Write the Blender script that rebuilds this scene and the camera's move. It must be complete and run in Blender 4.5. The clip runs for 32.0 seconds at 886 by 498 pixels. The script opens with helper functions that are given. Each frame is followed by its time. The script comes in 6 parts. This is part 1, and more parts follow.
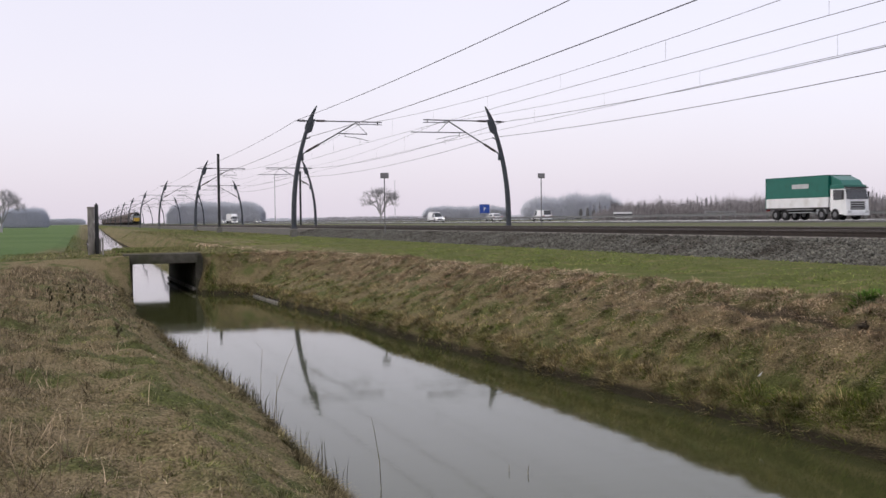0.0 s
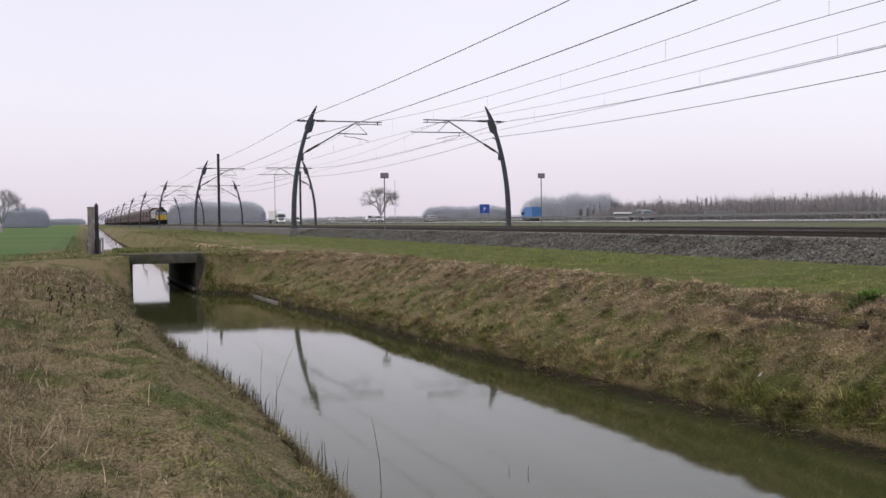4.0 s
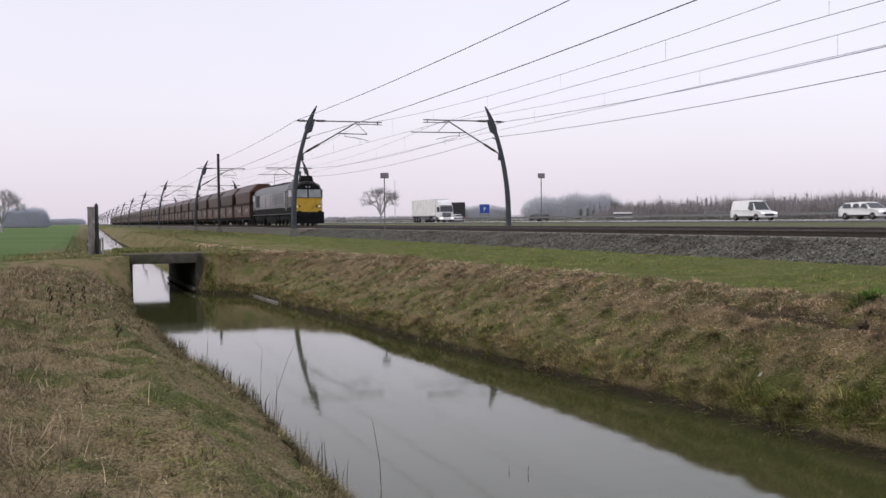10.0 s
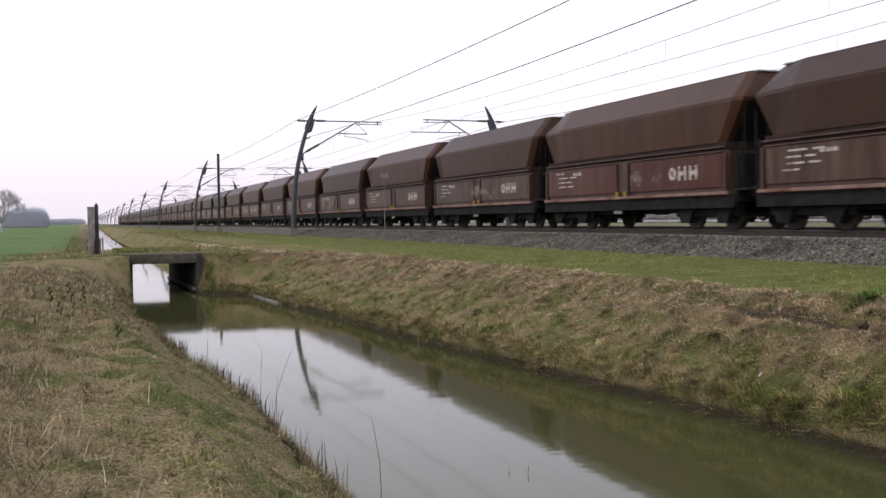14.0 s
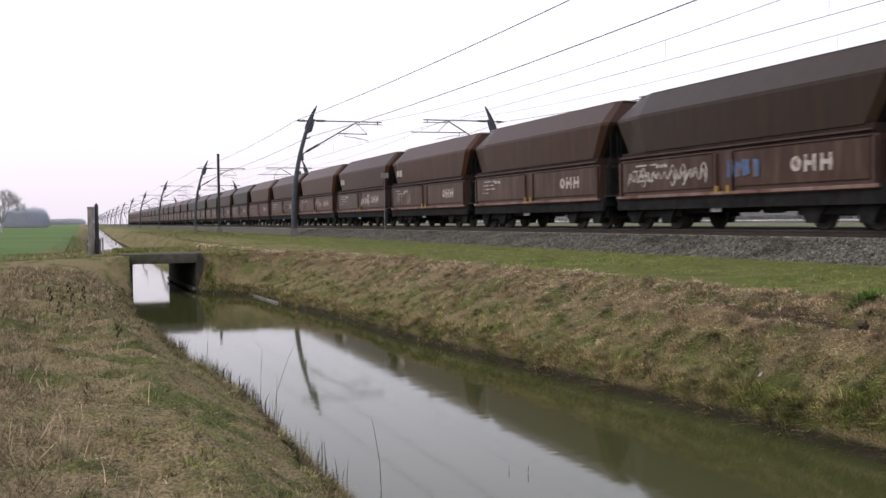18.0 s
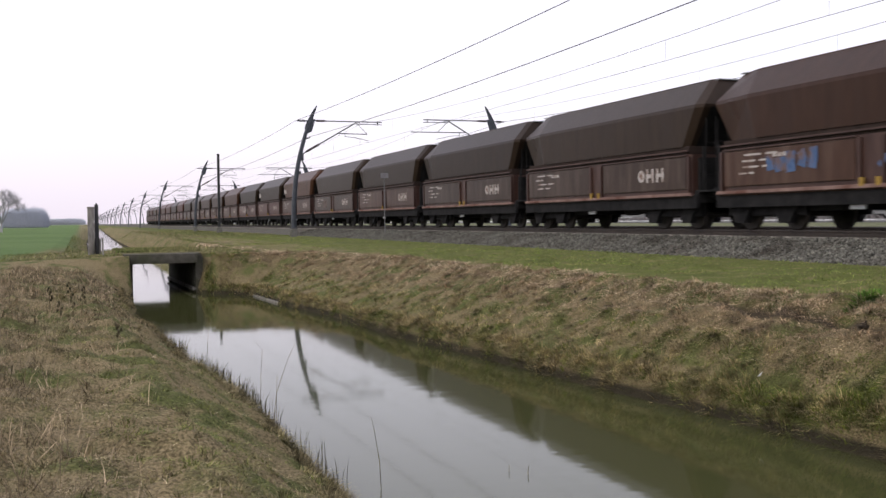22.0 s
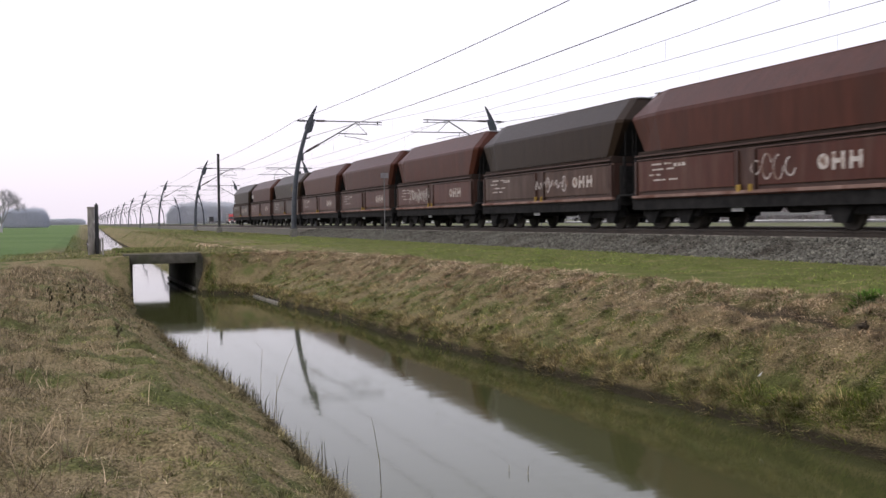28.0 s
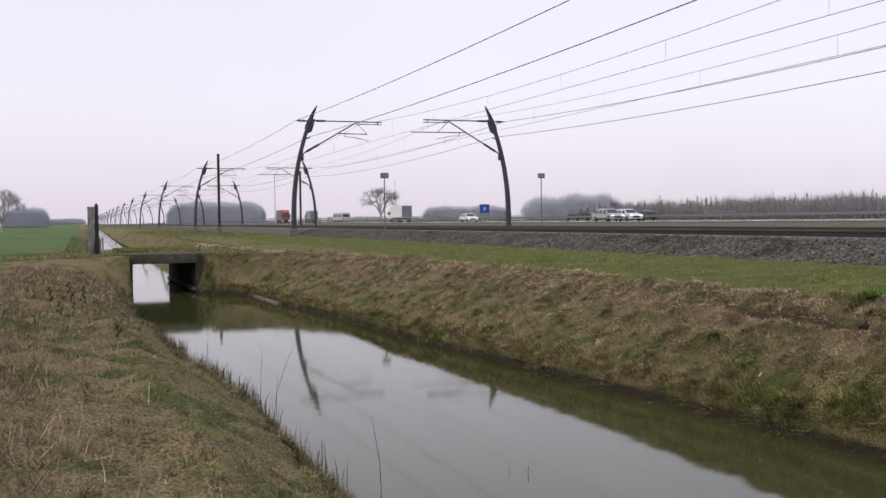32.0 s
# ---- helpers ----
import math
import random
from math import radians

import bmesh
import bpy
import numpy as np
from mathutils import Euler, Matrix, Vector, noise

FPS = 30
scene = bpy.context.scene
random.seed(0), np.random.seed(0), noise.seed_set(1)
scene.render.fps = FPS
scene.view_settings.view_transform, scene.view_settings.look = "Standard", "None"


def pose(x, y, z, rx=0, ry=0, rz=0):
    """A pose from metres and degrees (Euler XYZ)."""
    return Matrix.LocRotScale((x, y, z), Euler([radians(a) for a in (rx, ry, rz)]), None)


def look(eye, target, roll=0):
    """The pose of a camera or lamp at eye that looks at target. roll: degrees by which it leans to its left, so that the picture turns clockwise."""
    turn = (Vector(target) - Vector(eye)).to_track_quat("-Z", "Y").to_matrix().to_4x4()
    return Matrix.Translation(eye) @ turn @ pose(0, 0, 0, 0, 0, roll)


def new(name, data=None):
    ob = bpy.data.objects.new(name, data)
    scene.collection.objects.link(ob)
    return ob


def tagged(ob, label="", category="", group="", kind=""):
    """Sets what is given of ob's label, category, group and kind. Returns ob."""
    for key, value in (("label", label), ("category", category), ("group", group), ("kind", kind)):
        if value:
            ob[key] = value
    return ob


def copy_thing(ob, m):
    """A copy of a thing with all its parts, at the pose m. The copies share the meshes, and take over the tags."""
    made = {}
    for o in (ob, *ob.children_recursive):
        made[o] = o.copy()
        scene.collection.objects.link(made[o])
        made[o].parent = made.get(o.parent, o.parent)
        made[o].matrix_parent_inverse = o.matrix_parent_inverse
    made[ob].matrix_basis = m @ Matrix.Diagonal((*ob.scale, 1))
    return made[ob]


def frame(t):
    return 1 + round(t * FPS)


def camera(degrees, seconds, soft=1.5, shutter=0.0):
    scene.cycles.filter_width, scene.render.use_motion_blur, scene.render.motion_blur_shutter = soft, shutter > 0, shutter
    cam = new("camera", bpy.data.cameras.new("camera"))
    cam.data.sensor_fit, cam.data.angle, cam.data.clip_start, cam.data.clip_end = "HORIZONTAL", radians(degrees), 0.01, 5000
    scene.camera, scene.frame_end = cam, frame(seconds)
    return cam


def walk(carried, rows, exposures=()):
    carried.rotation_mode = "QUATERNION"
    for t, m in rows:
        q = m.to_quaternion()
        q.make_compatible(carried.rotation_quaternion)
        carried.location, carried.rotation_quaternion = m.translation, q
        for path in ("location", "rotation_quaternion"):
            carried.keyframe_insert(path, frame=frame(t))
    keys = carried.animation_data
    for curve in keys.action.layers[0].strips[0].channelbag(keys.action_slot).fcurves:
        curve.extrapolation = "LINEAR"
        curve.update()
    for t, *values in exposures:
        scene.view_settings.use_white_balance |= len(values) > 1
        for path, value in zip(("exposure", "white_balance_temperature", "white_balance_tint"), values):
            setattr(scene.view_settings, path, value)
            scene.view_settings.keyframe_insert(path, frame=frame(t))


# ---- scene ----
from mathutils import noise as pnoise

# Camera: hand-height tripod on the ditch bank. World: rail top is z = 0, +Y runs along the track.
EYE = (0.0, 0.0, 0.373)
YAW, PITCH, ROLL = 0.3516, 0.0292, -0.67
cam = camera(48.3, 32.0, soft=1.5, shutter=0.14)
AIM = (math.sin(YAW) * 100, math.cos(YAW) * 100, EYE[2] - math.tan(PITCH) * 100)
STAND = look(EYE, AIM, ROLL)
walk(cam, [(0.0, STAND), (32.0, STAND)],
     exposures=[(0, 0.0), (11.0, 0.0), (12.0, 0.14), (13.0, 0.30), (30.0, 0.30), (31.0, 0.18), (32.0, 0.0)])

# World: a white winter overcast over a pale low sun.
world = bpy.data.worlds.new("overcast")
scene.world = world
world.use_nodes = True
wt = world.node_tree
wt.nodes.clear()
wout = wt.nodes.new("ShaderNodeOutputWorld")
sky = wt.nodes.new("ShaderNodeTexSky")
sky.sky_type = "NISHITA"
sky.sun_disc = False
sky.sun_elevation, sky.sun_rotation = radians(41), radians(256)
sky.dust_density = 4.0
bg_sky = wt.nodes.new("ShaderNodeBackground")
bg_sky.inputs[1].default_value = 0.05
wt.links.new(sky.outputs[0], bg_sky.inputs[0])
coord = wt.nodes.new("ShaderNodeTexCoord")
sep = wt.nodes.new("ShaderNodeSeparateXYZ")
wt.links.new(coord.outputs["Generated"], sep.inputs[0])
ramp = wt.nodes.new("ShaderNodeValToRGB")
ramp.color_ramp.elements[0].position, ramp.color_ramp.elements[0].color = 0.0, (0.745, 0.675, 0.77, 1)
ramp.color_ramp.elements[1].position, ramp.color_ramp.elements[1].color = 0.55, (0.732, 0.703, 0.78, 1)
mid = ramp.color_ramp.elements.new(0.12)
mid.color = (0.80, 0.743, 0.83, 1)
wt.links.new(sep.outputs[2], ramp.inputs[0])
cl = wt.nodes.new("ShaderNodeTexNoise")
cl.inputs["Scale"].default_value, cl.inputs["Detail"].default_value = 2.2, 4
wt.links.new(coord.outputs["Generated"], cl.inputs["Vector"])
clr = wt.nodes.new("ShaderNodeMapRange")
clr.inputs[3].default_value, clr.inputs[4].default_value = 0.93, 1.06
wt.links.new(cl.outputs["Fac"], clr.inputs[0])
bg_cloud = wt.nodes.new("ShaderNodeBackground")
wt.links.new(ramp.outputs[0], bg_cloud.inputs[0])
wt.links.new(clr.outputs[0], bg_cloud.inputs[1])
wadd = wt.nodes.new("ShaderNodeAddShader")
wt.links.new(bg_sky.outputs[0], wadd.inputs[0])
wt.links.new(bg_cloud.outputs[0], wadd.inputs[1])
wt.links.new(wadd.outputs[0], wout.inputs[0])

sun = new("sun", bpy.data.lights.new("sun", "SUN"))
sun.data.energy, sun.data.angle, sun.data.color = 0.65, radians(25), (1.0, 0.96, 0.9)
sun.matrix_world = look((-50, -12, 45), (0, 0, 0))


# ---- materials ----
def mat(name, a, b=None, scale=6.0, rough=0.7, metal=0.0, bump=0.0, bscale=None, rand=0.0, island=0.0, stains=None, sscale=0.8, smin=0.5, smax=0.7, spec=None, stretch=None):
    """Two-tone noise paint with optional stains, relief and a per-object or per-piece tint."""
    m = bpy.data.materials.new(name)
    m.use_nodes = True
    nt = m.node_tree
    p = nt.nodes["Principled BSDF"]
    p.inputs["Roughness"].default_value, p.inputs["Metallic"].default_value = rough, metal
    if spec is None and rough >= 0.65 and metal < 0.1:
        spec = 0.12
    if spec is not None:
        p.inputs["Specular IOR Level"].default_value = spec
    tc = nt.nodes.new("ShaderNodeTexCoord")
    vec = tc.outputs["Object"]
    if stretch:
        mp = nt.nodes.new("ShaderNodeMapping")
        mp.inputs["Scale"].default_value = stretch
        nt.links.new(vec, mp.inputs[0])
        vec = mp.outputs[0]
    n = nt.nodes.new("ShaderNodeTexNoise")
    n.inputs["Scale"].default_value, n.inputs["Detail"].default_value = scale, 5
    nt.links.new(vec, n.inputs["Vector"])
    mr = nt.nodes.new("ShaderNodeMapRange")
    mr.inputs[1].default_value, mr.inputs[2].default_value = 0.32, 0.68
    nt.links.new(n.outputs["Fac"], mr.inputs[0])
    mix = nt.nodes.new("ShaderNodeMix")
    mix.data_type = "RGBA"
    mix.inputs[6].default_value, mix.inputs[7].default_value = (*a, 1), (*(b or a), 1)
    nt.links.new(mr.outputs[0], mix.inputs[0])
    col = mix.outputs[2]
    if stains:
        n2 = nt.nodes.new("ShaderNodeTexNoise")
        n2.inputs["Scale"].default_value, n2.inputs["Detail"].default_value = sscale, 6
        nt.links.new(vec, n2.inputs["Vector"])
        m2 = nt.nodes.new("ShaderNodeMapRange")
        m2.inputs[1].default_value, m2.inputs[2].default_value = smin, smax
        nt.links.new(n2.outputs["Fac"], m2.inputs[0])
        mx = nt.nodes.new("ShaderNodeMix")
        mx.data_type = "RGBA"
        nt.links.new(m2.outputs[0], mx.inputs[0])
        nt.links.new(col, mx.inputs[6])
        mx.inputs[7].default_value = (*stains, 1)
        col = mx.outputs[2]
    if rand or island:
        src = nt.nodes.new("ShaderNodeObjectInfo").outputs["Random"] if rand else nt.nodes.new("ShaderNodeNewGeometry").outputs["Random Per Island"]
        amt = rand or island
        hs = nt.nodes.new("ShaderNodeHueSaturation")
        r2 = nt.nodes.new("ShaderNodeMapRange")
        r2.inputs[3].default_value, r2.inputs[4].default_value = 1 - amt, 1 + amt
        nt.links.new(src, r2.inputs[0])
        nt.links.new(r2.outputs[0], hs.inputs["Value"])
        nt.links.new(col, hs.inputs["Color"])
        col = hs.outputs[0]
    nt.links.new(col, p.inputs["Base Color"])
    if bump:
        n3 = nt.nodes.new("ShaderNodeTexNoise")
        n3.inputs["Scale"].default_value, n3.inputs["Detail"].default_value = bscale or scale * 4, 4
        nt.links.new(vec, n3.inputs["Vector"])
        bp = nt.nodes.new("ShaderNodeBump")
        bp.inputs["Strength"].default_value, bp.inputs["Distance"].default_value = bump, 0.03
        nt.links.new(n3.outputs["Fac"], bp.inputs["Height"])
        nt.links.new(bp.outputs[0], p.inputs["Normal"])
    return m


def glow(name, colour, strength):
    m = bpy.data.materials.new(name)
    m.use_nodes = True
    p = m.node_tree.nodes["Principled BSDF"]
    p.inputs["Base Color"].default_value = (*colour, 1)
    p.inputs["Emission Color"].default_value = (*colour, 1)
    p.inputs["Emission Strength"].default_value = strength
    return m


M_STEEL = mat("mast_steel", (0.03, 0.036, 0.046), (0.052, 0.06, 0.073), 3, 0.6, 0.1, 0.1, stains=(0.10, 0.11, 0.12), sscale=1.4, smin=0.55, smax=0.8)
M_TUBE = mat("cantilever_tube", (0.05, 0.052, 0.06), (0.085, 0.088, 0.095), 6, 0.6, 0.2)
M_POST = mat("grey_post", (0.10, 0.10, 0.105), (0.15, 0.15, 0.155), 8, 0.6, 0.1)
M_DARKSTEEL = mat("dark_steel", (0.02, 0.022, 0.025), (0.045, 0.045, 0.045), 4, 0.6, 0.2)
M_GALV = mat("galvanised", (0.28, 0.29, 0.30), (0.4, 0.41, 0.42), 9, 0.45, 0.6)
M_GUARD = mat("weathered_guard_rail", (0.13, 0.135, 0.135), (0.19, 0.195, 0.195), 3, 0.7, 0.2)
M_WIRE = mat("wire", (0.07, 0.06, 0.065), (0.1, 0.09, 0.09), 5, 0.5, 0.4)
M_INSUL = mat("insulator", (0.03, 0.02, 0.02), (0.05, 0.035, 0.03), 8, 0.3)
M_FOOT = mat("weathered_footing_concrete", (0.13, 0.125, 0.115), (0.2, 0.195, 0.18), 5, 0.9, 0, 0.4, 30, stains=(0.08, 0.08, 0.06), sscale=1.5)
M_OLDCONC = mat("mossy_concrete", (0.06, 0.056, 0.046), (0.105, 0.1, 0.082), 4, 0.9, 0, 0.5, 24, stains=(0.05, 0.055, 0.03), sscale=1.2, smin=0.45, smax=0.65)
M_WOOD = mat("weathered_wood", (0.15, 0.142, 0.134), (0.29, 0.275, 0.25), 5, 0.85, 0, 0.5, 30, stretch=(4, 4, 0.6), stains=(0.06, 0.06, 0.045))
M_RAIL = mat("rail_steel", (0.022, 0.017, 0.014), (0.04, 0.03, 0.024), 8, 0.7, 0.2)
M_RAILTOP = mat("rail_head", (0.13, 0.12, 0.115), (0.2, 0.19, 0.18), 8, 0.6, 0.5)
M_SLEEPER = mat("sleeper_concrete", (0.22, 0.2, 0.18), (0.3, 0.28, 0.25), 6, 0.9, 0, 0.3)
M_ROAD = mat("asphalt", (0.12, 0.12, 0.122), (0.155, 0.155, 0.158), 1.2, 0.95, 0, 0.3, 60)
M_ROAD.node_tree.nodes["Principled BSDF"].inputs["Specular IOR Level"].default_value = 0.1
M_WHITE = mat("white_paint", (0.72, 0.73, 0.74), (0.8, 0.8, 0.8), 3, 0.45)
M_TYRE = mat("tyre", (0.015, 0.015, 0.016), (0.03, 0.03, 0.03), 8, 0.85)
M_RIM = mat("rim", (0.16, 0.16, 0.165), (0.24, 0.24, 0.245), 6, 0.4, 0.7)
M_BLACKPL = mat("black_plastic", (0.015, 0.015, 0.016), (0.03, 0.03, 0.032), 8, 0.6)
M_GLASS = mat("dark_glass", (0.02, 0.025, 0.03), (0.03, 0.035, 0.04), 2, 0.08, 0, spec=0.8)
M_LAMP = glow("headlamp", (1.0, 0.96, 0.85), 1.4)
M_TAIL = mat("tail_lamp", (0.35, 0.01, 0.01), (0.45, 0.02, 0.02), 4, 0.2)
M_PLATE = mat("yellow_plate", (0.7, 0.5, 0.05), (0.75, 0.55, 0.08), 4, 0.5)


# ---- mesh building ----
class Shape:
    """Collects vertices and faces of one mesh."""

    def __init__(self):
        self.v, self.f = [], []

    def add(self, verts, faces):
        o = len(self.v)
        self.v += [tuple(p) for p in verts]
        self.f += [tuple(i + o for i in q) for q in faces]
        return self

    def box(self, c, s, bevel=0.0, m=None):
        """A box round c of full sizes s, its edges cut by bevel."""
        hx, hy, hz = s[0] / 2, s[1] / 2, s[2] / 2
        if bevel <= 0:
            vs = [(x * hx, y * hy, z * hz) for z in (-1, 1) for y in (-1, 1) for x in (-1, 1)]
            fs = [(0, 2, 3, 1), (4, 5, 7, 6), (0, 1, 5, 4), (2, 6, 7, 3), (0, 4, 6, 2), (1, 3, 7, 5)]
        else:
            bm = bmesh.new()
            bmesh.ops.create_cube(bm, size=1.0)
            for q in bm.verts:
                q.co = Vector((q.co.x * s[0], q.co.y * s[1], q.co.z * s[2]))
            bmesh.ops.bevel(bm, geom=list(bm.edges), offset=min(bevel, min(s) * 0.45), segments=2, profile=0.6, affect="EDGES")
            bm.verts.index_update()
            vs = [tuple(q.co) for q in bm.verts]
            fs = [tuple(q.index for q in f.verts) for f in bm.faces]
            bm.free()
        if m is not None:
            vs = [tuple(m @ Vector(q)) for q in vs]
        return self.add([(x + c[0], y + c[1], z + c[2]) for x, y, z in vs], fs)

    def tube(self, pts, r, n=8, caps=True):
        """A tube along pts; r is a radius or one for each point."""
        pts = [Vector(p) for p in pts]
        rs = [r] * len(pts) if isinstance(r, (int, float)) else r
        vs, fs = [], []
        ref = Vector((0.31, 0.17, 0.93))
        for i, p in enumerate(pts):
            d = (pts[min(i + 1, len(pts) - 1)] - pts[max(i - 1, 0)]).normalized()
            a = d.cross(ref if abs(d.dot(ref)) < 0.95 else Vector((1, 0, 0))).normalized()
            b = d.cross(a)
            vs += [p + (a * math.cos(k * 2 * math.pi / n) + b * math.sin(k * 2 * math.pi / n)) * rs[i] for k in range(n)]
        for i in range(len(pts) - 1):
            for k in range(n):
                fs.append((i * n + k, i * n + (k + 1) % n, (i + 1) * n + (k + 1) % n, (i + 1) * n + k))
        if caps:
            fs.append(tuple(range(n - 1, -1, -1)))
            fs.append(tuple(range((len(pts) - 1) * n, len(pts) * n)))
        return self.add(vs, fs)

    def loft(self, rings, close=True, caps=True):
        """Joins rings of equal vertex counts."""
        n = len(rings[0])
        vs = [p for r in rings for p in r]
        fs = []
        for i in range(len(rings) - 1):
            for k in range(n if close else n - 1):
                fs.append((i * n + k, i * n + (k + 1) % n, (i + 1) * n + (k + 1) % n, (i + 1) * n + k))
        if caps:
            fs.append(tuple(range(n - 1, -1, -1)))
            fs.append(tuple(range((len(rings) - 1) * n, len(rings) * n)))
        return self.add(vs, fs)

    def disc(self, c, r, width, axis=0, n=18, bevel=0.0):
        """A wheel-like disc with chamfered rims, its axle along the axis."""
        prof = [(-width / 2, r - bevel), (-width / 2 + bevel, r), (width / 2 - bevel, r), (width / 2, r - bevel)] if bevel else [(-width / 2, r), (width / 2, r)]
        rings = []
        for w, rad in prof:
            ring = []
            for k in range(n):
                a = 2 * math.pi * k / n
                q = [rad * math.cos(a), rad * math.sin(a)]
                q.insert(axis, w)
                ring.append((q[0] + c[0], q[1] + c[1], q[2] + c[2]))
            rings.append(ring)
        return self.loft(rings)

    def mesh(self, name, material, smooth=False):
        me = bpy.data.meshes.new(name)
        me.from_pydata(self.v, [], self.f)
        bm = bmesh.new()
        bm.from_mesh(me)
        bmesh.ops.recalc_face_normals(bm, faces=bm.faces)
        bm.to_mesh(me)
        bm.free()
        me.materials.append(material)
        if smooth:
            me.polygons.foreach_set("use_smooth", [True] * len(me.polygons))
            me.set_sharp_from_angle(angle=radians(40))
        return me


def part(name, sh, material, parent=None, label="", smooth=False):
    """Links a shape as one mesh object under a thing or a part."""
    ob = new(name, sh.mesh(name, material, smooth))
    ob.parent = parent
    if label:
        ob["label"] = label
    return ob


def thing(name, label, category, at=(0, 0, 0), group="", kind="", turn=0.0):
    ob = new(name)
    ob.location = at
    ob.rotation_euler = (0, 0, radians(turn))
    return tagged(ob, label, category, group, kind)


# ---- ground ----
YL = [-2000, 0, 9, 11.5, 13.8, 16.7, 19.1, 22.7, 24.5, 26.2, 31.5, 38, 47, 60, 150, 300, 600, 4000]
XL = [2.6, 2.35, 2.24, 2.24, 2.14, 1.97, 1.8, 1.7, 1.42, 1.24, 1.46, 1.69, 1.56, 0.6, 0.9, 3.2, 8.5, 8.5]
YR = [-2000, 0, 8.7, 10.5, 12.8, 15, 18.5, 21.2, 25.7, 31.7, 35, 36.2, 37.2, 47, 49.5, 60, 80, 110, 150, 300, 600, 4000]
XR = [8.9, 8.6, 7.91, 7.77, 7.49, 7.27, 6.95, 6.62, 6.45, 5.9, 5.75, 5.3, 4.12, 3.84, 5.6, 5.7, 5.4, 4.8, 4.9, 6.6, 11.0, 11.0]
YC = [-2000, 0, 8, 16, 20, 25, 30, 34, 38, 60, 200, 600, 4000]
XC = [10.0, 9.9, 9.75, 9.7, 9.6, 9.45, 9.3, 9.2, 7.2, 6.4, 7.2, 12.0, 12.0]
# height of the far bank's shoulder and of the middle of its slope
YZ = [-2000, 10, 14, 20, 26, 32, 38, 4000]
ZC = [-0.70, -0.70, -0.73, -0.76, -0.76, -0.77, -0.78, -0.8]
ZM = [-1.4, -1.4, -1.4, -1.42, -1.5, -1.55, -1.4, -1.35]
WATER = -2.24


def left_edge(y):
    return np.interp(y, YL, XL)


def right_edge(y):
    return np.interp(y, YR, XR)


def crest(y):
    return np.interp(y, YC, XC)


def vnoise(x, y, seed):
    """Smooth lattice noise, about -0.8 to 0.8, on arrays."""
    xi, yi = np.floor(x), np.floor(y)
    u, v = x - xi, y - yi
    u, v = u * u * (3 - 2 * u), v * v * (3 - 2 * v)

    def corner(a, b):
        h = np.sin(a * 127.1 + b * 311.7 + seed * 74.7) * 43758.5453
        return h - np.floor(h)

    lo = corner(xi, yi) * (1 - u) + corner(xi + 1, yi) * u
    hi = corner(xi, yi + 1) * (1 - u) + corner(xi + 1, yi + 1) * u
    return (lo * (1 - v) + hi * v) * 1.6 - 0.8


def profile(x, knots):
    """Piecewise straight cross-section; the knots' places may vary from point to point."""
    z = np.full(x.shape, float(knots[0][1]))
    for (a, za), (b, zb) in zip(knots, knots[1:]):
        z = z + (zb - za) * np.clip((x - a) / (b - a), 0, 1)
    return z


def ground_heights(x, y):
    """Height of the land: field, ditch with its two banks, verge, trackbed, road berm."""
    x, y = np.asarray(x, float), np.asarray(y, float)
    xl, xr, xc = left_edge(y), right_edge(y), crest(y)
    dam = np.where(y < 47.0, np.clip((y - 36.3) / 1.3, 0, 1), np.clip(1.0 - (y - 47.0) / 1.5, 0, 1))
    dam = dam * dam * (3 - 2 * dam)
    east = [(31, -0.6), (36, -0.5), (50, -0.25), (56, -0.12), (78, -0.12), (84, -0.05), (3000, -0.05)]
    z = profile(x, [(-3000, -1.0), (-3.6, -1.0), (-1.6, -1.02), (xl - 1.5, -1.2), (xl - 0.25, -1.97), (xl + 0.05, -2.29), (xl + 0.9, -2.9), (xr - 0.9, -2.9), (xr - 0.05, -2.33),
                    (xr + 0.10, -1.96), (xr + 0.45 * (xc - xr), np.interp(y, YZ, ZM)), (xc, np.interp(y, YZ, ZC)), (12.4, -0.66), (14.4, -0.6)] + east)
    flare = np.where(y < 38.2, 0.5, 0.25)
    over = profile(x, [(-3000, -1.0), (-60, -1.0), (-3.6, -0.96), (xl - 1.2, -0.86), (xl - 0.02, -0.79), (xl + 0.08, -2.5), (xl + 0.3, -2.9), (xr - 0.3, -2.9), (xr - 0.02, -2.5),
                       (xr + flare, -0.78), (np.maximum(xc, xr + flare + 0.2), -0.78), (12.4, -0.66), (14.4, -0.6)] + east)
    z = z + (over - z) * dam
    # hummocks on the banks, level towards the trackbed and the water
    rough = (x > -8) & (x < 14.4) & (y > 0) & (y < 70) & ~((x > xl + 0.1) & (x < xr - 0.1)) & (dam < 0.5)
    fade = np.clip((14.2 - x) / 2.0, 0, 1)
    bank = np.clip((xc + 0.5 - x) / 0.8, 0, 1) * np.clip(np.maximum(xl - x, x - xr) / 0.3, 0.25, 1) * np.clip((26 - y) / 6, 0.3, 1)
    lumps = 0.05 * vnoise(x * 0.9, y * 0.7, 1) + 0.045 * vnoise(x * 2.6, y * 2.2, 3) + bank * (0.085 * vnoise(x * 3.9, y * 3.3, 5) + 0.05 * vnoise(x * 7.3, y * 6.2, 8))
    z = z + np.where(rough, fade * lumps, 0)
    return z - np.where((y > 5) & (y < 14), 0.07 * np.exp(-((x - rut(y)) / 0.13) ** 2) * np.clip((14 - y) / 2, 0, 1), 0)


def rut(y):
    """Line of the wheel rut behind the crest of the far bank."""
    return 9.26 + 0.05 * np.sin(y * 2.1)


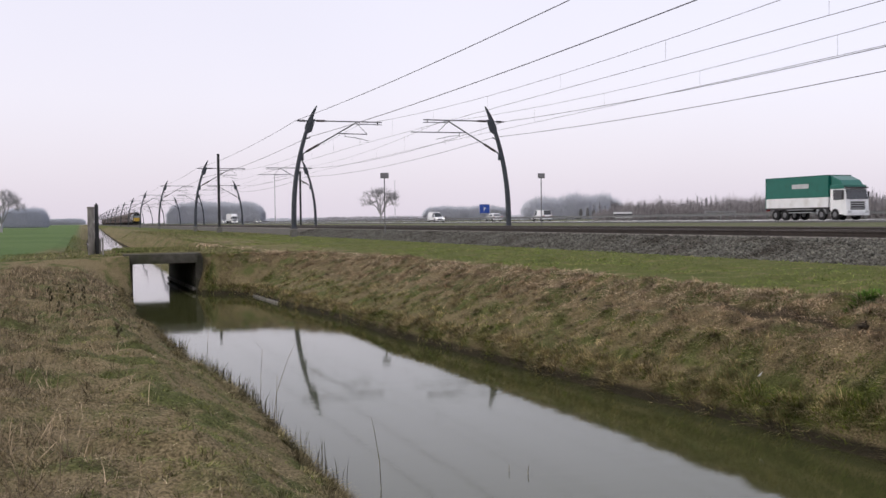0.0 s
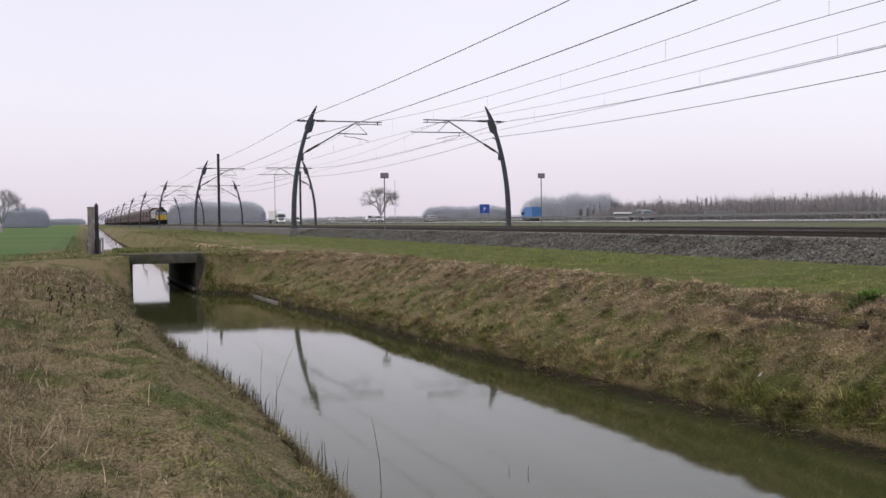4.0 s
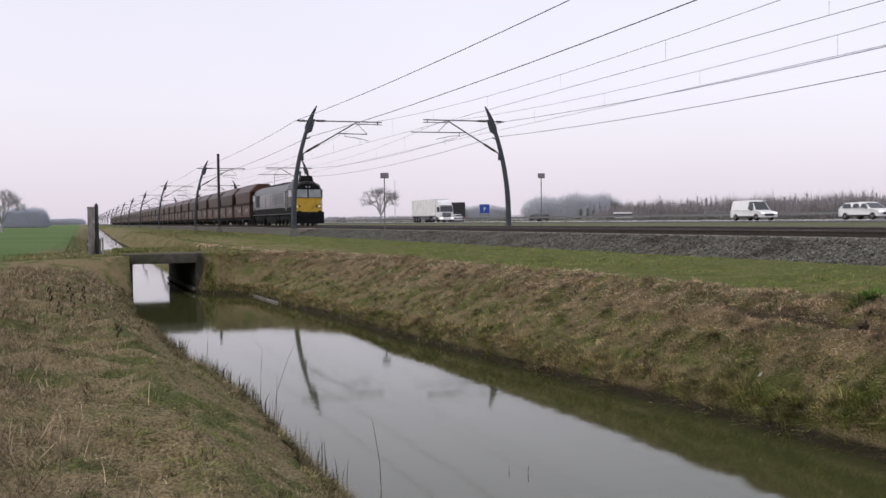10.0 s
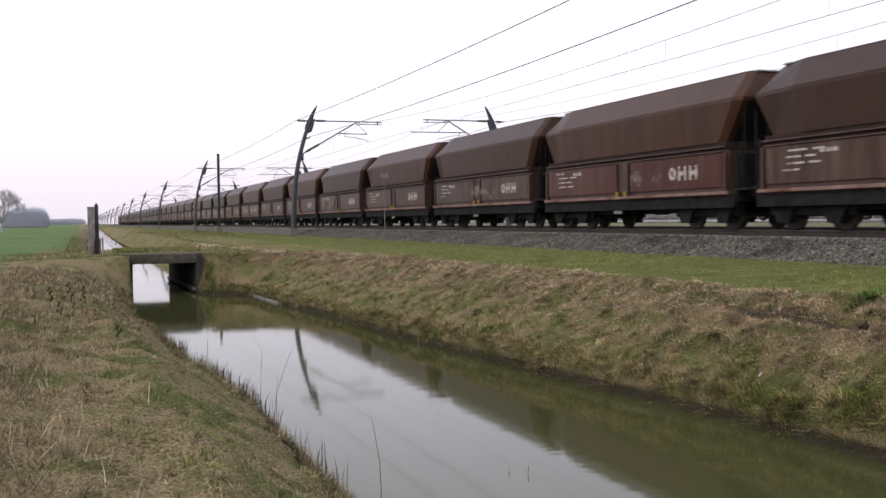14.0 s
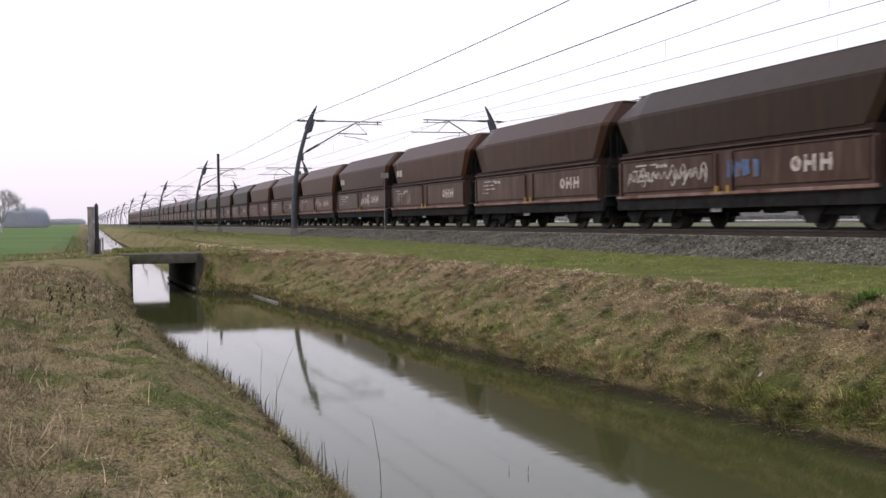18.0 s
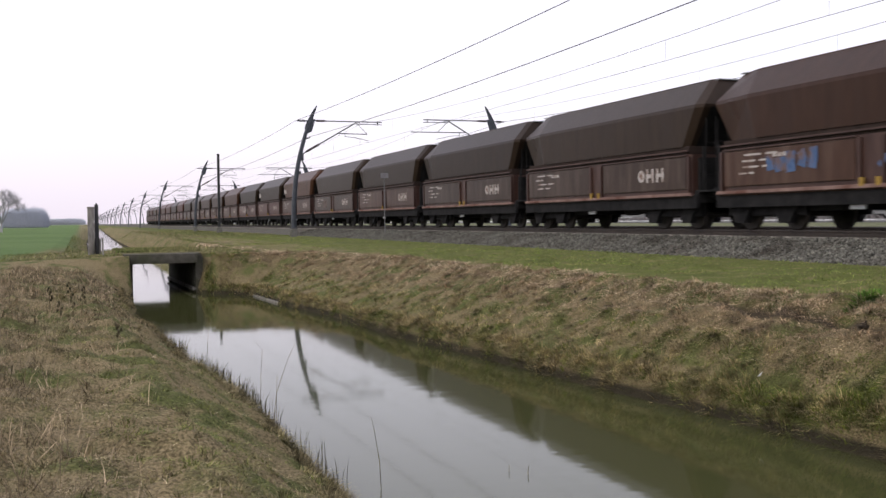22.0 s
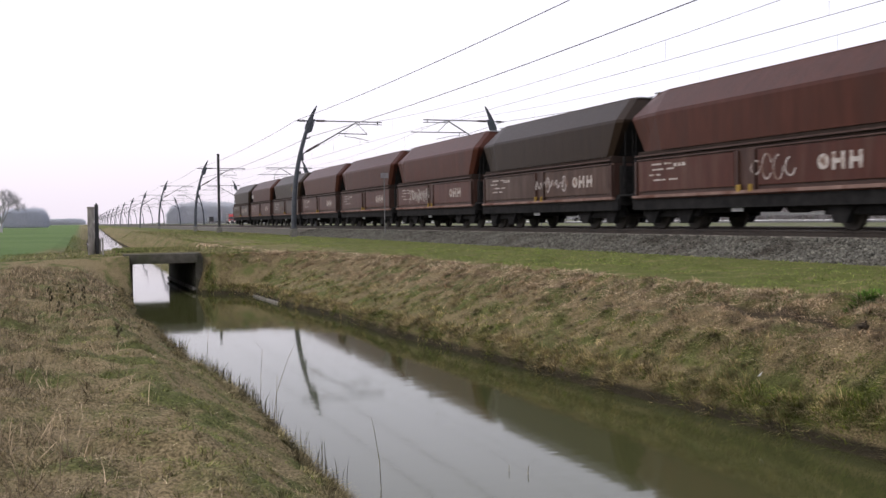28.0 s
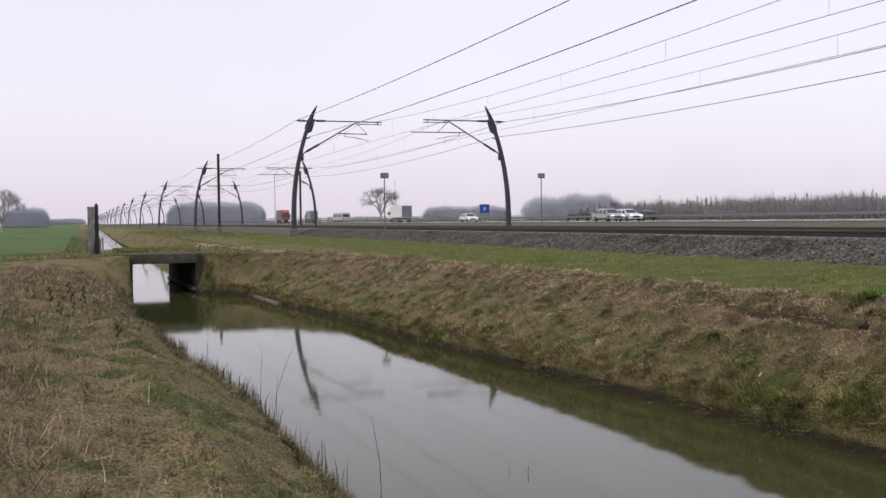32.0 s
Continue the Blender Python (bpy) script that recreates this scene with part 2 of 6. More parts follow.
def ground_z(x, y):
    return float(ground_heights(np.array([x]), np.array([y]))[0])


def ground_material():
    m = bpy.data.materials.new("winter_ground")
    m.use_nodes = True
    nt = m.node_tree
    p = nt.nodes["Principled BSDF"]
    p.inputs["Roughness"].default_value = 0.95
    p.inputs["Specular IOR Level"].default_value = 0.1
    geo = nt.nodes.new("ShaderNodeNewGeometry")
    sp = nt.nodes.new("ShaderNodeSeparateXYZ")
    nt.links.new(geo.outputs["Position"], sp.inputs[0])

    def noise_node(scale, detail=6):
        n = nt.nodes.new("ShaderNodeTexNoise")
        n.inputs["Scale"].default_value, n.inputs["Detail"].default_value = scale, detail
        nt.links.new(geo.outputs["Position"], n.inputs["Vector"])
        return n.outputs["Fac"]

    def rng(src, a, b, lo=0.0, hi=1.0):
        r = nt.nodes.new("ShaderNodeMapRange")
        r.inputs[1].default_value, r.inputs[2].default_value, r.inputs[3].default_value, r.inputs[4].default_value = a, b, lo, hi
        nt.links.new(src, r.inputs[0])
        return r.outputs[0]

    def mixc(f, a, b):
        x = nt.nodes.new("ShaderNodeMix")
        x.data_type = "RGBA"
        nt.links.new(f, x.inputs[0])
        for sock, v in ((x.inputs[6], a), (x.inputs[7], b)):
            if isinstance(v, tuple):
                sock.default_value = (*v, 1)
            else:
                nt.links.new(v, sock)
        return x.outputs[2]

    def addv(a, b, k):
        q = nt.nodes.new("ShaderNodeMath")
        q.operation = "MULTIPLY_ADD"
        nt.links.new(b, q.inputs[0])
        q.inputs[1].default_value = k
        nt.links.new(a, q.inputs[2])
        return q.outputs[0]

    fine, broad, huge = noise_node(38, 8), noise_node(1.3), noise_node(0.05)
    thatch = mixc(rng(fine, 0.35, 0.65), (0.095, 0.077, 0.04), (0.3, 0.24, 0.135))
    moss = mixc(rng(fine, 0.35, 0.65), (0.052, 0.062, 0.02), (0.145, 0.155, 0.056))
    bank = mixc(rng(broad, 0.47, 0.6), thatch, moss)
    verge = mixc(rng(fine, 0.3, 0.7), (0.055, 0.07, 0.018), (0.145, 0.16, 0.046))
    verge = mixc(rng(noise_node(3.2), 0.5, 0.66), verge, (0.16, 0.14, 0.065))
    verge = mixc(rng(noise_node(0.9), 0.52, 0.68), verge, (0.075, 0.09, 0.024))
    field = mixc(rng(huge, 0.35, 0.65), (0.09, 0.145, 0.05), (0.115, 0.172, 0.062))
    wob = addv(sp.outputs[0], broad, 1.6)
    c = mixc(rng(wob, 10.1, 10.7), bank, verge)
    shift = rng(sp.outputs[1], 40, 75, 2.4, 0.0)
    c = mixc(rng(addv(wob, shift, 1.0), -0.3, 0.9), field, c)
    # thin dry grass between the tracks and the motorway
    c = mixc(rng(wob, 25.0, 28.0), c, mixc(rng(broad, 0.4, 0.6), (0.15, 0.15, 0.095), (0.11, 0.128, 0.06)))
    # waterline mud, darkened to paint in the shade under the bank edge
    mud_shade = rng(sp.outputs[2], -2.05, -2.13)
    c = mixc(mud_shade, c, (0.035, 0.03, 0.02))
    # bare soil along the wheel rut
    off = nt.nodes.new("ShaderNodeMath")
    off.operation = "SUBTRACT"
    nt.links.new(sp.outputs[0], off.inputs[0])
    off.inputs[1].default_value = 9.26
    dist = nt.nodes.new("ShaderNodeMath")
    dist.operation = "ABSOLUTE"
    nt.links.new(off.outputs[0], dist.inputs[0])
    near = rng(sp.outputs[1], 13.2, 14.2, 0.0, 1.0)
    c = mixc(rng(addv(dist.outputs[0], near, 1.0), 0.03, 0.13, 1.0, 0.0), c, (0.06, 0.047, 0.032))
    nt.links.new(c, p.inputs["Base Color"])
    bp = nt.nodes.new("ShaderNodeBump")
    bp.inputs["Strength"].default_value, bp.inputs["Distance"].default_value = 1.0, 0.05
    nt.links.new(noise_node(30, 8), bp.inputs["Height"])
    nt.links.new(bp.outputs[0], p.inputs["Normal"])
    return m


def build_ground():
    xs = sorted(set([-3000, -1500, -700, -300, -120, -60, -30, -18, -12, -9, -7, -5.5, -4.5, -4.2] + [round(-4 + 0.12 * i, 3) for i in range(56)] + [3.1, 3.6, 4.0, 4.4, 4.8] +
                    [round(5 + 0.1 * i, 3) for i in range(57)] + [round(10.85 + 0.25 * i, 3) for i in range(16)] +
                    [15, 18, 22, 27, 31, 36, 42, 50, 56, 64, 72, 78, 84, 100, 140, 220, 400, 800, 1600, 3000]))
    ys = sorted(set([-2000, -1200, -700, -400, -200, -100, -50, -25, -12, -6, -2, 0, 2] + [round(3 + 0.14 * i, 3) for i in range(150)] + [round(24 + 0.3 * i, 3) for i in range(42)] +
                    [36.8, 37.5, 39, 40.5, 42, 43.5, 45, 45.6, 46.2, 47, 49, 52, 55, 58, 60, 64, 70, 78, 90, 110, 140, 180, 250, 350, 500, 800, 1300, 2200, 4000]))
    gx, gy = np.meshgrid(np.array(xs), np.array(ys))
    vs = np.stack([gx, gy, ground_heights(gx, gy)], -1).reshape(-1, 3).tolist()
    n = len(xs)
    fs = [(j * n + i, j * n + i + 1, (j + 1) * n + i + 1, (j + 1) * n + i) for j in range(len(ys) - 1) for i in range(n - 1)]
    g = part("ground", Shape().add(vs, fs), ground_material(), smooth=True)
    tagged(g, "flat winter farmland with grassy ditch banks and a green field", "ground", kind="structure")


build_ground()


def water_material():
    m = bpy.data.materials.new("ditch_water")
    m.use_nodes = True
    nt = m.node_tree
    p = nt.nodes["Principled BSDF"]
    p.inputs["Base Color"].default_value = (0.054, 0.058, 0.022, 1)
    p.inputs["Roughness"].default_value = 0.045
    p.inputs["IOR"].default_value = 1.40
    p.inputs["Specular Tint"].default_value = (0.92, 1.0, 1.0, 1)
    geo = nt.nodes.new("ShaderNodeNewGeometry")
    mp = nt.nodes.new("ShaderNodeMapping")
    mp.inputs["Scale"].default_value = (0.7, 2.4, 1)
    mp.inputs["Rotation"].default_value = (0, 0, radians(-18))
    nt.links.new(geo.outputs["Position"], mp.inputs[0])
    n = nt.nodes.new("ShaderNodeTexNoise")
    n.inputs["Scale"].default_value, n.inputs["Detail"].default_value = 1.6, 3
    nt.links.new(mp.outputs[0], n.inputs["Vector"])
    bp = nt.nodes.new("ShaderNodeBump")
    bp.inputs["Strength"].default_value, bp.inputs["Distance"].default_value = 0.11, 0.008
    nt.links.new(n.outputs["Fac"], bp.inputs["Height"])
    nt.links.new(bp.outputs[0], p.inputs["Normal"])
    return m


ys_w = [-400, 0, 8, 15, 25, 35, 38, 47, 49.5, 60, 80, 110, 150, 300, 600, 2500]
wv = [(float(left_edge(y)) - 0.8, y, WATER) for y in ys_w] + [(float(right_edge(y)) + 0.6, y, WATER) for y in ys_w]
nw = len(ys_w)
water = part("water", Shape().add(wv, [(i, nw + i, nw + i + 1, i + 1) for i in range(nw - 1)]), water_material())
tagged(water, "still murky ditch water mirroring the white sky", "water", kind="structure")


def culvert():
    """Concrete farm crossing over the ditch."""
    c = thing("culvert_bridge", "mossy concrete culvert bridge carrying a farm track over the ditch", "bridge", (0, 0, -0.016))
    c.scale = (1.043, 1.043, 1.043)
    part("deck_slab", Shape().box((2.74, 40.75, -0.78), (2.68, 8.5, 0.15), 0.03), M_OLDCONC, c, smooth=True)
    part("edge_beam", Shape().box((2.66, 36.36, -0.88), (2.5, 0.3, 0.34), 0.03), M_OLDCONC, c, "weathered dark concrete edge beam", smooth=True)
    part("edge_beam", Shape().box((2.66, 44.95, -0.95), (2.5, 0.3, 0.48), 0.03), M_OLDCONC, c, "weathered dark concrete edge beam", smooth=True)
    part("abutment_wall", Shape().box((3.88, 40.75, -1.7), (0.26, 8.5, 1.8), 0.03, Matrix.Rotation(radians(1.7), 3, "Z")), M_OLDCONC, c, smooth=True)
    part("abutment_wall", Shape().box((1.62, 40.8, -1.7), (0.2, 8.3, 1.8), 0.03), M_OLDCONC, c, smooth=True)
    part("timber_waling", Shape().box((3.7, 40.6, -2.0), (0.1, 8.2, 0.12), 0.02, Matrix.Rotation(radians(1.7), 3, "Z")), M_WOOD, c, "grey timber beam along the wall", smooth=True)
    sod = mat("deck_sod", (0.09, 0.085, 0.038), (0.16, 0.13, 0.068), 3, 0.95, 0, 0.8, 12)
    part("cover_sod", Shape().box((2.74, 41.1, -0.74), (3.0, 7.7, 0.1), 0.05), sod, c, "grassy soil cover")


culvert()


def bank_plank():
    s = Shape().box((5.8, 33.6, -2.21), (0.06, 4.2, 0.07), 0.02, Matrix.Rotation(radians(3.0), 3, "Z"))
    tagged(part("camp_shedding", s, M_WOOD, smooth=True), "grey timber edging board along the ditch waterline", "edging board")


bank_plank()


def sluice():
    """Two weathered concrete posts of an old sluice beside the crossing."""
    g = thing("sluice_frame", "weathered grey concrete sluice posts standing beside the crossing", "sluice", (0.48, 42, -0.9))
    part("post", Shape().box((-0.07, 0, 0.92), (0.26, 0.22, 2.0), 0.025), M_WOOD, g, smooth=True)
    part("post", Shape().box((0.145, 0.1, 1.0), (0.15, 0.14, 2.1), 0.02), M_DARKSTEEL, g, "dark iron guide post", smooth=True)
    part("pointed_cap", Shape().tube([(0.145, 0.1, 2.0), (0.145, 0.1, 2.13)], [0.07, 0.015], 6), M_DARKSTEEL, g)
    part("cap", Shape().box((-0.07, 0, 1.94), (0.3, 0.26, 0.06), 0.015), M_WOOD, g, smooth=True)
    part("bolt", Shape().tube([(-0.22, 0, 1.3), (0.26, 0.08, 1.3)], 0.018, 6), M_DARKSTEEL, g)
    part("gate_board", Shape().box((0.05, 0.22, 0.35), (0.5, 0.06, 0.7), 0.01), M_WOOD, g, smooth=True)
    part("thin_post", Shape().tube([(0.32, -1.8, -0.4), (0.32, -1.8, 0.75)], 0.035, 7), M_WOOD, g)


sluice()

# ---- railway ----
TRACKS = (18.0, 22.9)
Y0, Y1 = -620.0, 2400.0


def ballast_bed():
    m = mat("ballast_bed", (0.062, 0.06, 0.051), (0.135, 0.131, 0.113), 16, 0.95, 0, 1.0, 18, stains=(0.09, 0.075, 0.06), sscale=0.9)
    prof = [(14.5, -0.62), (16.05, -0.24), (16.5, -0.2), (24.4, -0.2), (24.9, -0.24), (26.5, -0.62)]
    ys = [Y0, -100, 0, 10, 30, 60, 120, 300, 800, Y1]
    rings = [[(x, y, z) for x, z in prof] for y in ys]
    b = part("ballast_bed", Shape().loft(rings, close=False, caps=False), m)
    tagged(b, "grey crushed-stone railway trackbed with sloping shoulders", "trackbed", kind="structure")


ballast_bed()


def stone_mesh_data(count, place, size, seed):
    """Many small angular stones joined into one mesh."""
    rng = np.random.default_rng(seed)
    base = np.array([(1, 0, 0), (-1, 0, 0), (0, 1, 0), (0, -1, 0), (0, 0, 1), (0, 0, -1)], float)
    tri = np.array([(0, 2, 4), (2, 1, 4), (1, 3, 4), (3, 0, 4), (2, 0, 5), (1, 2, 5), (3, 1, 5), (0, 3, 5)])
    pts = place(rng, count)
    sc = size * rng.uniform(0.6, 1.35, (count, 1, 1)) * rng.uniform(0.6, 1.2, (count, 6, 1))
    ang = rng.uniform(0, 2 * np.pi, count)
    c, s = np.cos(ang), np.sin(ang)
    q = base[None] * sc
    x = q[..., 0] * c[:, None] - q[..., 1] * s[:, None]
    y = q[..., 0] * s[:, None] + q[..., 1] * c[:, None]
    z = q[..., 2] * 0.8 + 0.25 * q[..., 0]
    v = np.stack([x, y, z], -1) + pts[:, None]
    f = tri[None] + 6 * np.arange(count)[:, None, None]
    return v.reshape(-1, 3), f.reshape(-1, 3)


def raw_mesh(name, v, f, material, smooth=False):
    me = bpy.data.meshes.new(name)
    me.vertices.add(len(v))
    me.vertices.foreach_set("co", np.ascontiguousarray(v, np.float32).ravel())
    k = f.shape[1]
    me.loops.add(f.size)
    me.loops.foreach_set("vertex_index", np.ascontiguousarray(f, np.int32).ravel())
    me.polygons.add(len(f))
    me.polygons.foreach_set("loop_start", np.arange(0, f.size, k, dtype=np.int32))
    me.update(calc_edges=True)
    me.materials.append(material)
    return me


def ballast_stones():
    m = mat("ballast_stone", (0.073, 0.072, 0.061), (0.165, 0.162, 0.14), 5, 0.9, 0, 0, island=0.5, stains=(0.05, 0.044, 0.036), sscale=0.6)

    def place(rng, n):
        y = 11 + 62 * rng.random(n) ** 1.7
        x = rng.uniform(14.3, 17.2, n)
        z = np.interp(x, [14.5, 16.05, 16.5, 18], [-0.62, -0.24, -0.2, -0.2]) + rng.uniform(-0.01, 0.03, n)
        return np.stack([x, y, z], -1)

    v, f = stone_mesh_data(30000, place, 0.042, 5)
    b = new("ballast_stones", raw_mesh("ballast_stones", v, f, m))
    tagged(b, "loose grey crushed stones of the railway ballast", "ballast", kind="stuff")


ballast_stones()


def rails():
    prof = [(-0.075, -0.172), (0.075, -0.172), (0.075, -0.155), (0.012, -0.135), (0.012, -0.045), (0.036, -0.035), (0.036, -0.004), (0.03, 0), (-0.03, 0), (-0.036, -0.004), (-0.036, -0.035), (-0.012, -0.045), (-0.012, -0.135), (-0.075, -0.155)]
    ys = [Y0, 0, 60, 300, Y1]
    for k, xc in enumerate(TRACKS):
        t = thing("railway_track", "rusty-sided steel rails of a straight main line track", "railway track", (xc, 0, 0), group="railway tracks", kind="structure")
        for sx in (-0.7535, 0.7535):
            part("rail", Shape().loft([[(sx + x, y, z) for x, z in prof] for y in ys]), M_RAIL, t)
            part("rail_head", Shape().box((sx, (Y0 + Y1) / 2, 0.003), (0.05, Y1 - Y0, 0.006)), M_RAILTOP, t, "polished running surface")
        sl = Shape().box((0, 0, -0.22), (2.5, 0.26, 0.14), 0.02)
        me = sl.mesh("sleeper", M_SLEEPER)
        for i in range(150):
            o = new("sleeper", me)
            o.parent = t
            o.location = (0, 12 + 0.6 * i, 0)
        far = Shape()
        for i in range(900):
            far.box((0, 102.6 + 0.6 * i, -0.22), (2.5, 0.26, 0.14))
        for i in range(160):
            far.box((0, 11.4 - 0.6 * i, -0.22), (2.5, 0.26, 0.14))
        tagged(part("sleeper_run", far, M_SLEEPER, t), kind="stuff")


rails()


# ---- motorway ----
def motorway():
    for name, x0, x1 in (("road_near", 54.3, 64.0), ("road_far", 66.8, 76.3)):
        r = part(name, Shape().box(((x0 + x1) / 2, 700, -0.08), (x1 - x0, 3600, 0.14)), M_ROAD)
        tagged(r, "grey asphalt motorway carriageway", "road", kind="structure")
    lines = thing("lane_markings", "white painted motorway lane lines", "road markings", kind="structure")
    for x in (55.3, 63.3, 67.5, 75.4):
        part("edge_line", Shape().box((x, 900, -0.003), (0.2, 3200, 0.012)), M_WHITE, lines)
    for x in (59.75, 70.75):
        d = Shape()
        for i in range(110):
            d.box((x, -200 + 12 * i, -0.003), (0.15, 3, 0.012))
        part("lane_dashes", d, M_WHITE, lines)
    for x in (64.9, 65.9):
        g = thing("guard_rail", "galvanised steel crash barrier in the motorway median", "guard rail", (x, 0, 0), group="median crash barriers", kind="structure")
        prof = [(-0.03, 0.5), (0.05, 0.55), (0.0, 0.62), (0.05, 0.7), (-0.03, 0.76), (-0.045, 0.76), (-0.02, 0.62), (-0.045, 0.5)]
        part("beam", Shape().loft([[(px, y, pz) for px, pz in prof] for y in (-300, 100, 1200)]), M_GUARD, g)
        posts = Shape()
        for i in range(300):
            posts.box((0, -150 + 4 * i, 0.25), (0.08, 0.06, 0.9))
        tagged(part("post_row", posts, M_GUARD, g), kind="stuff")
    g = thing("guard_rail", "galvanised steel crash barrier on the motorway verge", "guard rail", (77.4, 0, 0), kind="structure")
    prof = [(-0.05, 0.5), (-0.1, 0.55), (-0.05, 0.62), (-0.1, 0.7), (-0.05, 0.76), (0, 0.76), (0, 0.5)]
    part("beam", Shape().loft([[(px, y, pz) for px, pz in prof] for y in (-300, 100, 1200)]), M_GUARD, g)
    posts = Shape()
    for i in range(300):
        posts.box((0.03, -150 + 4 * i, 0.25), (0.08, 0.06, 0.9))
    tagged(part("post_row", posts, M_GUARD, g), kind="stuff")


motorway()


# ---- overhead line ----
MAST_Y_NEAR = [65.4 + 60 * i for i in range(-6, 24)]
MAST_Y_FAR = [63.0 + 60 * i for i in range(-6, 24)]
MAST_NEAR_X, MAST_FAR_X = 13.4, 28.0


def bow(z):
    """Inward lean of the curved mast at height z."""
    return 0.02 * z + 1.6 * max(0.0, (z - 1.2) / 7.3) ** 2.0


def curved_mast(reach):
    """It bows towards +X, where the track lies; reach is the far end of its registration tube."""
    t = thing("catenary_mast", "curved blue-grey steel catenary mast with a hinged cantilever", "catenary mast", group="catenary masts along the line")
    part("footing", Shape().box((0, 0, -0.45), (0.46, 0.46, 0.6), 0.05), M_FOOT, t, "concrete footing", smooth=True)
    part("base_plate", Shape().box((0, 0, -0.06), (0.44, 0.44, 0.04), 0.01), M_STEEL, t)
    rings = []
    for i in range(15):
        z = -0.05 + 7.2 * i / 14
        w = 0.16 - 0.045 * i / 14
        x = bow(z)
        rings.append([(x - w, -w * 0.7, z), (x - w * 0.5, -w, z), (x + w * 0.5, -w, z), (x + w, -w * 0.7, z), (x + w, w * 0.7, z), (x + w * 0.5, w, z), (x - w * 0.5, w, z), (x - w, w * 0.7, z)])
    part("shaft", Shape().loft(rings), M_STEEL, t, smooth=True)
    horn = []
    for i in range(7):
        a = i / 6
        z = 6.6 + 1.55 * a
        w = 0.2 * (1 - a) ** 0.7 + 0.03
        x = bow(6.6) + 0.06 + 0.62 * a ** 1.3
        horn.append([(x - w * 1.1, -0.05, z), (x + w * 0.8, -0.05, z), (x + w * 0.8, 0.05, z), (x - w * 1.1, 0.05, z)])
    part("horn", Shape().loft(horn), M_STEEL, t, smooth=True)
    gus = [[(bow(6.2) + 0.02, y, 6.2), (bow(6.2) + 0.42, y, 6.4), (bow(7.1) + 0.38, y, 7.25), (bow(7.1) - 0.1, y, 7.25)] for y in (-0.09, 0.09)]
    part("head_plate", Shape().loft(gus), M_STEEL, t)
    xa = bow(6.9)
    part("feeder_arm", Shape().tube([(xa, 0, 7.12), (xa - 0.8, 0, 7.12)], 0.045, 6), M_STEEL, t)
    for k in range(3):
        part("insulator", Shape().disc((xa - 0.3 - 0.14 * k, 0, 7.12), 0.085, 0.07, 0, 10), M_INSUL, t)
    x5 = bow(5.9)
    part("wire_bracket", Shape().tube([(x5, 0, 5.86), (x5 + 0.42, 0, 6.02)], 0.035, 6), M_STEEL, t)
    part("hinge_bracket", Shape().box((bow(4.7) + 0.12, 0, 4.72), (0.28, 0.24, 0.5), 0.03), M_STEEL, t, smooth=True)
    za = 7.14
    part("top_tube", Shape().tube([(xa + 0.25, 0, za), (6.2, 0, za)], 0.04, 7), M_TUBE, t)
    part("top_insulator", Shape().tube([(xa + 0.5, 0, za), (xa + 1.1, 0, za)], 0.075, 9), M_INSUL, t)
    a0, a1 = Vector((bow(4.7) + 0.1, 0, 4.85)), Vector((4.4, 0, 7.08))
    part("diagonal_tube", Shape().tube([a0, a1], 0.045, 7), M_TUBE, t)
    part("strut_insulator", Shape().tube([a0.lerp(a1, 0.1), a0.lerp(a1, 0.32)], 0.08, 9), M_INSUL, t)
    part("registration_tube", Shape().tube([a0.lerp(a1, 0.66), (reach, 0, 6.3)], 0.033, 7), M_TUBE, t)
    part("drop_stay", Shape().tube([a1, (min(reach, 5.2), 0, 6.3)], 0.022, 6), M_TUBE, t)
    part("steady_drop", Shape().tube([(3.6, 0, 6.34), (3.6, 0, 6.08)], 0.022, 6), M_TUBE, t)
    part("steady_arm", Shape().tube([(3.6, 0, 6.12), (4.3, 0, 6.06), (5.3, 0, 5.84)], 0.02, 6), M_TUBE, t)
    part("contact_drop", Shape().tube([(4.65, 0, 6.0), (4.65, 0, 5.5)], 0.01, 5), M_TUBE, t)
    part("messenger_clamp", Shape().box((5.3, 0, za - 0.17), (1.8, 0.05, 0.05), 0.01), M_TUBE, t)
    part("clamp_hanger", Shape().box((5.9, 0, za - 0.09), (0.06, 0.06, 0.26), 0.01), M_TUBE, t)
    part("messenger_hanger", Shape().box((4.65, 0, za - 0.09), (0.05, 0.05, 0.22), 0.01), M_TUBE, t)
    return t


mast = curved_mast(5.15)
mast.location = (MAST_NEAR_X, MAST_Y_NEAR[0], 0)
for y in MAST_Y_NEAR[1:]:
    copy_thing(mast, pose(MAST_NEAR_X, y, 0))
mast = curved_mast(7.1)
mast.location = (MAST_FAR_X, MAST_Y_FAR[0], 0)
mast.rotation_euler = (0, 0, math.pi)
for y in MAST_Y_FAR[1:]:
    copy_thing(mast, pose(MAST_FAR_X, y, 0, 0, 0, 180))


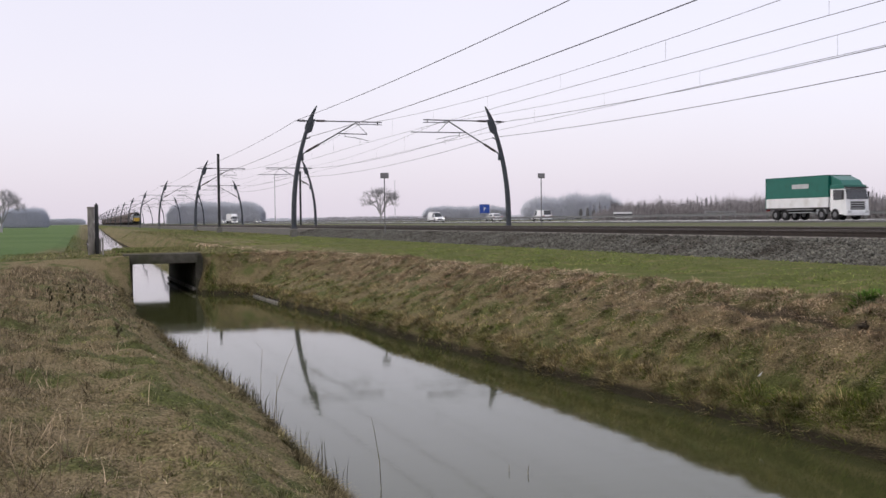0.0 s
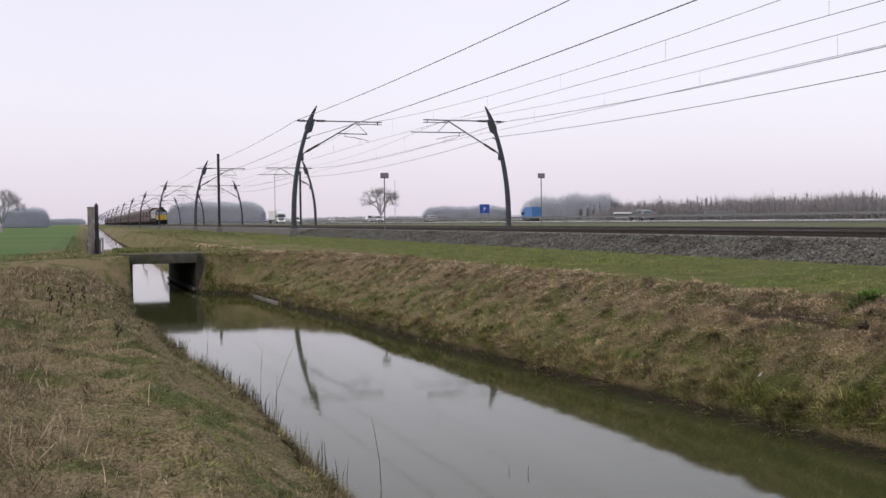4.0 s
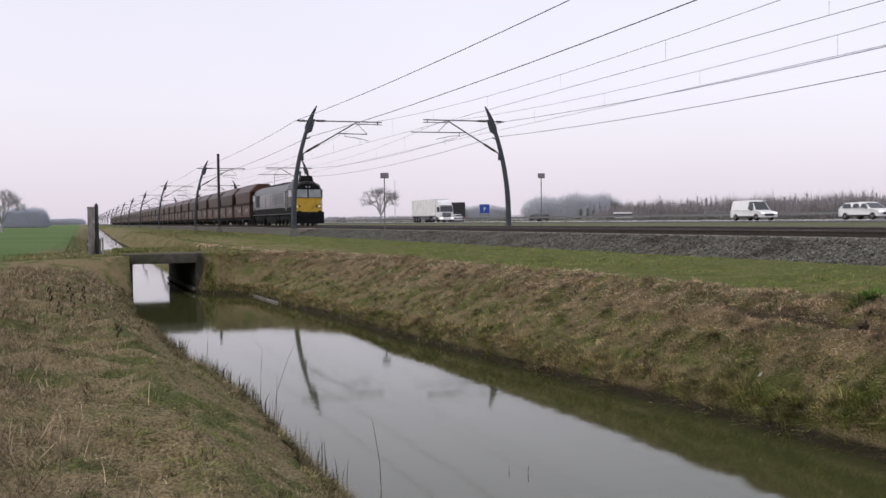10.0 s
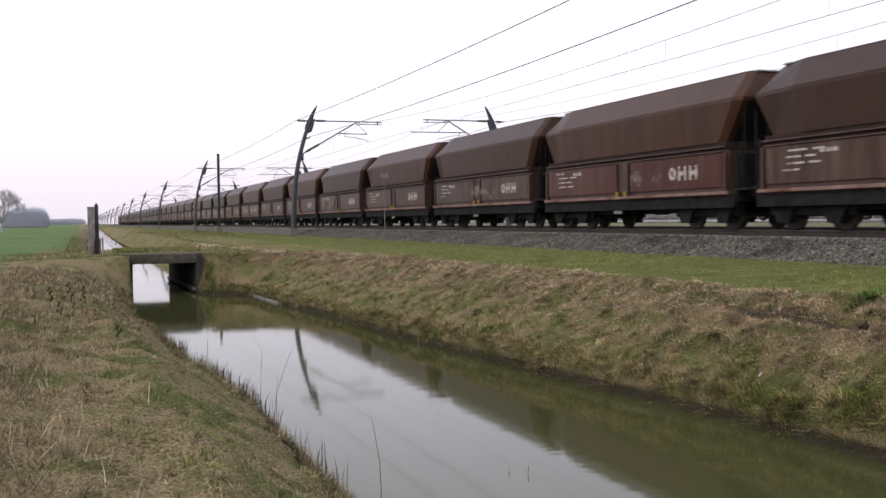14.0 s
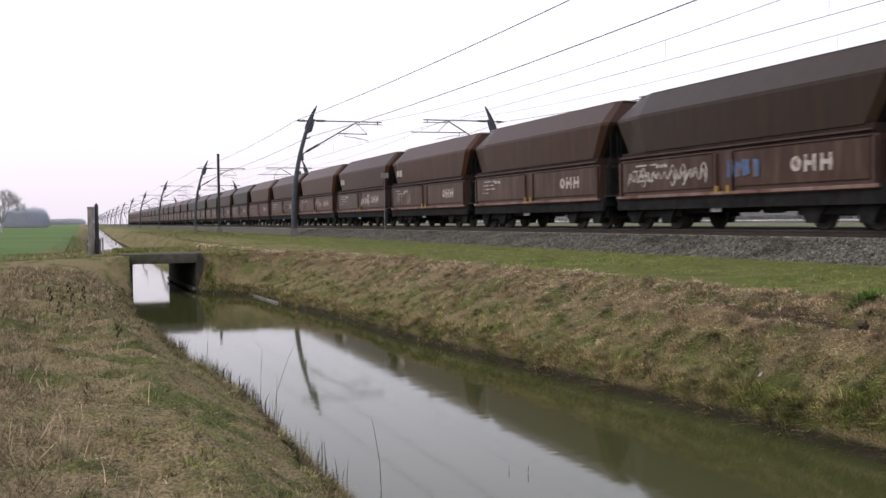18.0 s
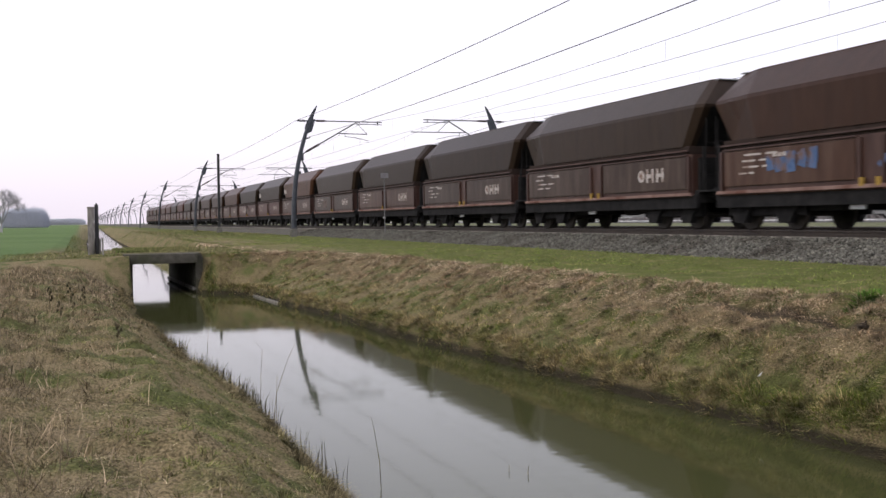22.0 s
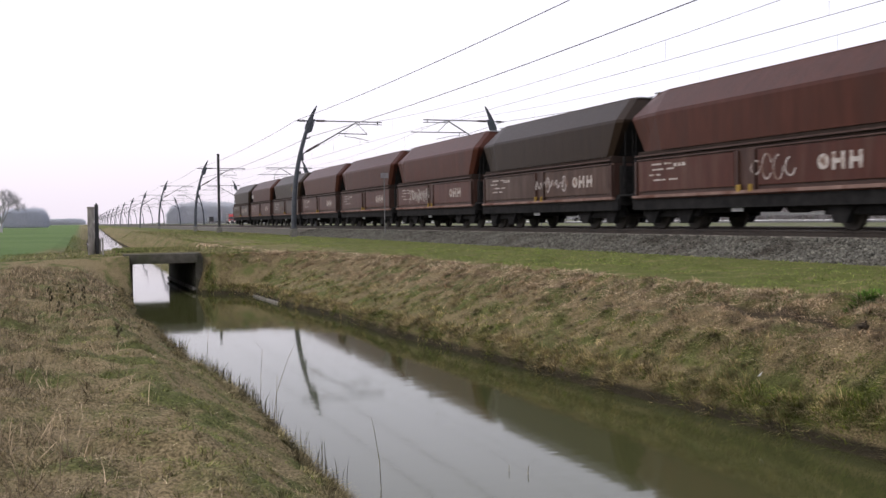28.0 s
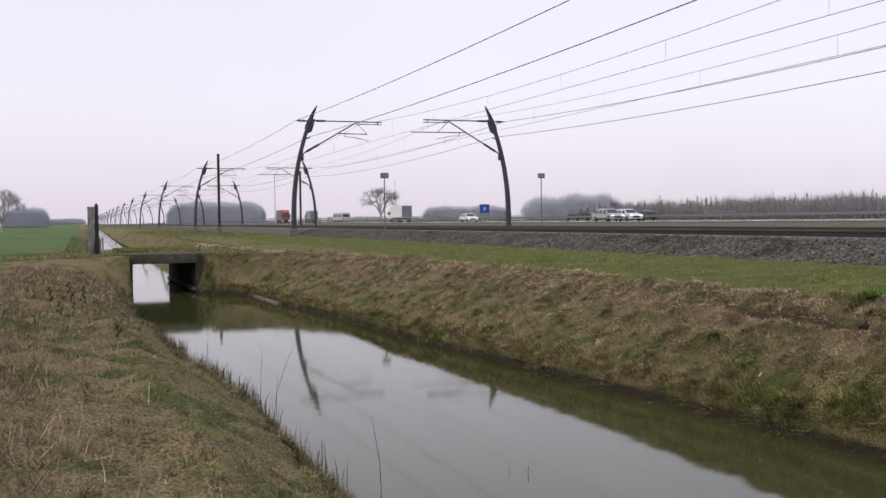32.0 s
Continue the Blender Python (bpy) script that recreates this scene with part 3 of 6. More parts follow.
def anchor_mast(x, y, h):
    t = thing("anchor_mast", "straight dark steel anchor mast beside the track", "mast", (x, y, 0), group="straight anchor masts")
    part("footing", Shape().box((0, 0, -0.42), (0.55, 0.55, 0.6), 0.05), M_FOOT, t, smooth=True)
    part("flange", Shape().box((-0.11, 0, h / 2 - 0.07), (0.02, 0.2, h)), M_DARKSTEEL, t)
    part("flange", Shape().box((0.11, 0, h / 2 - 0.07), (0.02, 0.2, h)), M_DARKSTEEL, t)
    part("web", Shape().box((0, 0, h / 2 - 0.07), (0.2, 0.03, h)), M_DARKSTEEL, t)
    part("cap", Shape().box((0, 0, h), (0.26, 0.24, 0.12), 0.02), M_DARKSTEEL, t)
    part("bracket", Shape().tube([(0.1, 0, h - 1.6), (0.9, 0, h - 1.6)], 0.035, 6), M_DARKSTEEL, t)
    return t


anchor_mast(13.4, 103.0, 7.35)
anchor_mast(28.0, 132.0, 7.2)


def wires():
    """Feeder, return, messenger and contact wires from mast to mast, with droppers."""
    def run(name, x, ys, top, low, r, label, zig=0.0):
        pts = []
        for i in range(len(ys) - 1):
            a, b = ys[i], ys[i + 1]
            n = 14 if -60 < a < 200 else 4
            for k in range(n):
                s = k / n
                w = x + zig * ((1 - s) if i % 2 else s) - zig / 2
                pts.append((w, a + (b - a) * s, top - (top - low) * 4 * s * (1 - s)))
        pts.append((x, ys[-1], top))
        o = part(name, Shape().tube(pts, r, 5), M_WIRE, label="")
        tagged(o, label, "overhead wire", group="overhead wires")

    near, far = MAST_Y_NEAR, MAST_Y_FAR
    run("feeder_wire", 13.68, near, 7.14, 6.78, 0.016, "dark feeder wire strung along the mast heads")
    run("return_wire", 14.48, near, 6.04, 5.68, 0.016, "dark return wire strung along the masts")
    run("feeder_wire", 27.72, far, 7.14, 6.5, 0.016, "dark feeder wire strung along the mast heads")
    run("return_wire", 26.92, far, 6.04, 5.46, 0.016, "dark return wire strung along the masts")
    for x, ys in ((18.05, near), (22.9, far)):
        run("messenger_wire", x, ys, 6.98, 6.1, 0.009, "thin sagging messenger wire above the track")
        run("contact_wire", x, ys, 5.54, 5.5, 0.009, "thin level contact wire above the track", 0.4)
        for i in range(3, 12):
            for k in range(1, 8):
                s = k / 8
                y = ys[i] + 60 * s
                top = 6.98 - 0.88 * 4 * s * (1 - s)
                o = part("dropper", Shape().tube([(x, y, 5.52), (x, y, top)], 0.004, 4), M_WIRE)
                tagged(o, "thin dropper wire hanging from the messenger", "dropper", group="catenary droppers")


wires()


# ---- lineside signs ----
def line_sign(x, y, h):
    t = thing("lineside_sign", "square grey lineside board on a thin steel post", "railway sign", (x, y, 0), group="lineside boards")
    part("post", Shape().tube([(0, 0, -0.55), (0, 0, h)], 0.03, 8), M_POST, t)
    part("board", Shape().box((0, -0.05, h - 0.13), (0.44, 0.02, 0.27), 0.008), mat("board_back", (0.16, 0.155, 0.165), (0.22, 0.215, 0.22), 6, 0.6), t)
    part("board_rim", Shape().box((0, -0.035, h - 0.13), (0.47, 0.015, 0.3), 0.005), M_POST, t)
    part("clamp", Shape().box((0, -0.02, h - 0.13), (0.12, 0.05, 0.05)), M_POST, t)


line_sign(15.7, 52.0, 2.98)
line_sign(26.6, 54.9, 3.15)


def route_sign():
    t = thing("motorway_sign", "blue motorway direction sign with a white symbol on two posts", "road sign", (79.5, 191.2, -0.1))
    blue = mat("sign_blue", (0.015, 0.06, 0.32), (0.02, 0.075, 0.38), 2, 0.4)
    for sx in (-0.9, 0.9):
        part("post", Shape().tube([(sx, 0.1, -0.2), (sx, 0.1, 3.6)], 0.06, 8), M_GALV, t)
    part("panel", Shape().box((0, 0, 2.75), (2.25, 0.06, 1.85), 0.02), blue, t)
    part("white_border", Shape().box((0, 0.04, 2.75), (2.35, 0.03, 1.95), 0.02), M_WHITE, t)
    part("arrow_shaft", Shape().box((-0.1, -0.04, 2.7), (0.16, 0.02, 0.8)), M_WHITE, t)
    part("arrow_branch", Shape().box((0.15, -0.04, 2.85), (0.5, 0.02, 0.14), 0, Matrix.Rotation(radians(-35), 3, "Y")), M_WHITE, t)


route_sign()


def striped_board():
    t = thing("roadside_board", "low white roadside board with a dark middle band", "road sign", (80.5, 136.8, -0.1))
    part("board", Shape().box((0, 0, 0.95), (3.3, 0.08, 0.95), 0.02), M_WHITE, t)
    part("dark_band", Shape().box((0, -0.05, 0.97), (3.32, 0.03, 0.34)), M_DARKSTEEL, t)
    for sx in (-1.3, 1.3):
        part("leg", Shape().tube([(sx, 0.06, -0.1), (sx, 0.06, 1.2)], 0.05, 6), M_GALV, t)


striped_board()


def field_gate(x, y):
    t = thing("field_gate", "low pale metal field gate on posts behind the motorway", "gate", (x, y, -0.1))
    for z in (0.75, 1.0, 1.22):
        part("rail", Shape().tube([(-2.4, 0, z), (2.4, 0, z)], 0.05, 6), M_GALV, t)
    for sx in (-2.4, 0, 2.4):
        part("post", Shape().tube([(sx, 0, -0.1), (sx, 0, 1.3)], 0.06, 6), M_GALV, t)


field_gate(82.0, 113.5)


def lamp_column():
    t = thing("lamp_column", "tall thin grey lamp column beyond the tracks", "lamp column", (53.0, 285.0, -0.3))
    part("column", Shape().tube([(0, 0, -0.2), (0, 0, 14.2)], [0.14, 0.07], 8), M_GALV, t)
    part("lamp_head", Shape().box((0.5, 0, 14.25), (1.3, 0.3, 0.15), 0.05), M_GALV, t)


lamp_column()
pole = thing("lamp_column", "thin grey pole standing beyond the motorway", "lamp column", (94.0, 300.0, -0.1))
part("column", Shape().tube([(0, 0, -0.2), (0, 0, 13.0)], [0.1, 0.05], 8), M_GALV, pole)
part("cap", Shape().box((0, 0, 13.05), (0.3, 0.25, 0.12), 0.04), M_GALV, pole)


# ---- the train ----
def wagon_paint(name, lo, hi, stain, rough, spec):
    return mat(name, lo, hi, 2.2, rough, 0, 0.15, 14, rand=0.12, stains=stain, sscale=1.3, smin=0.48, smax=0.72, spec=spec, stretch=(1, 1.5, 0.35))


# brown, red-brown, grey-brown and orange-brown wagons
M_RUST = [wagon_paint("wagon_brown", (0.0313, 0.0162, 0.0111), (0.0457, 0.0242, 0.0165), (0.0361, 0.0206, 0.0154), 0.4, 0.11),
          wagon_paint("wagon_redbrown", (0.0422, 0.0153, 0.0105), (0.0602, 0.0215, 0.0148), (0.0422, 0.0176, 0.0131), 0.4, 0.11),
          wagon_paint("wagon_greybrown", (0.0217, 0.0147, 0.0105), (0.0319, 0.0212, 0.0151), (0.0271, 0.0188, 0.0148), 0.4, 0.11),
          wagon_paint("wagon_orangebrown", (0.0446, 0.0212, 0.0131), (0.0638, 0.0307, 0.0191), (0.0397, 0.0212, 0.0142), 0.4, 0.11)]
M_LOWER = [wagon_paint("wagon_lower_brown", (0.0373, 0.0201, 0.0148), (0.0541, 0.03, 0.0222), (0.0842, 0.0589, 0.0478), 0.4, 0.14),
           wagon_paint("wagon_lower_red", (0.0446, 0.0159, 0.0119), (0.0632, 0.023, 0.0171), (0.0723, 0.04, 0.0313), 0.4, 0.14),
           wagon_paint("wagon_lower_grey", (0.0301, 0.0194, 0.0148), (0.0439, 0.0294, 0.0228), (0.0723, 0.0536, 0.0444), 0.4, 0.14),
           wagon_paint("wagon_lower_orange", (0.0409, 0.0212, 0.0142), (0.0584, 0.0307, 0.021), (0.0813, 0.053, 0.0404), 0.4, 0.14)]
M_OCHRE = mat("ochre_latch", (0.20, 0.13, 0.03), (0.30, 0.20, 0.05), 6, 0.7)
M_BAND = wagon_paint("wagon_band", (0.035, 0.0175, 0.014), (0.052, 0.026, 0.02), (0.07, 0.04, 0.033), 0.5, 0.3)
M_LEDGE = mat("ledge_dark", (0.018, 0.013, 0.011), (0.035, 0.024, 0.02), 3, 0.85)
M_SILL = mat("worn_sill", (0.15, 0.095, 0.082), (0.22, 0.15, 0.13), 2.5, 0.8, stains=(0.09, 0.04, 0.03), sscale=1.2)
M_UNDER = mat("brake_dust", (0.008, 0.0082, 0.0088), (0.019, 0.0185, 0.019), 4, 0.9, 0, 0.3)
M_WHEEL = mat("wheel_steel", (0.016, 0.013, 0.011), (0.035, 0.03, 0.026), 6, 0.7, 0.3)
M_COAL = mat("coal", (0.012, 0.012, 0.013), (0.03, 0.03, 0.031), 7, 0.6, 0, 1.0, 16)
M_MARK = mat("chalky_marking", (0.32, 0.295, 0.28), (0.5, 0.47, 0.445), 4, 0.85, stains=(0.16, 0.11, 0.09), sscale=4, smin=0.5, smax=0.66)
M_SPRAY = mat("spray_paint", (0.28, 0.25, 0.24), (0.43, 0.40, 0.39), 5, 0.8, stains=(0.14, 0.09, 0.07), sscale=2.5, smin=0.45, smax=0.62)
M_FADED = mat("faded_spray_patch", (0.13, 0.105, 0.095), (0.19, 0.16, 0.15), 4, 0.8, stains=(0.075, 0.05, 0.042), sscale=1.8, smin=0.45, smax=0.6)
M_SPRAYO = mat("ochre_spray_paint", (0.15, 0.12, 0.06), (0.22, 0.18, 0.09), 5, 0.8, stains=(0.06, 0.04, 0.03), sscale=2.5, smin=0.48, smax=0.66)
M_SPRAYB = mat("blue_spray_paint", (0.05, 0.09, 0.18), (0.09, 0.14, 0.25), 5, 0.8, stains=(0.12, 0.08, 0.07), sscale=2.5, smin=0.45, smax=0.62)
WL = 12.54


def rect_ring(hx, hy, z, c=0.12):
    return [(-hx, -hy + c, z), (-hx + c, -hy, z), (hx - c, -hy, z), (hx, -hy + c, z), (hx, hy - c, z), (hx - c, hy, z), (-hx + c, hy, z), (-hx, hy - c, z)]


def bogie_parts(parent, y, axles, wr, half=0.9):
    b = part("bogie", Shape().box((-1.0, y, 0.6), (0.14, axles * half + 1.3, 0.42), 0.05).box((1.0, y, 0.6), (0.14, axles * half + 1.3, 0.42), 0.03).box((0, y, 0.55), (2.0, 0.5, 0.24), 0.03), M_UNDER, parent)
    for k in range(axles):
        wy = y + (k - (axles - 1) / 2) * 2 * half
        part("wheelset", Shape().disc((-0.75, wy, wr + 0.005), wr, 0.13, 0, 20, 0.02).disc((0.75, wy, wr + 0.005), wr, 0.13, 0, 20, 0.02).tube([(-0.8, wy, wr), (0.8, wy, wr)], 0.08, 8), M_WHEEL, b)
        for sx in (-1.08, 1.08):
            part("axle_guard", Shape().loft([[(sx + dx, wy - w, z), (sx + dx, wy + w, z), (sx - dx, wy + w, z), (sx - dx, wy - w, z)] for dx, w, z in ((0.07, 0.62, 0.78), (0.1, 0.3, 0.4), (0.1, 0.2, 0.2))]), M_UNDER, b)
    return b


def ribbon(pts, x, w):
    """A flat painted stroke along points (y, z) on the plane x."""
    left, right = [], []
    for i, (y, z) in enumerate(pts):
        y0, z0 = pts[max(i - 1, 0)]
        y1, z1 = pts[min(i + 1, len(pts) - 1)]
        d = math.hypot(y1 - y0, z1 - z0) or 1.0
        ny, nz = -(z1 - z0) / d * w / 2, (y1 - y0) / d * w / 2
        left.append((x, y + ny, z + nz))
        right.append((x, y - ny, z - nz))
    n = len(pts)
    return Shape().add(left + right, [(i, i + 1, n + i + 1, n + i) for i in range(n - 1)])


def bin_ring(hx, hy, z, near, far):
    """Octagonal ring of the bin; near and far are the corner cuts (across, along) at the two ends."""
    return [(-hx, -hy + near[1], z), (-hx + near[0], -hy, z), (hx - near[0], -hy, z), (hx, -hy + near[1], z), (hx, hy - far[1], z), (hx - far[0], hy, z), (-hx + far[0], hy, z), (-hx, hy - far[1], z)]


def spray_tag(t, style, y0, y1, z0, z1, material, x, rng):
    """Sprayed lettering along the side, from y0 to y1, as flat strokes."""
    k = 0
    hz = z1 - z0

    def stroke(pts, w):
        nonlocal k
        part("spray_stroke", ribbon(pts, x - 0.0015 * k, w), material, t)
        k += 1

    if style in ("outline", "fat"):
        w = 0.05 if style == "outline" else 0.11
        for lap in range(2):
            pts, n = [], max(6, round(abs(y1 - y0) / 0.16))
            for j in range(n + 1):
                lift = (0.5 - 0.42 * math.cos(math.pi * j) * rng.uniform(0.4, 1.0)) * hz
                pts.append((y0 + (y1 - y0) * (j + rng.uniform(-0.5, 0.5)) / n, z0 + lift))
            smooth = [pts[0]]
            for p, q in zip(pts, pts[1:]):
                smooth += [(p[0] * 0.72 + q[0] * 0.28, p[1] * 0.72 + q[1] * 0.28), (p[0] * 0.28 + q[0] * 0.72, p[1] * 0.28 + q[1] * 0.72)]
            stroke(smooth, w)
        for j in range(max(1, round(abs(y1 - y0) / 1.1))):
            c = y0 + (y1 - y0) * rng.random()
            stroke([(c + 0.14 * math.cos(0.7 * q), (z0 + z1) / 2 + 0.4 * hz * math.sin(0.7 * q)) for q in range(rng.randint(6, 9))], w * 1.3)
        return
    n = max(2, round(abs(y1 - y0) / 0.42))
    step = (y1 - y0) / n
    for i in range(n):
        c = y0 + step * (i + 0.5)
        half = abs(step) * 0.42
        top, low = z1 - rng.uniform(0, 0.3) * hz, z0 + rng.uniform(0, 0.3) * hz
        if style == "patch":
            stroke([(c, low), (c + rng.uniform(-0.06, 0.06), (top + low) / 2), (c + rng.uniform(-0.08, 0.08), top)], half * rng.uniform(1.4, 2.5))
        else:
            a0 = rng.uniform(0, 6.28)
            stroke([(c + half * math.cos(a0 + 0.55 * j), (top + low) / 2 + (top - low) / 2 * math.sin(a0 + 0.55 * j)) for j in range(rng.randint(9, 12))], 0.045)


def hopper_wagon(kind, lower, tags, squares):
    """Four-axle coal hopper: flared upper bin over a straight lower bin with discharge doors."""
    up, low = M_RUST[kind], M_LOWER[lower]
    tone = ("rust-brown", "faded red-brown", "dirty grey-brown", "orange-brown")[kind]
    state = " steel coal hopper wagon sprayed with graffiti, on rails" if tags else " steel coal hopper wagon with chalky markings on rails"
    t = thing("hopper_wagon", tone + state, "freight wagon", group="coal hopper wagons of the train")
    outer = [bin_ring(1.40, 5.36, 2.43, (0.14, 0.2), (0.25, 1.3)), bin_ring(1.44, 6.06, 3.5, (0.16, 0.24), (0.26, 1.75)), bin_ring(1.42, 6.08, 3.6, (0.16, 0.24), (0.26, 1.75)),
             bin_ring(0.68, 5.72, 4.335, (0.14, 0.22), (0.2, 0.9)), bin_ring(0.64, 5.68, 4.36, (0.14, 0.22), (0.2, 0.9))]
    inner = [rect_ring(0.59, 5.62, 4.34, 0.28), rect_ring(1.34, 5.7, 3.5, 0.4), rect_ring(1.3, 5.2, 3.0, 0.3)]
    part("upper_bin", Shape().loft(outer + inner, caps=True), up, t)
    ridge = bin_ring(0.63, 5.68, 4.35, (0.14, 0.22), (0.2, 0.9))
    part("rim", Shape().tube(ridge + ridge[:1], 0.035, 6), up, t)
    coal = []
    for j in range(13):
        for i in range(7):
            x, y = -0.66 + 0.22 * i, -5.35 + 0.892 * j
            coal.append((x, y, 4.02 + 0.12 * pnoise.noise((x * 2, y * 1.3, kind)) - 0.12 * abs(x)))
    part("coal_load", Shape().add(coal, [(j * 7 + i, j * 7 + i + 1, (j + 1) * 7 + i + 1, (j + 1) * 7 + i) for j in range(12) for i in range(6)]), M_COAL, t, "heaped black coal")
    # shallow recess: its shade is put into the dark ledge colour
    part("waist_ledge", Shape().box((0, 0, 2.31), (2.74, 10.9, 0.26), 0.02), M_LEDGE, t, "waist recess with its shade painted dark")
    part("lower_bin", Shape().loft([rect_ring(1.36, 5.5, 1.0, 0.06), rect_ring(1.385, 5.55, 2.2, 0.06)]), M_BAND, t)
    for sx in (-1, 1):
        part("sill", Shape().box((sx * 1.42, 0, 1.03), (0.1, 11.3, 0.09), 0.015), M_SILL, t, "worn pale lower sill")
        part("skirt", Shape().loft([[(sx * 1.41, y, 1.03), (sx * 1.24, y, 0.76), (sx * 1.2, y, 0.78), (sx * 1.36, y, 1.03)] for y in (-5.6, 5.6)]), low, t)
        part("ledge_lip", Shape().box((sx * 1.425, 0, 2.3), (0.07, 10.95, 0.045)), M_BAND, t)
        part("solebar", Shape().box((sx * 1.3, 0, 0.82), (0.12, 11.6, 0.4), 0.015), M_UNDER, t)
        for yy, ww in ((-2.92, 4.86), (2.92, 4.86)):
            part("discharge_door", Shape().box((sx * 1.395, yy, 1.66), (0.035, ww, 0.94), 0.012), low, t)
            part("door_hinge_bar", Shape().box((sx * 1.42, yy, 2.17), (0.05, ww + 0.1, 0.04), 0.01), M_BAND, t)
        for yy in (-5.48, -0.36, 0.36, 5.48):
            part("rib", Shape().box((sx * 1.41, yy, 1.6), (0.07, 0.11, 1.08), 0.01), M_BAND, t)
        for yy in (-0.25, 0.25):
            part("door_latch", Shape().box((sx * 1.45, yy, 1.13), (0.06, 0.14, 0.2), 0.01), M_OCHRE, t, "ochre-painted latch")
    for sy in (-1, 1):
        low_e, mid_e = [[(sx * hx, sy * (hy + 0.015), z) for sx in (-1, 1)] for hx, hy, z in ((1.08, 5.36, 2.44), (1.05, 6.07, 3.52))]
        # near-black plate: soot, plus the shade between wagons painted in
        part("end_plate", Shape().add(low_e + mid_e, [(0, 1, 3, 2)]), M_UNDER, t, "sooty sloping end plate with the gap's shade in its colour")
        part("end_wall", Shape().box((0, sy * 5.62, 1.6), (2.3, 0.12, 1.0), 0.02), M_UNDER, t)
        part("platform", Shape().box((0, sy * 5.95, 1.12), (2.6, 0.62, 0.06), 0.01), M_UNDER, t)
        part("headstock", Shape().box((0, sy * 5.72, 0.95), (2.6, 0.2, 0.32), 0.02), M_UNDER, t)
        part("walkway", Shape().box((0, sy * 5.62, 4.37), (1.1, 0.3, 0.04), 0.01), M_GALV, t, "pale grating walkway on the rim")
        for sx in (-0.87, 0.87):
            part("buffer", Shape().tube([(sx, sy * 5.8, 1.05), (sx, sy * 6.17, 1.05), (sx, sy * 6.18, 1.05), (sx, sy * 6.25, 1.05)], [0.09, 0.09, 0.22, 0.22], 12), M_UNDER, t)
            part("end_post", Shape().box((sx * 1.35, sy * 5.9, 1.75), (0.06, 0.06, 1.3)), M_UNDER, t)
        for k in range(5):
            part("ladder_rung", Shape().tube([(-1.2, sy * 6.02, 1.3 + 0.3 * k), (-0.8, sy * 6.02, 1.3 + 0.3 * k)], 0.015, 5), M_UNDER, t)
        for sx in (-1.2, -0.8):
            part("ladder_rail", Shape().tube([(sx, sy * 6.02, 1.1), (sx, sy * 6.05, 3.2)], 0.018, 5), M_UNDER, t)
    for sy in (-1, 1):
        ch = [[(px, py + sy * 2.0, pz) for px, py, pz in ring] for ring in (rect_ring(1.2, 1.0, 1.15, 0.05), rect_ring(0.9, 0.6, 0.5, 0.05))]
        part("chute", Shape().loft(ch), M_UNDER, t)
    part("brake_cylinder", Shape().tube([(-0.7, -1.6, 0.62), (-0.7, -0.9, 0.62)], 0.16, 10), M_UNDER, t)
    part("brake_board", Shape().box((-1.22, 0.6, 0.62), (0.04, 0.5, 0.22), 0.01), M_GALV, t)
    for sy in (-1, 1):
        bogie_parts(t, sy * 4.1, 2, 0.44)
    # markings: plain shapes and bars on the side that faces the field
    xs = -1.418
    part("round_mark", Shape().disc((xs, -2.92, 1.66), 0.19, 0.006, 0, 20), M_MARK, t)
    for yy in (-3.42, -3.98):
        part("block_mark", Shape().box((xs, yy - 0.15, 1.66), (0.006, 0.11, 0.42)).box((xs, yy + 0.15, 1.66), (0.006, 0.11, 0.42)).box((xs, yy, 1.66), (0.006, 0.19, 0.11)), M_MARK, t)
    for r in range(4):
        w = (1.5, 1.2, 1.35, 0.7)[(r + kind) % 4]
        part("text_bar", Shape().box((xs, 4.9 - w / 2, 2.0 - 0.16 * r), (0.006, w * 0.45, 0.05)).box((xs, 4.9 - w, 2.0 - 0.16 * r), (0.006, w * 0.3, 0.05)), M_MARK, t)
    for k in range(3):
        part("load_panel", Shape().box((xs, 3.3 - 0.22 * k, 1.94), (0.006, 0.16, 0.1)), M_MARK, t)
    rng = random.Random(kind * 7 + len(tags) + int(10 * sum(q[1] for q in tags)))
    for i, (style, y0, y1, z0, z1, material) in enumerate(tags):
        spray_tag(t, style, y0, y1, z0, z1, material, (-1.424 if z1 < 2.25 else -1.46) - 0.03 * i * (z1 < 2.25) * 0.4, rng)
    if squares:
        for k in range(2):
            part("square_label", Shape().box((-1.43, 4.35 - 0.5 * k, 2.95), (0.03, 0.36, 0.34)), M_MARK, t)
    return t


N_WAGONS = 39
SPEED = 26.43
HEAD_T13 = 23.3  # place of the coupling between engine and first wagon at 13 s
random.seed(11)
WAGONS = []
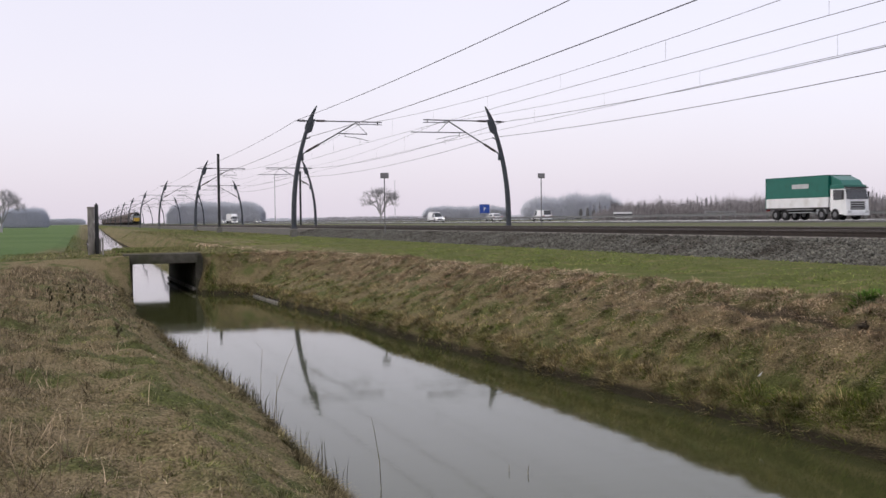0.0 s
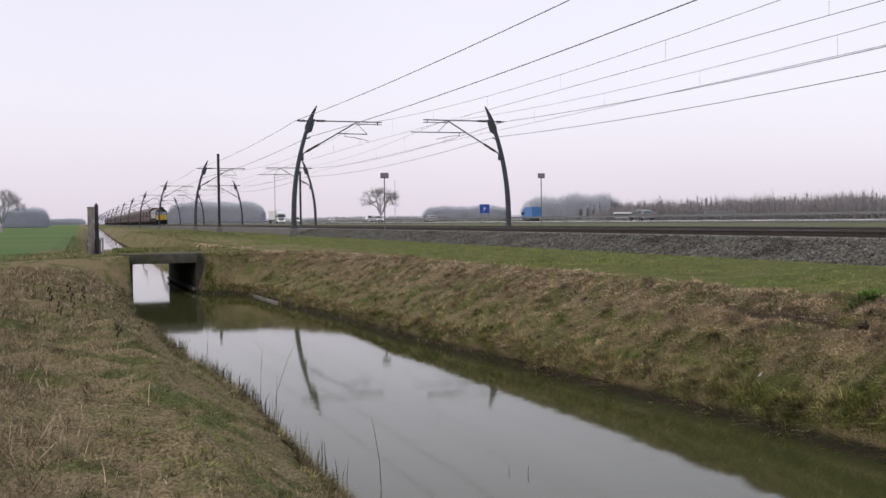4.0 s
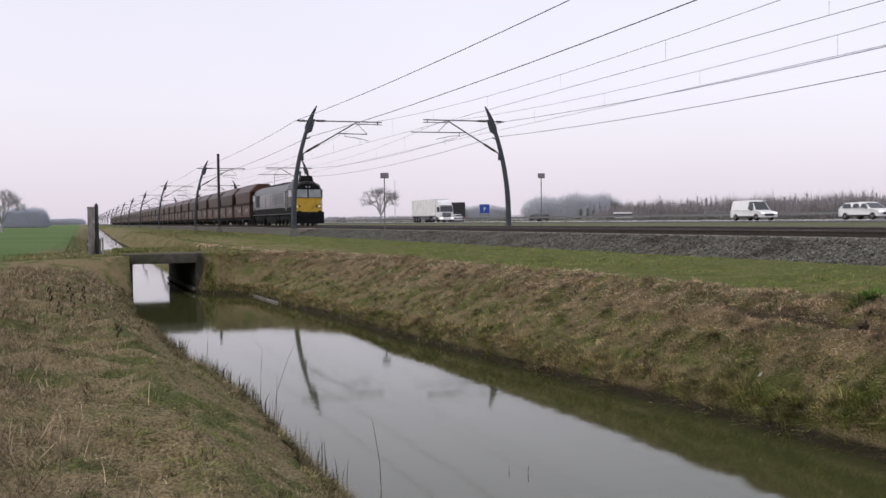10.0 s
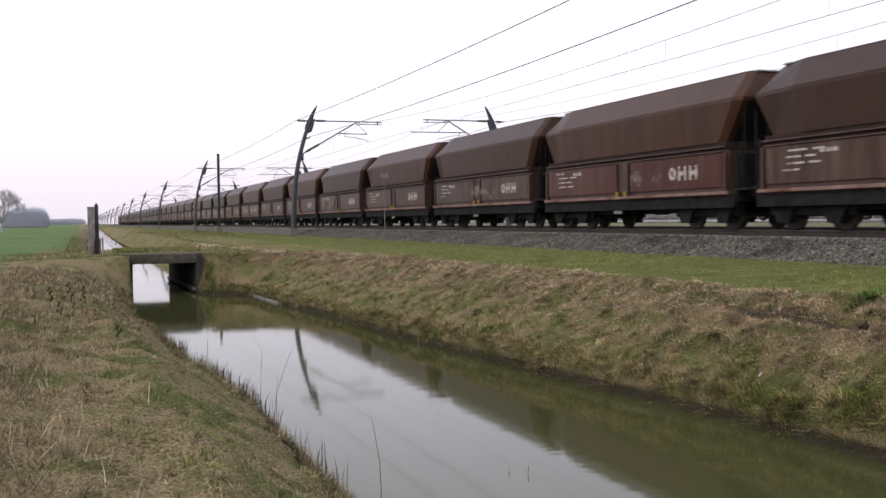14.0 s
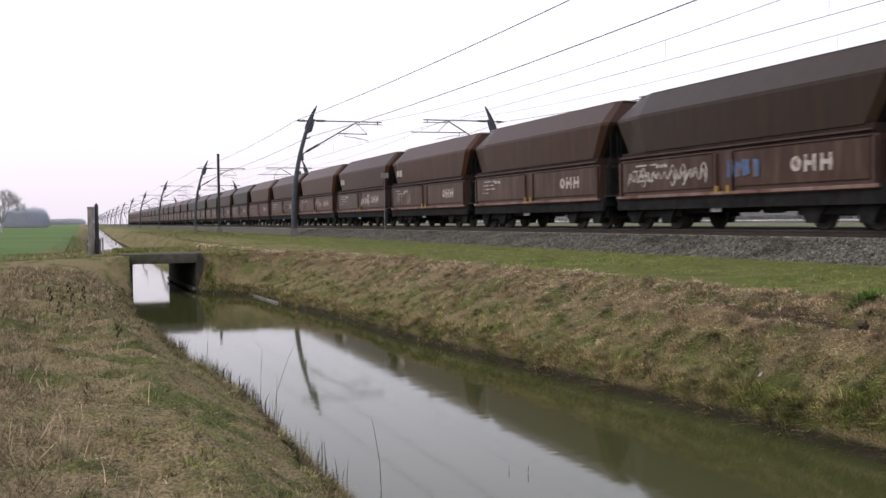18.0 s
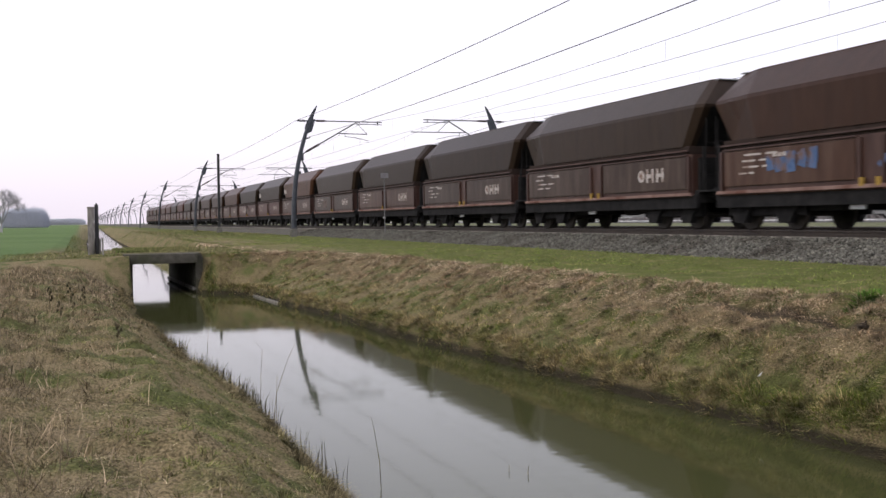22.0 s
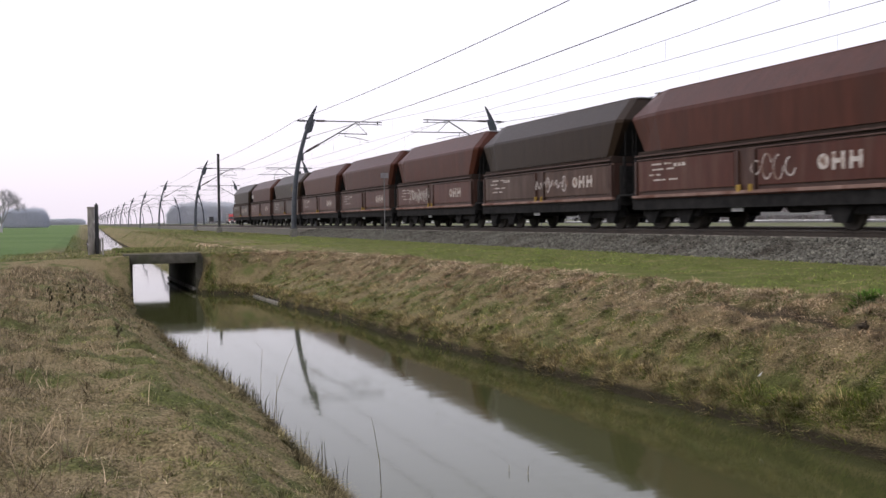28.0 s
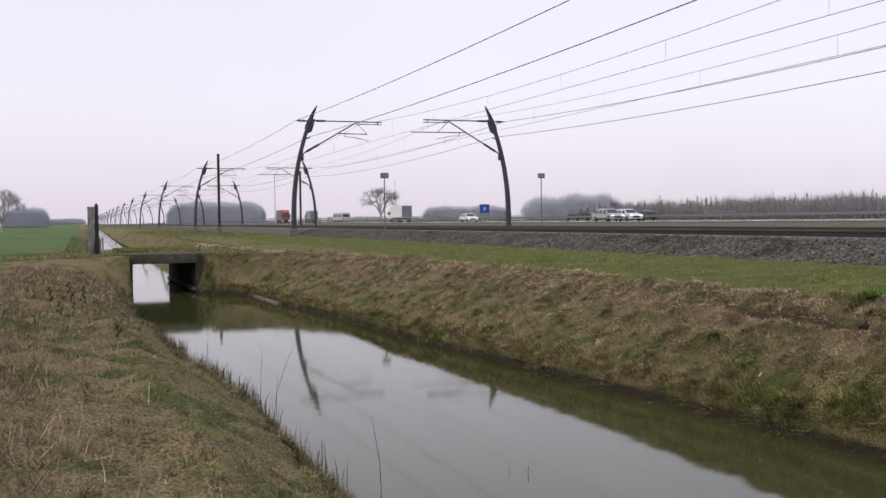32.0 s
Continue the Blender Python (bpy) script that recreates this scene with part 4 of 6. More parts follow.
# upper colour, lower colour, sprayed tags (style, from y, to y, from z, to z, paint), square labels
PLAIN = [(0, 0, (), False), (2, 2, (), False), (0, 1, (), True), (3, 3, (), False), (0, 0, (("patch", 4.6, 0.9, 1.2, 2.0, M_FADED),), False), (2, 0, (("outline", 2.8, 0.4, 1.3, 2.0, M_SPRAY),), False)]
SEEN = {
    0: (3, 3, (("fat", 2.9, 0.4, 1.25, 2.05, M_SPRAY), ("patch", 5.0, 3.0, 1.3, 1.9, M_FADED)), False),
    1: (0, 0, (), False),
    2: (3, 1, (("outline", -0.5, -2.4, 1.3, 1.9, M_FADED),), False),
    3: (0, 0, (("fat", 0.7, -2.2, 1.25, 1.9, M_FADED),), False),
    7: (0, 0, (), False),
    8: (3, 3, (("outline", 3.9, 0.9, 1.2, 2.0, M_SPRAY), ("fat", -0.35, -2.3, 1.15, 2.1, M_SPRAY)), False),
    9: (0, 1, (("patch", 4.8, 0.6, 1.2, 2.0, M_FADED),), False),
    10: (2, 0, (("outline", 5.0, 0.8, 1.25, 2.0, M_SPRAY), ("patch", -0.1, -1.6, 1.3, 1.95, M_SPRAYB)), False),
    11: (0, 0, (), False),
    12: (3, 3, (("patch", 4.6, 2.0, 1.2, 1.9, M_FADED),), True),
    13: (0, 0, (("fat", -0.45, -2.6, 1.2, 2.05, M_SPRAY),), True),
    14: (3, 1, (("patch", 5.4, 3.0, 1.25, 1.9, M_FADED), ("fat", 2.3, 0.9, 1.95, 2.1, M_SPRAYO), ("outline", -0.4, -2.3, 1.2, 2.1, M_SPRAY)), False),
    15: (0, 3, (("outline", 0.2, -2.5, 1.25, 2.0, M_FADED),), False),
    16: (3, 1, (("patch", 5.5, 4.0, 1.3, 1.95, M_FADED), ("fat", 3.7, 2.8, 1.6, 2.0, M_SPRAYO), ("loops", 0.5, -2.2, 1.3, 2.0, M_FADED)), False),
    17: (2, 0, (("outline", 2.7, 0.2, 1.25, 2.0, M_FADED), ("fat", -0.7, -2.4, 1.25, 2.0, M_FADED)), False),
    18: (0, 3, (("patch", 3.6, 1.7, 1.4, 2.05, M_SPRAYB), ("fat", -0.3, -2.4, 1.25, 2.0, M_SPRAYB)), False),
    19: (2, 2, (), False),
    20: (2, 2, (), False),
    21: (2, 0, (), False),
    22: (2, 2, (("patch", 3.0, 1.6, 1.3, 1.9, M_FADED),), False),
    23: (3, 3, (), True),
    24: (2, 1, (), True),
    25: (2, 1, (("fat", 3.2, 0.4, 1.15, 2.1, M_SPRAY), ("patch", -0.3, -1.6, 1.2, 2.05, M_FADED)), False),
    31: (1, 1, (("loops", -0.2, -2.0, 1.3, 2.0, M_SPRAY),), False),
    32: (2, 0, (("outline", 0.3, -2.4, 1.3, 2.0, M_SPRAY),), False),
    33: (1, 1, (("outline", 3.3, 0.2, 1.2, 2.1, M_SPRAY), ("loops", 3.2, 0.3, 1.25, 2.05, M_MARK)), False),
    34: (1, 1, (), False),
    35: (1, 1, (), False),
    36: (2, 2, (("fat", -3.1, -5.1, 2.75, 3.3, M_SPRAYO), ("fat", 2.4, 0.5, 1.2, 1.9, M_FADED)), False),
    37: (1, 1, (), True),
    38: (2, 2, (("fat", -0.7, -2.6, 1.15, 2.0, M_SPRAY), ("patch", 4.4, 1.0, 1.3, 1.8, M_FADED)), False),
}
models = {}
for i in range(N_WAGONS):
    spec = SEEN.get(i) or random.choice(PLAIN)
    if spec not in models:
        w = hopper_wagon(*spec)
        models[spec] = w
    else:
        w = copy_thing(models[spec], pose(18, 0, 0))
    WAGONS.append(w)

M_LGREY = mat("loco_grey", (0.011, 0.0115, 0.012), (0.016, 0.0165, 0.017), 1.2, 0.2, 0, spec=0.16, stains=(0.014, 0.0135, 0.013), sscale=0.7, stretch=(1, 1, 2))
M_LCAB = mat("cab_dark_grey", (0.018, 0.017, 0.017), (0.028, 0.026, 0.026), 1.5, 0.4, spec=0.3)
M_LDARK = mat("loco_dark", (0.007, 0.0075, 0.008), (0.014, 0.015, 0.016), 2, 0.75, spec=0.1)
M_LROOF = mat("loco_roof", (0.075, 0.077, 0.08), (0.11, 0.112, 0.115), 1.5, 0.45, stains=(0.05, 0.05, 0.05), sscale=0.8)
M_YELLOW = mat("warning_yellow", (0.46, 0.285, 0.014), (0.56, 0.36, 0.018), 3, 0.45, stains=(0.22, 0.135, 0.02), sscale=3, smin=0.5, smax=0.72)
M_LOCOLAMP = glow("engine_lamp", (1.0, 0.82, 0.5), 0.35)
# Pale base colour stands in for sky mirrored in the cab windows.
M_CABGLASS = mat("cab_glass", (0.14, 0.165, 0.165), (0.26, 0.285, 0.29), 1.6, 0.08, spec=0.7)
M_PALE = mat("pale_grey", (0.4, 0.41, 0.42), (0.5, 0.51, 0.52), 3, 0.5)


def body_ring(y, hx, z0, zs, zt, roofmat=None):
    """Cross section of the engine body: straight sides and a rounded roof."""
    pts = [(-hx, y, z0), (-hx, y, zs)]
    for k in range(1, 6):
        a = math.pi * k / 6
        pts.append((-hx * math.cos(a) * 0.96, y, zs + (zt - zs) * math.sin(a) ** 0.75))
    pts += [(hx, y, zs), (hx, y, z0)]
    return pts


def locomotive():
    """Heavy six-axle freight diesel, cab at both ends; the front faces -Y. Length 21.35 m."""
    t = thing("diesel_locomotive", "grey six-axle freight diesel locomotive with a yellow cab front", "locomotive")
    hy = 10.1
    part("side_body", Shape().loft([body_ring(y, 1.32, 1.6, 3.02, 3.86) for y in (-hy + 2.2, hy - 2.1)]), M_LGREY, t, smooth=True)
    for end in (-1, 1):
        rings = []
        for d, k, h in ((2.2, 1.0, 0.0), (0.9, 1.0, 0.0), (0.35, 0.985, 0.02), (0.1, 0.93, 0.05), (0.0, 0.86, 0.10)):
            y = end * (hy - d)
            rings.append(body_ring(y, 1.32 * k, 1.6, 2.98 - h, 3.86 - h * 1.6))
        cab = part("cab", Shape().loft(rings), M_LCAB, t, smooth=True)
        fy = end * hy
        o = end * 0.012
        part("front_panel", Shape().loft([[(-1.12, fy + o * 2, 1.2), (1.12, fy + o * 2, 1.2), (1.14, fy + o * 2, 2.4), (-1.14, fy + o * 2, 2.4)],
                                          [(-1.22, fy - end * 0.1, 1.2), (1.22, fy - end * 0.1, 1.2), (1.23, fy - end * 0.1, 2.4), (-1.23, fy - end * 0.1, 2.4)]]), M_YELLOW, cab, "bright yellow warning panel")
        for sx in (-1, 1):
            part("windscreen", Shape().box((sx * 0.57, fy + end * 0.05, 2.74), (1.02, 0.03, 0.68), 0.05, Matrix.Rotation(radians(end * 4), 3, "X")), M_CABGLASS, cab)
            part("windscreen_frame", Shape().box((sx * 0.57, fy + end * 0.028, 2.74), (1.12, 0.02, 0.74), 0.05), M_LDARK, cab)
            part("headlight", Shape().disc((sx * 0.95, fy + end * 0.03, 1.66), 0.07, 0.05, 1, 14), M_LOCOLAMP if end < 0 else M_TAIL, cab)
            part("marker_light", Shape().disc((sx * 0.72, fy + end * 0.03, 1.66), 0.085, 0.05, 1, 12), M_BLACKPL, cab)
            part("handrail", Shape().tube([(sx * 1.1, fy + end * 0.06, 1.45), (sx * 1.1, fy + end * 0.09, 1.6), (sx * 1.1, fy + end * 0.06, 2.2)], 0.015, 5), M_PALE, cab)
            part("cab_side_window", Shape().box((sx * 1.325, end * (hy - 1.05), 2.76), (0.03, 0.95, 0.6), 0.01), M_CABGLASS, cab)
            part("window_frame", Shape().box((sx * 1.318, end * (hy - 0.97), 2.76), (0.022, 1.3, 0.7), 0.01), M_LDARK, cab)
            part("corner_glass", Shape().box((sx * 1.318, end * (hy - 0.42), 2.76), (0.03, 0.2, 0.6), 0.01), M_CABGLASS, cab)
            part("buffer", Shape().tube([(sx * 0.87, end * (hy + 0.1), 1.05), (sx * 0.87, end * (hy + 0.5), 1.05), (sx * 0.87, end * (hy + 0.51), 1.05), (sx * 0.87, end * (hy + 0.57), 1.05)], [0.11, 0.11, 0.25, 0.25], 14), M_LDARK, t)
            part("step", Shape().box((sx * 1.2, end * (hy - 0.4), 0.5), (0.25, 0.4, 0.05)).box((sx * 1.2, end * (hy - 0.4), 0.85), (0.25, 0.4, 0.05)), M_LDARK, t)
            for q in ((2.35, 3.15) if end < 0 else (0.5, 1.7)):
                part("door_handrail", Shape().tube([(sx * 1.36, end * (hy - q), 1.5), (sx * 1.37, end * (hy - q), 2.85)], 0.016, 5), M_PALE, t)
            if end < 0:
                part("cab_door", Shape().box((sx * 1.322, end * (hy - 2.75), 2.2), (0.025, 0.7, 1.7), 0.01), M_LCAB, t)
            part("numeral_bar", Shape().box((sx * 1.326, end * (hy - 1.1), 1.8), (0.01, 0.9, 0.14)), M_LROOF, cab)
        mask = [(x, z) for x, z in ((-1.08, 2.38), (-1.1, 2.95), (-0.98, 3.25), (-0.6, 3.5), (0, 3.58), (0.6, 3.5), (0.98, 3.25), (1.1, 2.95), (1.08, 2.38))]
        part("front_mask", Shape().loft([[(x, fy + end * e, z) for x, z in mask] for e in (-0.06, 0.022)]), M_LDARK, cab, "black surround of the windscreens")
        for sx in (-0.13, 0.13):
            part("top_headlight", Shape().disc((sx, fy + end * 0.05, 3.3), 0.06, 0.06, 1, 12), M_PALE, cab)
        part("wiper", Shape().tube([(0.15, fy + end * 0.035, 2.36), (0.5, fy + end * 0.035, 2.9)], 0.012, 4), M_BLACKPL, cab)
        part("buffer_beam", Shape().box((0, end * (hy + 0.04), 0.96), (2.62, 0.42, 0.5), 0.05), M_LDARK, t, smooth=True)
        part("snow_plough", Shape().loft([[(-1.3, end * (hy + 0.22), 0.24), (1.3, end * (hy + 0.22), 0.24), (1.3, end * (hy + 0.3), 0.8), (-1.3, end * (hy + 0.3), 0.8)],
                                          [(-1.3, end * (hy - 0.1), 0.24), (1.3, end * (hy - 0.1), 0.24), (1.3, end * (hy - 0.1), 0.8), (-1.3, end * (hy - 0.1), 0.8)]]), M_LDARK, t)
        part("coupling_hook", Shape().box((0, end * (hy + 0.3), 1.0), (0.12, 0.5, 0.16), 0.03), M_UNDER, t)
        if end < 0:
            part("cooling_unit", Shape().loft([[(-w, end * (hy - d0), z), (w, end * (hy - d0), z), (w, end * (hy - d1), z), (-w, end * (hy - d1), z)] for w, d0, d1, z in ((0.62, 0.3, 1.2, 3.6), (0.5, 0.32, 1.18, 4.05), (0.4, 0.36, 1.1, 4.26))]), M_LDARK, t, "dark air-conditioning box on the cab roof")
    part("roof_skin", Shape().loft([[(x * 1.004, y, z + 0.008) for x, _, z in body_ring(y, 1.32, 3.02, 3.02, 3.86)][1:-1] for y in (-hy + 2.22, hy - 2.12)], close=False, caps=False), M_LROOF, t, "dull weathered roof", smooth=True)
    part("roof_fan", Shape().disc((0, 6.2, 3.84), 0.6, 0.1, 2, 20, 0.03), M_LDARK, t)
    part("exhaust", Shape().box((0, -1.0, 3.9), (0.6, 1.6, 0.2), 0.04), M_LDARK, t)
    part("aerial", Shape().tube([(-0.4, -6.6, 3.8), (-0.4, -6.6, 4.1)], 0.02, 5).box((-0.2, -6.6, 3.95), (0.8, 0.7, 0.1), 0.03), M_LDARK, t)
    for k in range(9):
        part("roof_hatch", Shape().box((-0.25, -5.0 + 1.2 * k, 3.85), (1.0, 1.05, 0.05), 0.015), M_LROOF, t)
    for sx in (-1, 1):
        part("radiator_grille", Shape().box((sx * 1.33, 6.95, 2.4), (0.03, 1.75, 1.15), 0.01), M_BLACKPL, t)
        for k in range(9):
            part("grille_slat", Shape().box((sx * 1.35, 6.95, 1.95 + 0.11 * k), (0.02, 1.7, 0.03)), M_LDARK, t)
        part("lower_skirt", Shape().box((sx * 1.27, 0, 1.34), (0.08, 19.4, 0.54), 0.02), M_LDARK, t, "black lower band")
        part("solebar_rail", Shape().box((sx * 1.3, 0, 1.06), (0.1, 19.6, 0.08), 0.02), M_LCAB, t)
        part("sill_stripe", Shape().box((sx * 1.328, 0, 1.66), (0.014, 16.2, 0.05)), M_LROOF, t)
        for k in range(3):
            part("body_panel_seam", Shape().box((sx * 1.326, -2.5 + 2.6 * k, 2.2), (0.008, 0.014, 1.5)), M_LDARK, t)
        for k in range(11):
            part("louvre", Shape().box((sx * 1.325, -3.4, 2.02 + 0.085 * k), (0.012, 5.4, 0.03)), M_LCAB, t)
        part("sandbox", Shape().box((sx * 1.15, -3.6, 0.75), (0.3, 0.7, 0.5), 0.05), M_UNDER, t)
        part("air_reservoir", Shape().tube([(sx * 1.1, 2.2, 0.95), (sx * 1.1, 3.8, 0.95)], 0.2, 10), M_UNDER, t)
    part("underframe", Shape().box((0, 0, 1.0), (2.3, 19.4, 0.75), 0.03), M_LDARK, t)
    part("fuel_tank", Shape().box((0, 0, 0.68), (2.5, 4.6, 0.85), 0.16), M_UNDER, t, smooth=True)
    for y in (-6.5, 6.5):
        bogie_parts(t, y, 3, 0.53, 0.95)
    for y in (-6.5, 6.5):
        for sx in (-1, 1):
            part("bogie_sideframe", Shape().box((sx * 1.15, y, 0.72), (0.14, 5.2, 0.34), 0.06), M_UNDER, t, smooth=True)
    return t


LOCO = locomotive()


# ---- motorway traffic ----
def paint(name, c, rough=0.3):
    return mat(name, c, tuple(min(1, q * 1.12) for q in c), 1.5, rough, 0, stains=tuple(q * 0.75 for q in c), sscale=1.2, smin=0.58, smax=0.8)


PAINTS = {"white": paint("car_white", (0.72, 0.73, 0.74)), "silver": paint("car_silver", (0.38, 0.39, 0.40)), "dark": paint("car_dark", (0.05, 0.055, 0.06)),
          "blue": paint("car_blue", (0.05, 0.16, 0.36)), "grey": paint("car_grey", (0.17, 0.18, 0.19)), "red": paint("car_red", (0.32, 0.03, 0.03)), "green": paint("truck_green", (0.008, 0.115, 0.088))}
M_TARP = mat("grey_tarp", (0.33, 0.36, 0.38), (0.42, 0.45, 0.47), 1.0, 0.6, stains=(0.28, 0.30, 0.32))
M_BOXWHITE = mat("box_white", (0.68, 0.69, 0.70), (0.76, 0.76, 0.77), 1.0, 0.5, stains=(0.55, 0.54, 0.52))


def wheel(parent, x, y, r, w=0.22):
    o = part("wheel", Shape().disc((x, y, r), r, w, 0, 18, 0.03), M_TYRE, parent)
    part("rim", Shape().disc((x, y, r), r * 0.5, w + 0.02, 0, 14, 0.015), M_RIM, o)


def car(colour, style):
    """Passenger car or small van heading -Y. Styles: hatch, estate, van."""
    label = {"hatch": "hatchback car", "estate": "estate car", "van": "small panel van", "two_tone": "compact van with dark lower sides"}[style]
    kind = "van" if style in ("van", "two_tone") else "car"
    t = thing(kind, colour + " " + label + " driving on the motorway", kind, group="motorway traffic")
    L, Hh, hw = {"hatch": (4.1, 1.45, 0.86), "estate": (4.6, 1.48, 0.88), "van": (4.5, 1.85, 0.88), "two_tone": (4.1, 1.72, 0.84)}[style]
    p = PAINTS[colour]
    a = -L / 2
    prof = [(a + 0.02, 0.3), (a, 0.6), (a + 0.15, 0.76), (a + 1.0, 0.93), (L / 2 - 0.05, 0.97), (L / 2, 0.75), (L / 2 - 0.03, 0.3)]
    secs = []
    for x, k in ((-hw + 0.03, 0.96), (-hw, 1.0), (hw, 1.0), (hw - 0.03, 0.96)):
        secs.append([(x, y * k, 0.3 + (z - 0.3) * k) for y, z in prof])
    part("body", Shape().loft(secs), p, t, smooth=True)
    if style == "van":
        top = [(a + 0.9, 0.92), (a + 1.55, Hh - 0.1), (a + 1.9, Hh), (L / 2 - 0.15, Hh - 0.02), (L / 2 - 0.03, 0.95)]
        wins = [(a + 1.15, a + 1.95)]
    elif style == "two_tone":
        top = [(a + 0.75, 0.92), (a + 1.6, Hh - 0.09), (a + 1.95, Hh), (L / 2 - 0.3, Hh - 0.05), (L / 2 - 0.05, 0.95)]
        wins = [(a + 1.1, a + 1.95), (a + 2.1, a + 2.75)]
        part("front_bumper", Shape().box((0, a + 0.05, 0.48), (2 * hw - 0.04, 0.24, 0.36), 0.06), M_BLACKPL, t, "dark plastic bumper", smooth=True)
        for sx in (-1, 1):
            part("side_cladding", Shape().box((sx * hw, 0.05, 0.56), (0.04, L - 0.3, 0.34), 0.01), PAINTS["dark"], t, "dark lower side panel")
            part("sliding_door_mark", Shape().box((sx * (hw + 0.012), 0.75, 0.6), (0.03, 1.2, 0.2), 0.005), PAINTS["silver"], t, "pale stripe on the side")
    elif style == "estate":
        top = [(a + 1.05, 0.92), (a + 1.75, Hh - 0.06), (a + 2.1, Hh), (L / 2 - 0.55, Hh - 0.05), (L / 2 - 0.08, 0.96)]
        wins = [(a + 1.35, a + 2.13), (a + 2.19, a + 3.03), (a + 3.09, L / 2 - 0.4)]
    else:
        top = [(a + 1.0, 0.92), (a + 1.65, Hh - 0.06), (a + 2.0, Hh), (L / 2 - 0.75, Hh - 0.06), (L / 2 - 0.1, 0.96)]
        wins = [(a + 1.3, a + 2.05), (a + 2.15, L / 2 - 0.75)]
    secs = []
    for x, k in ((-1, 0), (1, 0)):
        secs.append([(x * (hw - 0.04 if z < 1.0 else hw - 0.2), y, z) for y, z in top])
    part("cabin", Shape().loft(secs), p, t, smooth=True)
    wh = Hh - 1.12
    for y0, y1 in wins:
        for sx in (-1, 1):
            q = [[(sx * (hw - 0.035 + d), y0, 0.98), (sx * (hw - 0.035 + d), y1, 0.98), (sx * (hw - 0.17 + d), y1 - 0.04, 0.98 + wh), (sx * (hw - 0.17 + d), y0 + 0.3, 0.98 + wh)] for d in (-0.02, 0.015)]
            part("side_window", Shape().loft(q), M_GLASS, t)
    f0, f1 = top[0], top[1]
    ws = [[(-hw + 0.14, f0[0] + 0.06 + d, f0[1] + 0.05), (hw - 0.14, f0[0] + 0.06 + d, f0[1] + 0.05), (hw - 0.26, f1[0] - 0.02 + d, f1[1] - 0.02), (-hw + 0.26, f1[0] - 0.02 + d, f1[1] - 0.02)] for d in (-0.03, 0.02)]
    part("windscreen", Shape().loft(ws), M_GLASS, t)
    r0, r1 = top[-1], top[-2]
    rs = [[(-hw + 0.16, r0[0] - 0.05 + d, r0[1] + 0.1), (hw - 0.16, r0[0] - 0.05 + d, r0[1] + 0.1), (hw - 0.28, r1[0] + 0.04 + d, r1[1] - 0.06), (-hw + 0.28, r1[0] + 0.04 + d, r1[1] - 0.06)] for d in (-0.02, 0.035)]
    part("rear_window", Shape().loft(rs), M_GLASS, t)
    for sx in (-1, 1):
        part("headlight", Shape().box((sx * (hw - 0.22), a + 0.08, 0.66), (0.34, 0.12, 0.14), 0.03), M_LAMP, t)
        part("tail_light", Shape().box((sx * (hw - 0.12), L / 2 - 0.02, 0.8), (0.18, 0.06, 0.24), 0.02), M_TAIL, t)
        part("mirror", Shape().box((sx * (hw + 0.08), a + 1.35, 0.98), (0.16, 0.1, 0.12), 0.03), M_BLACKPL, t)
        part("sill_trim", Shape().box((sx * (hw - 0.01), 0, 0.36), (0.05, L - 1.9, 0.12), 0.01), M_BLACKPL, t)
        for yy in (a + 0.8, L / 2 - 0.75):
            wheel(t, sx * (hw - 0.1), yy, 0.31)
    part("grille", Shape().box((0, a - 0.005, 0.52), (1.0, 0.05, 0.2), 0.02), M_BLACKPL, t)
    part("number_plate", Shape().box((0, L / 2 + 0.005, 0.66), (0.5, 0.03, 0.11)), M_PLATE, t)
    return t


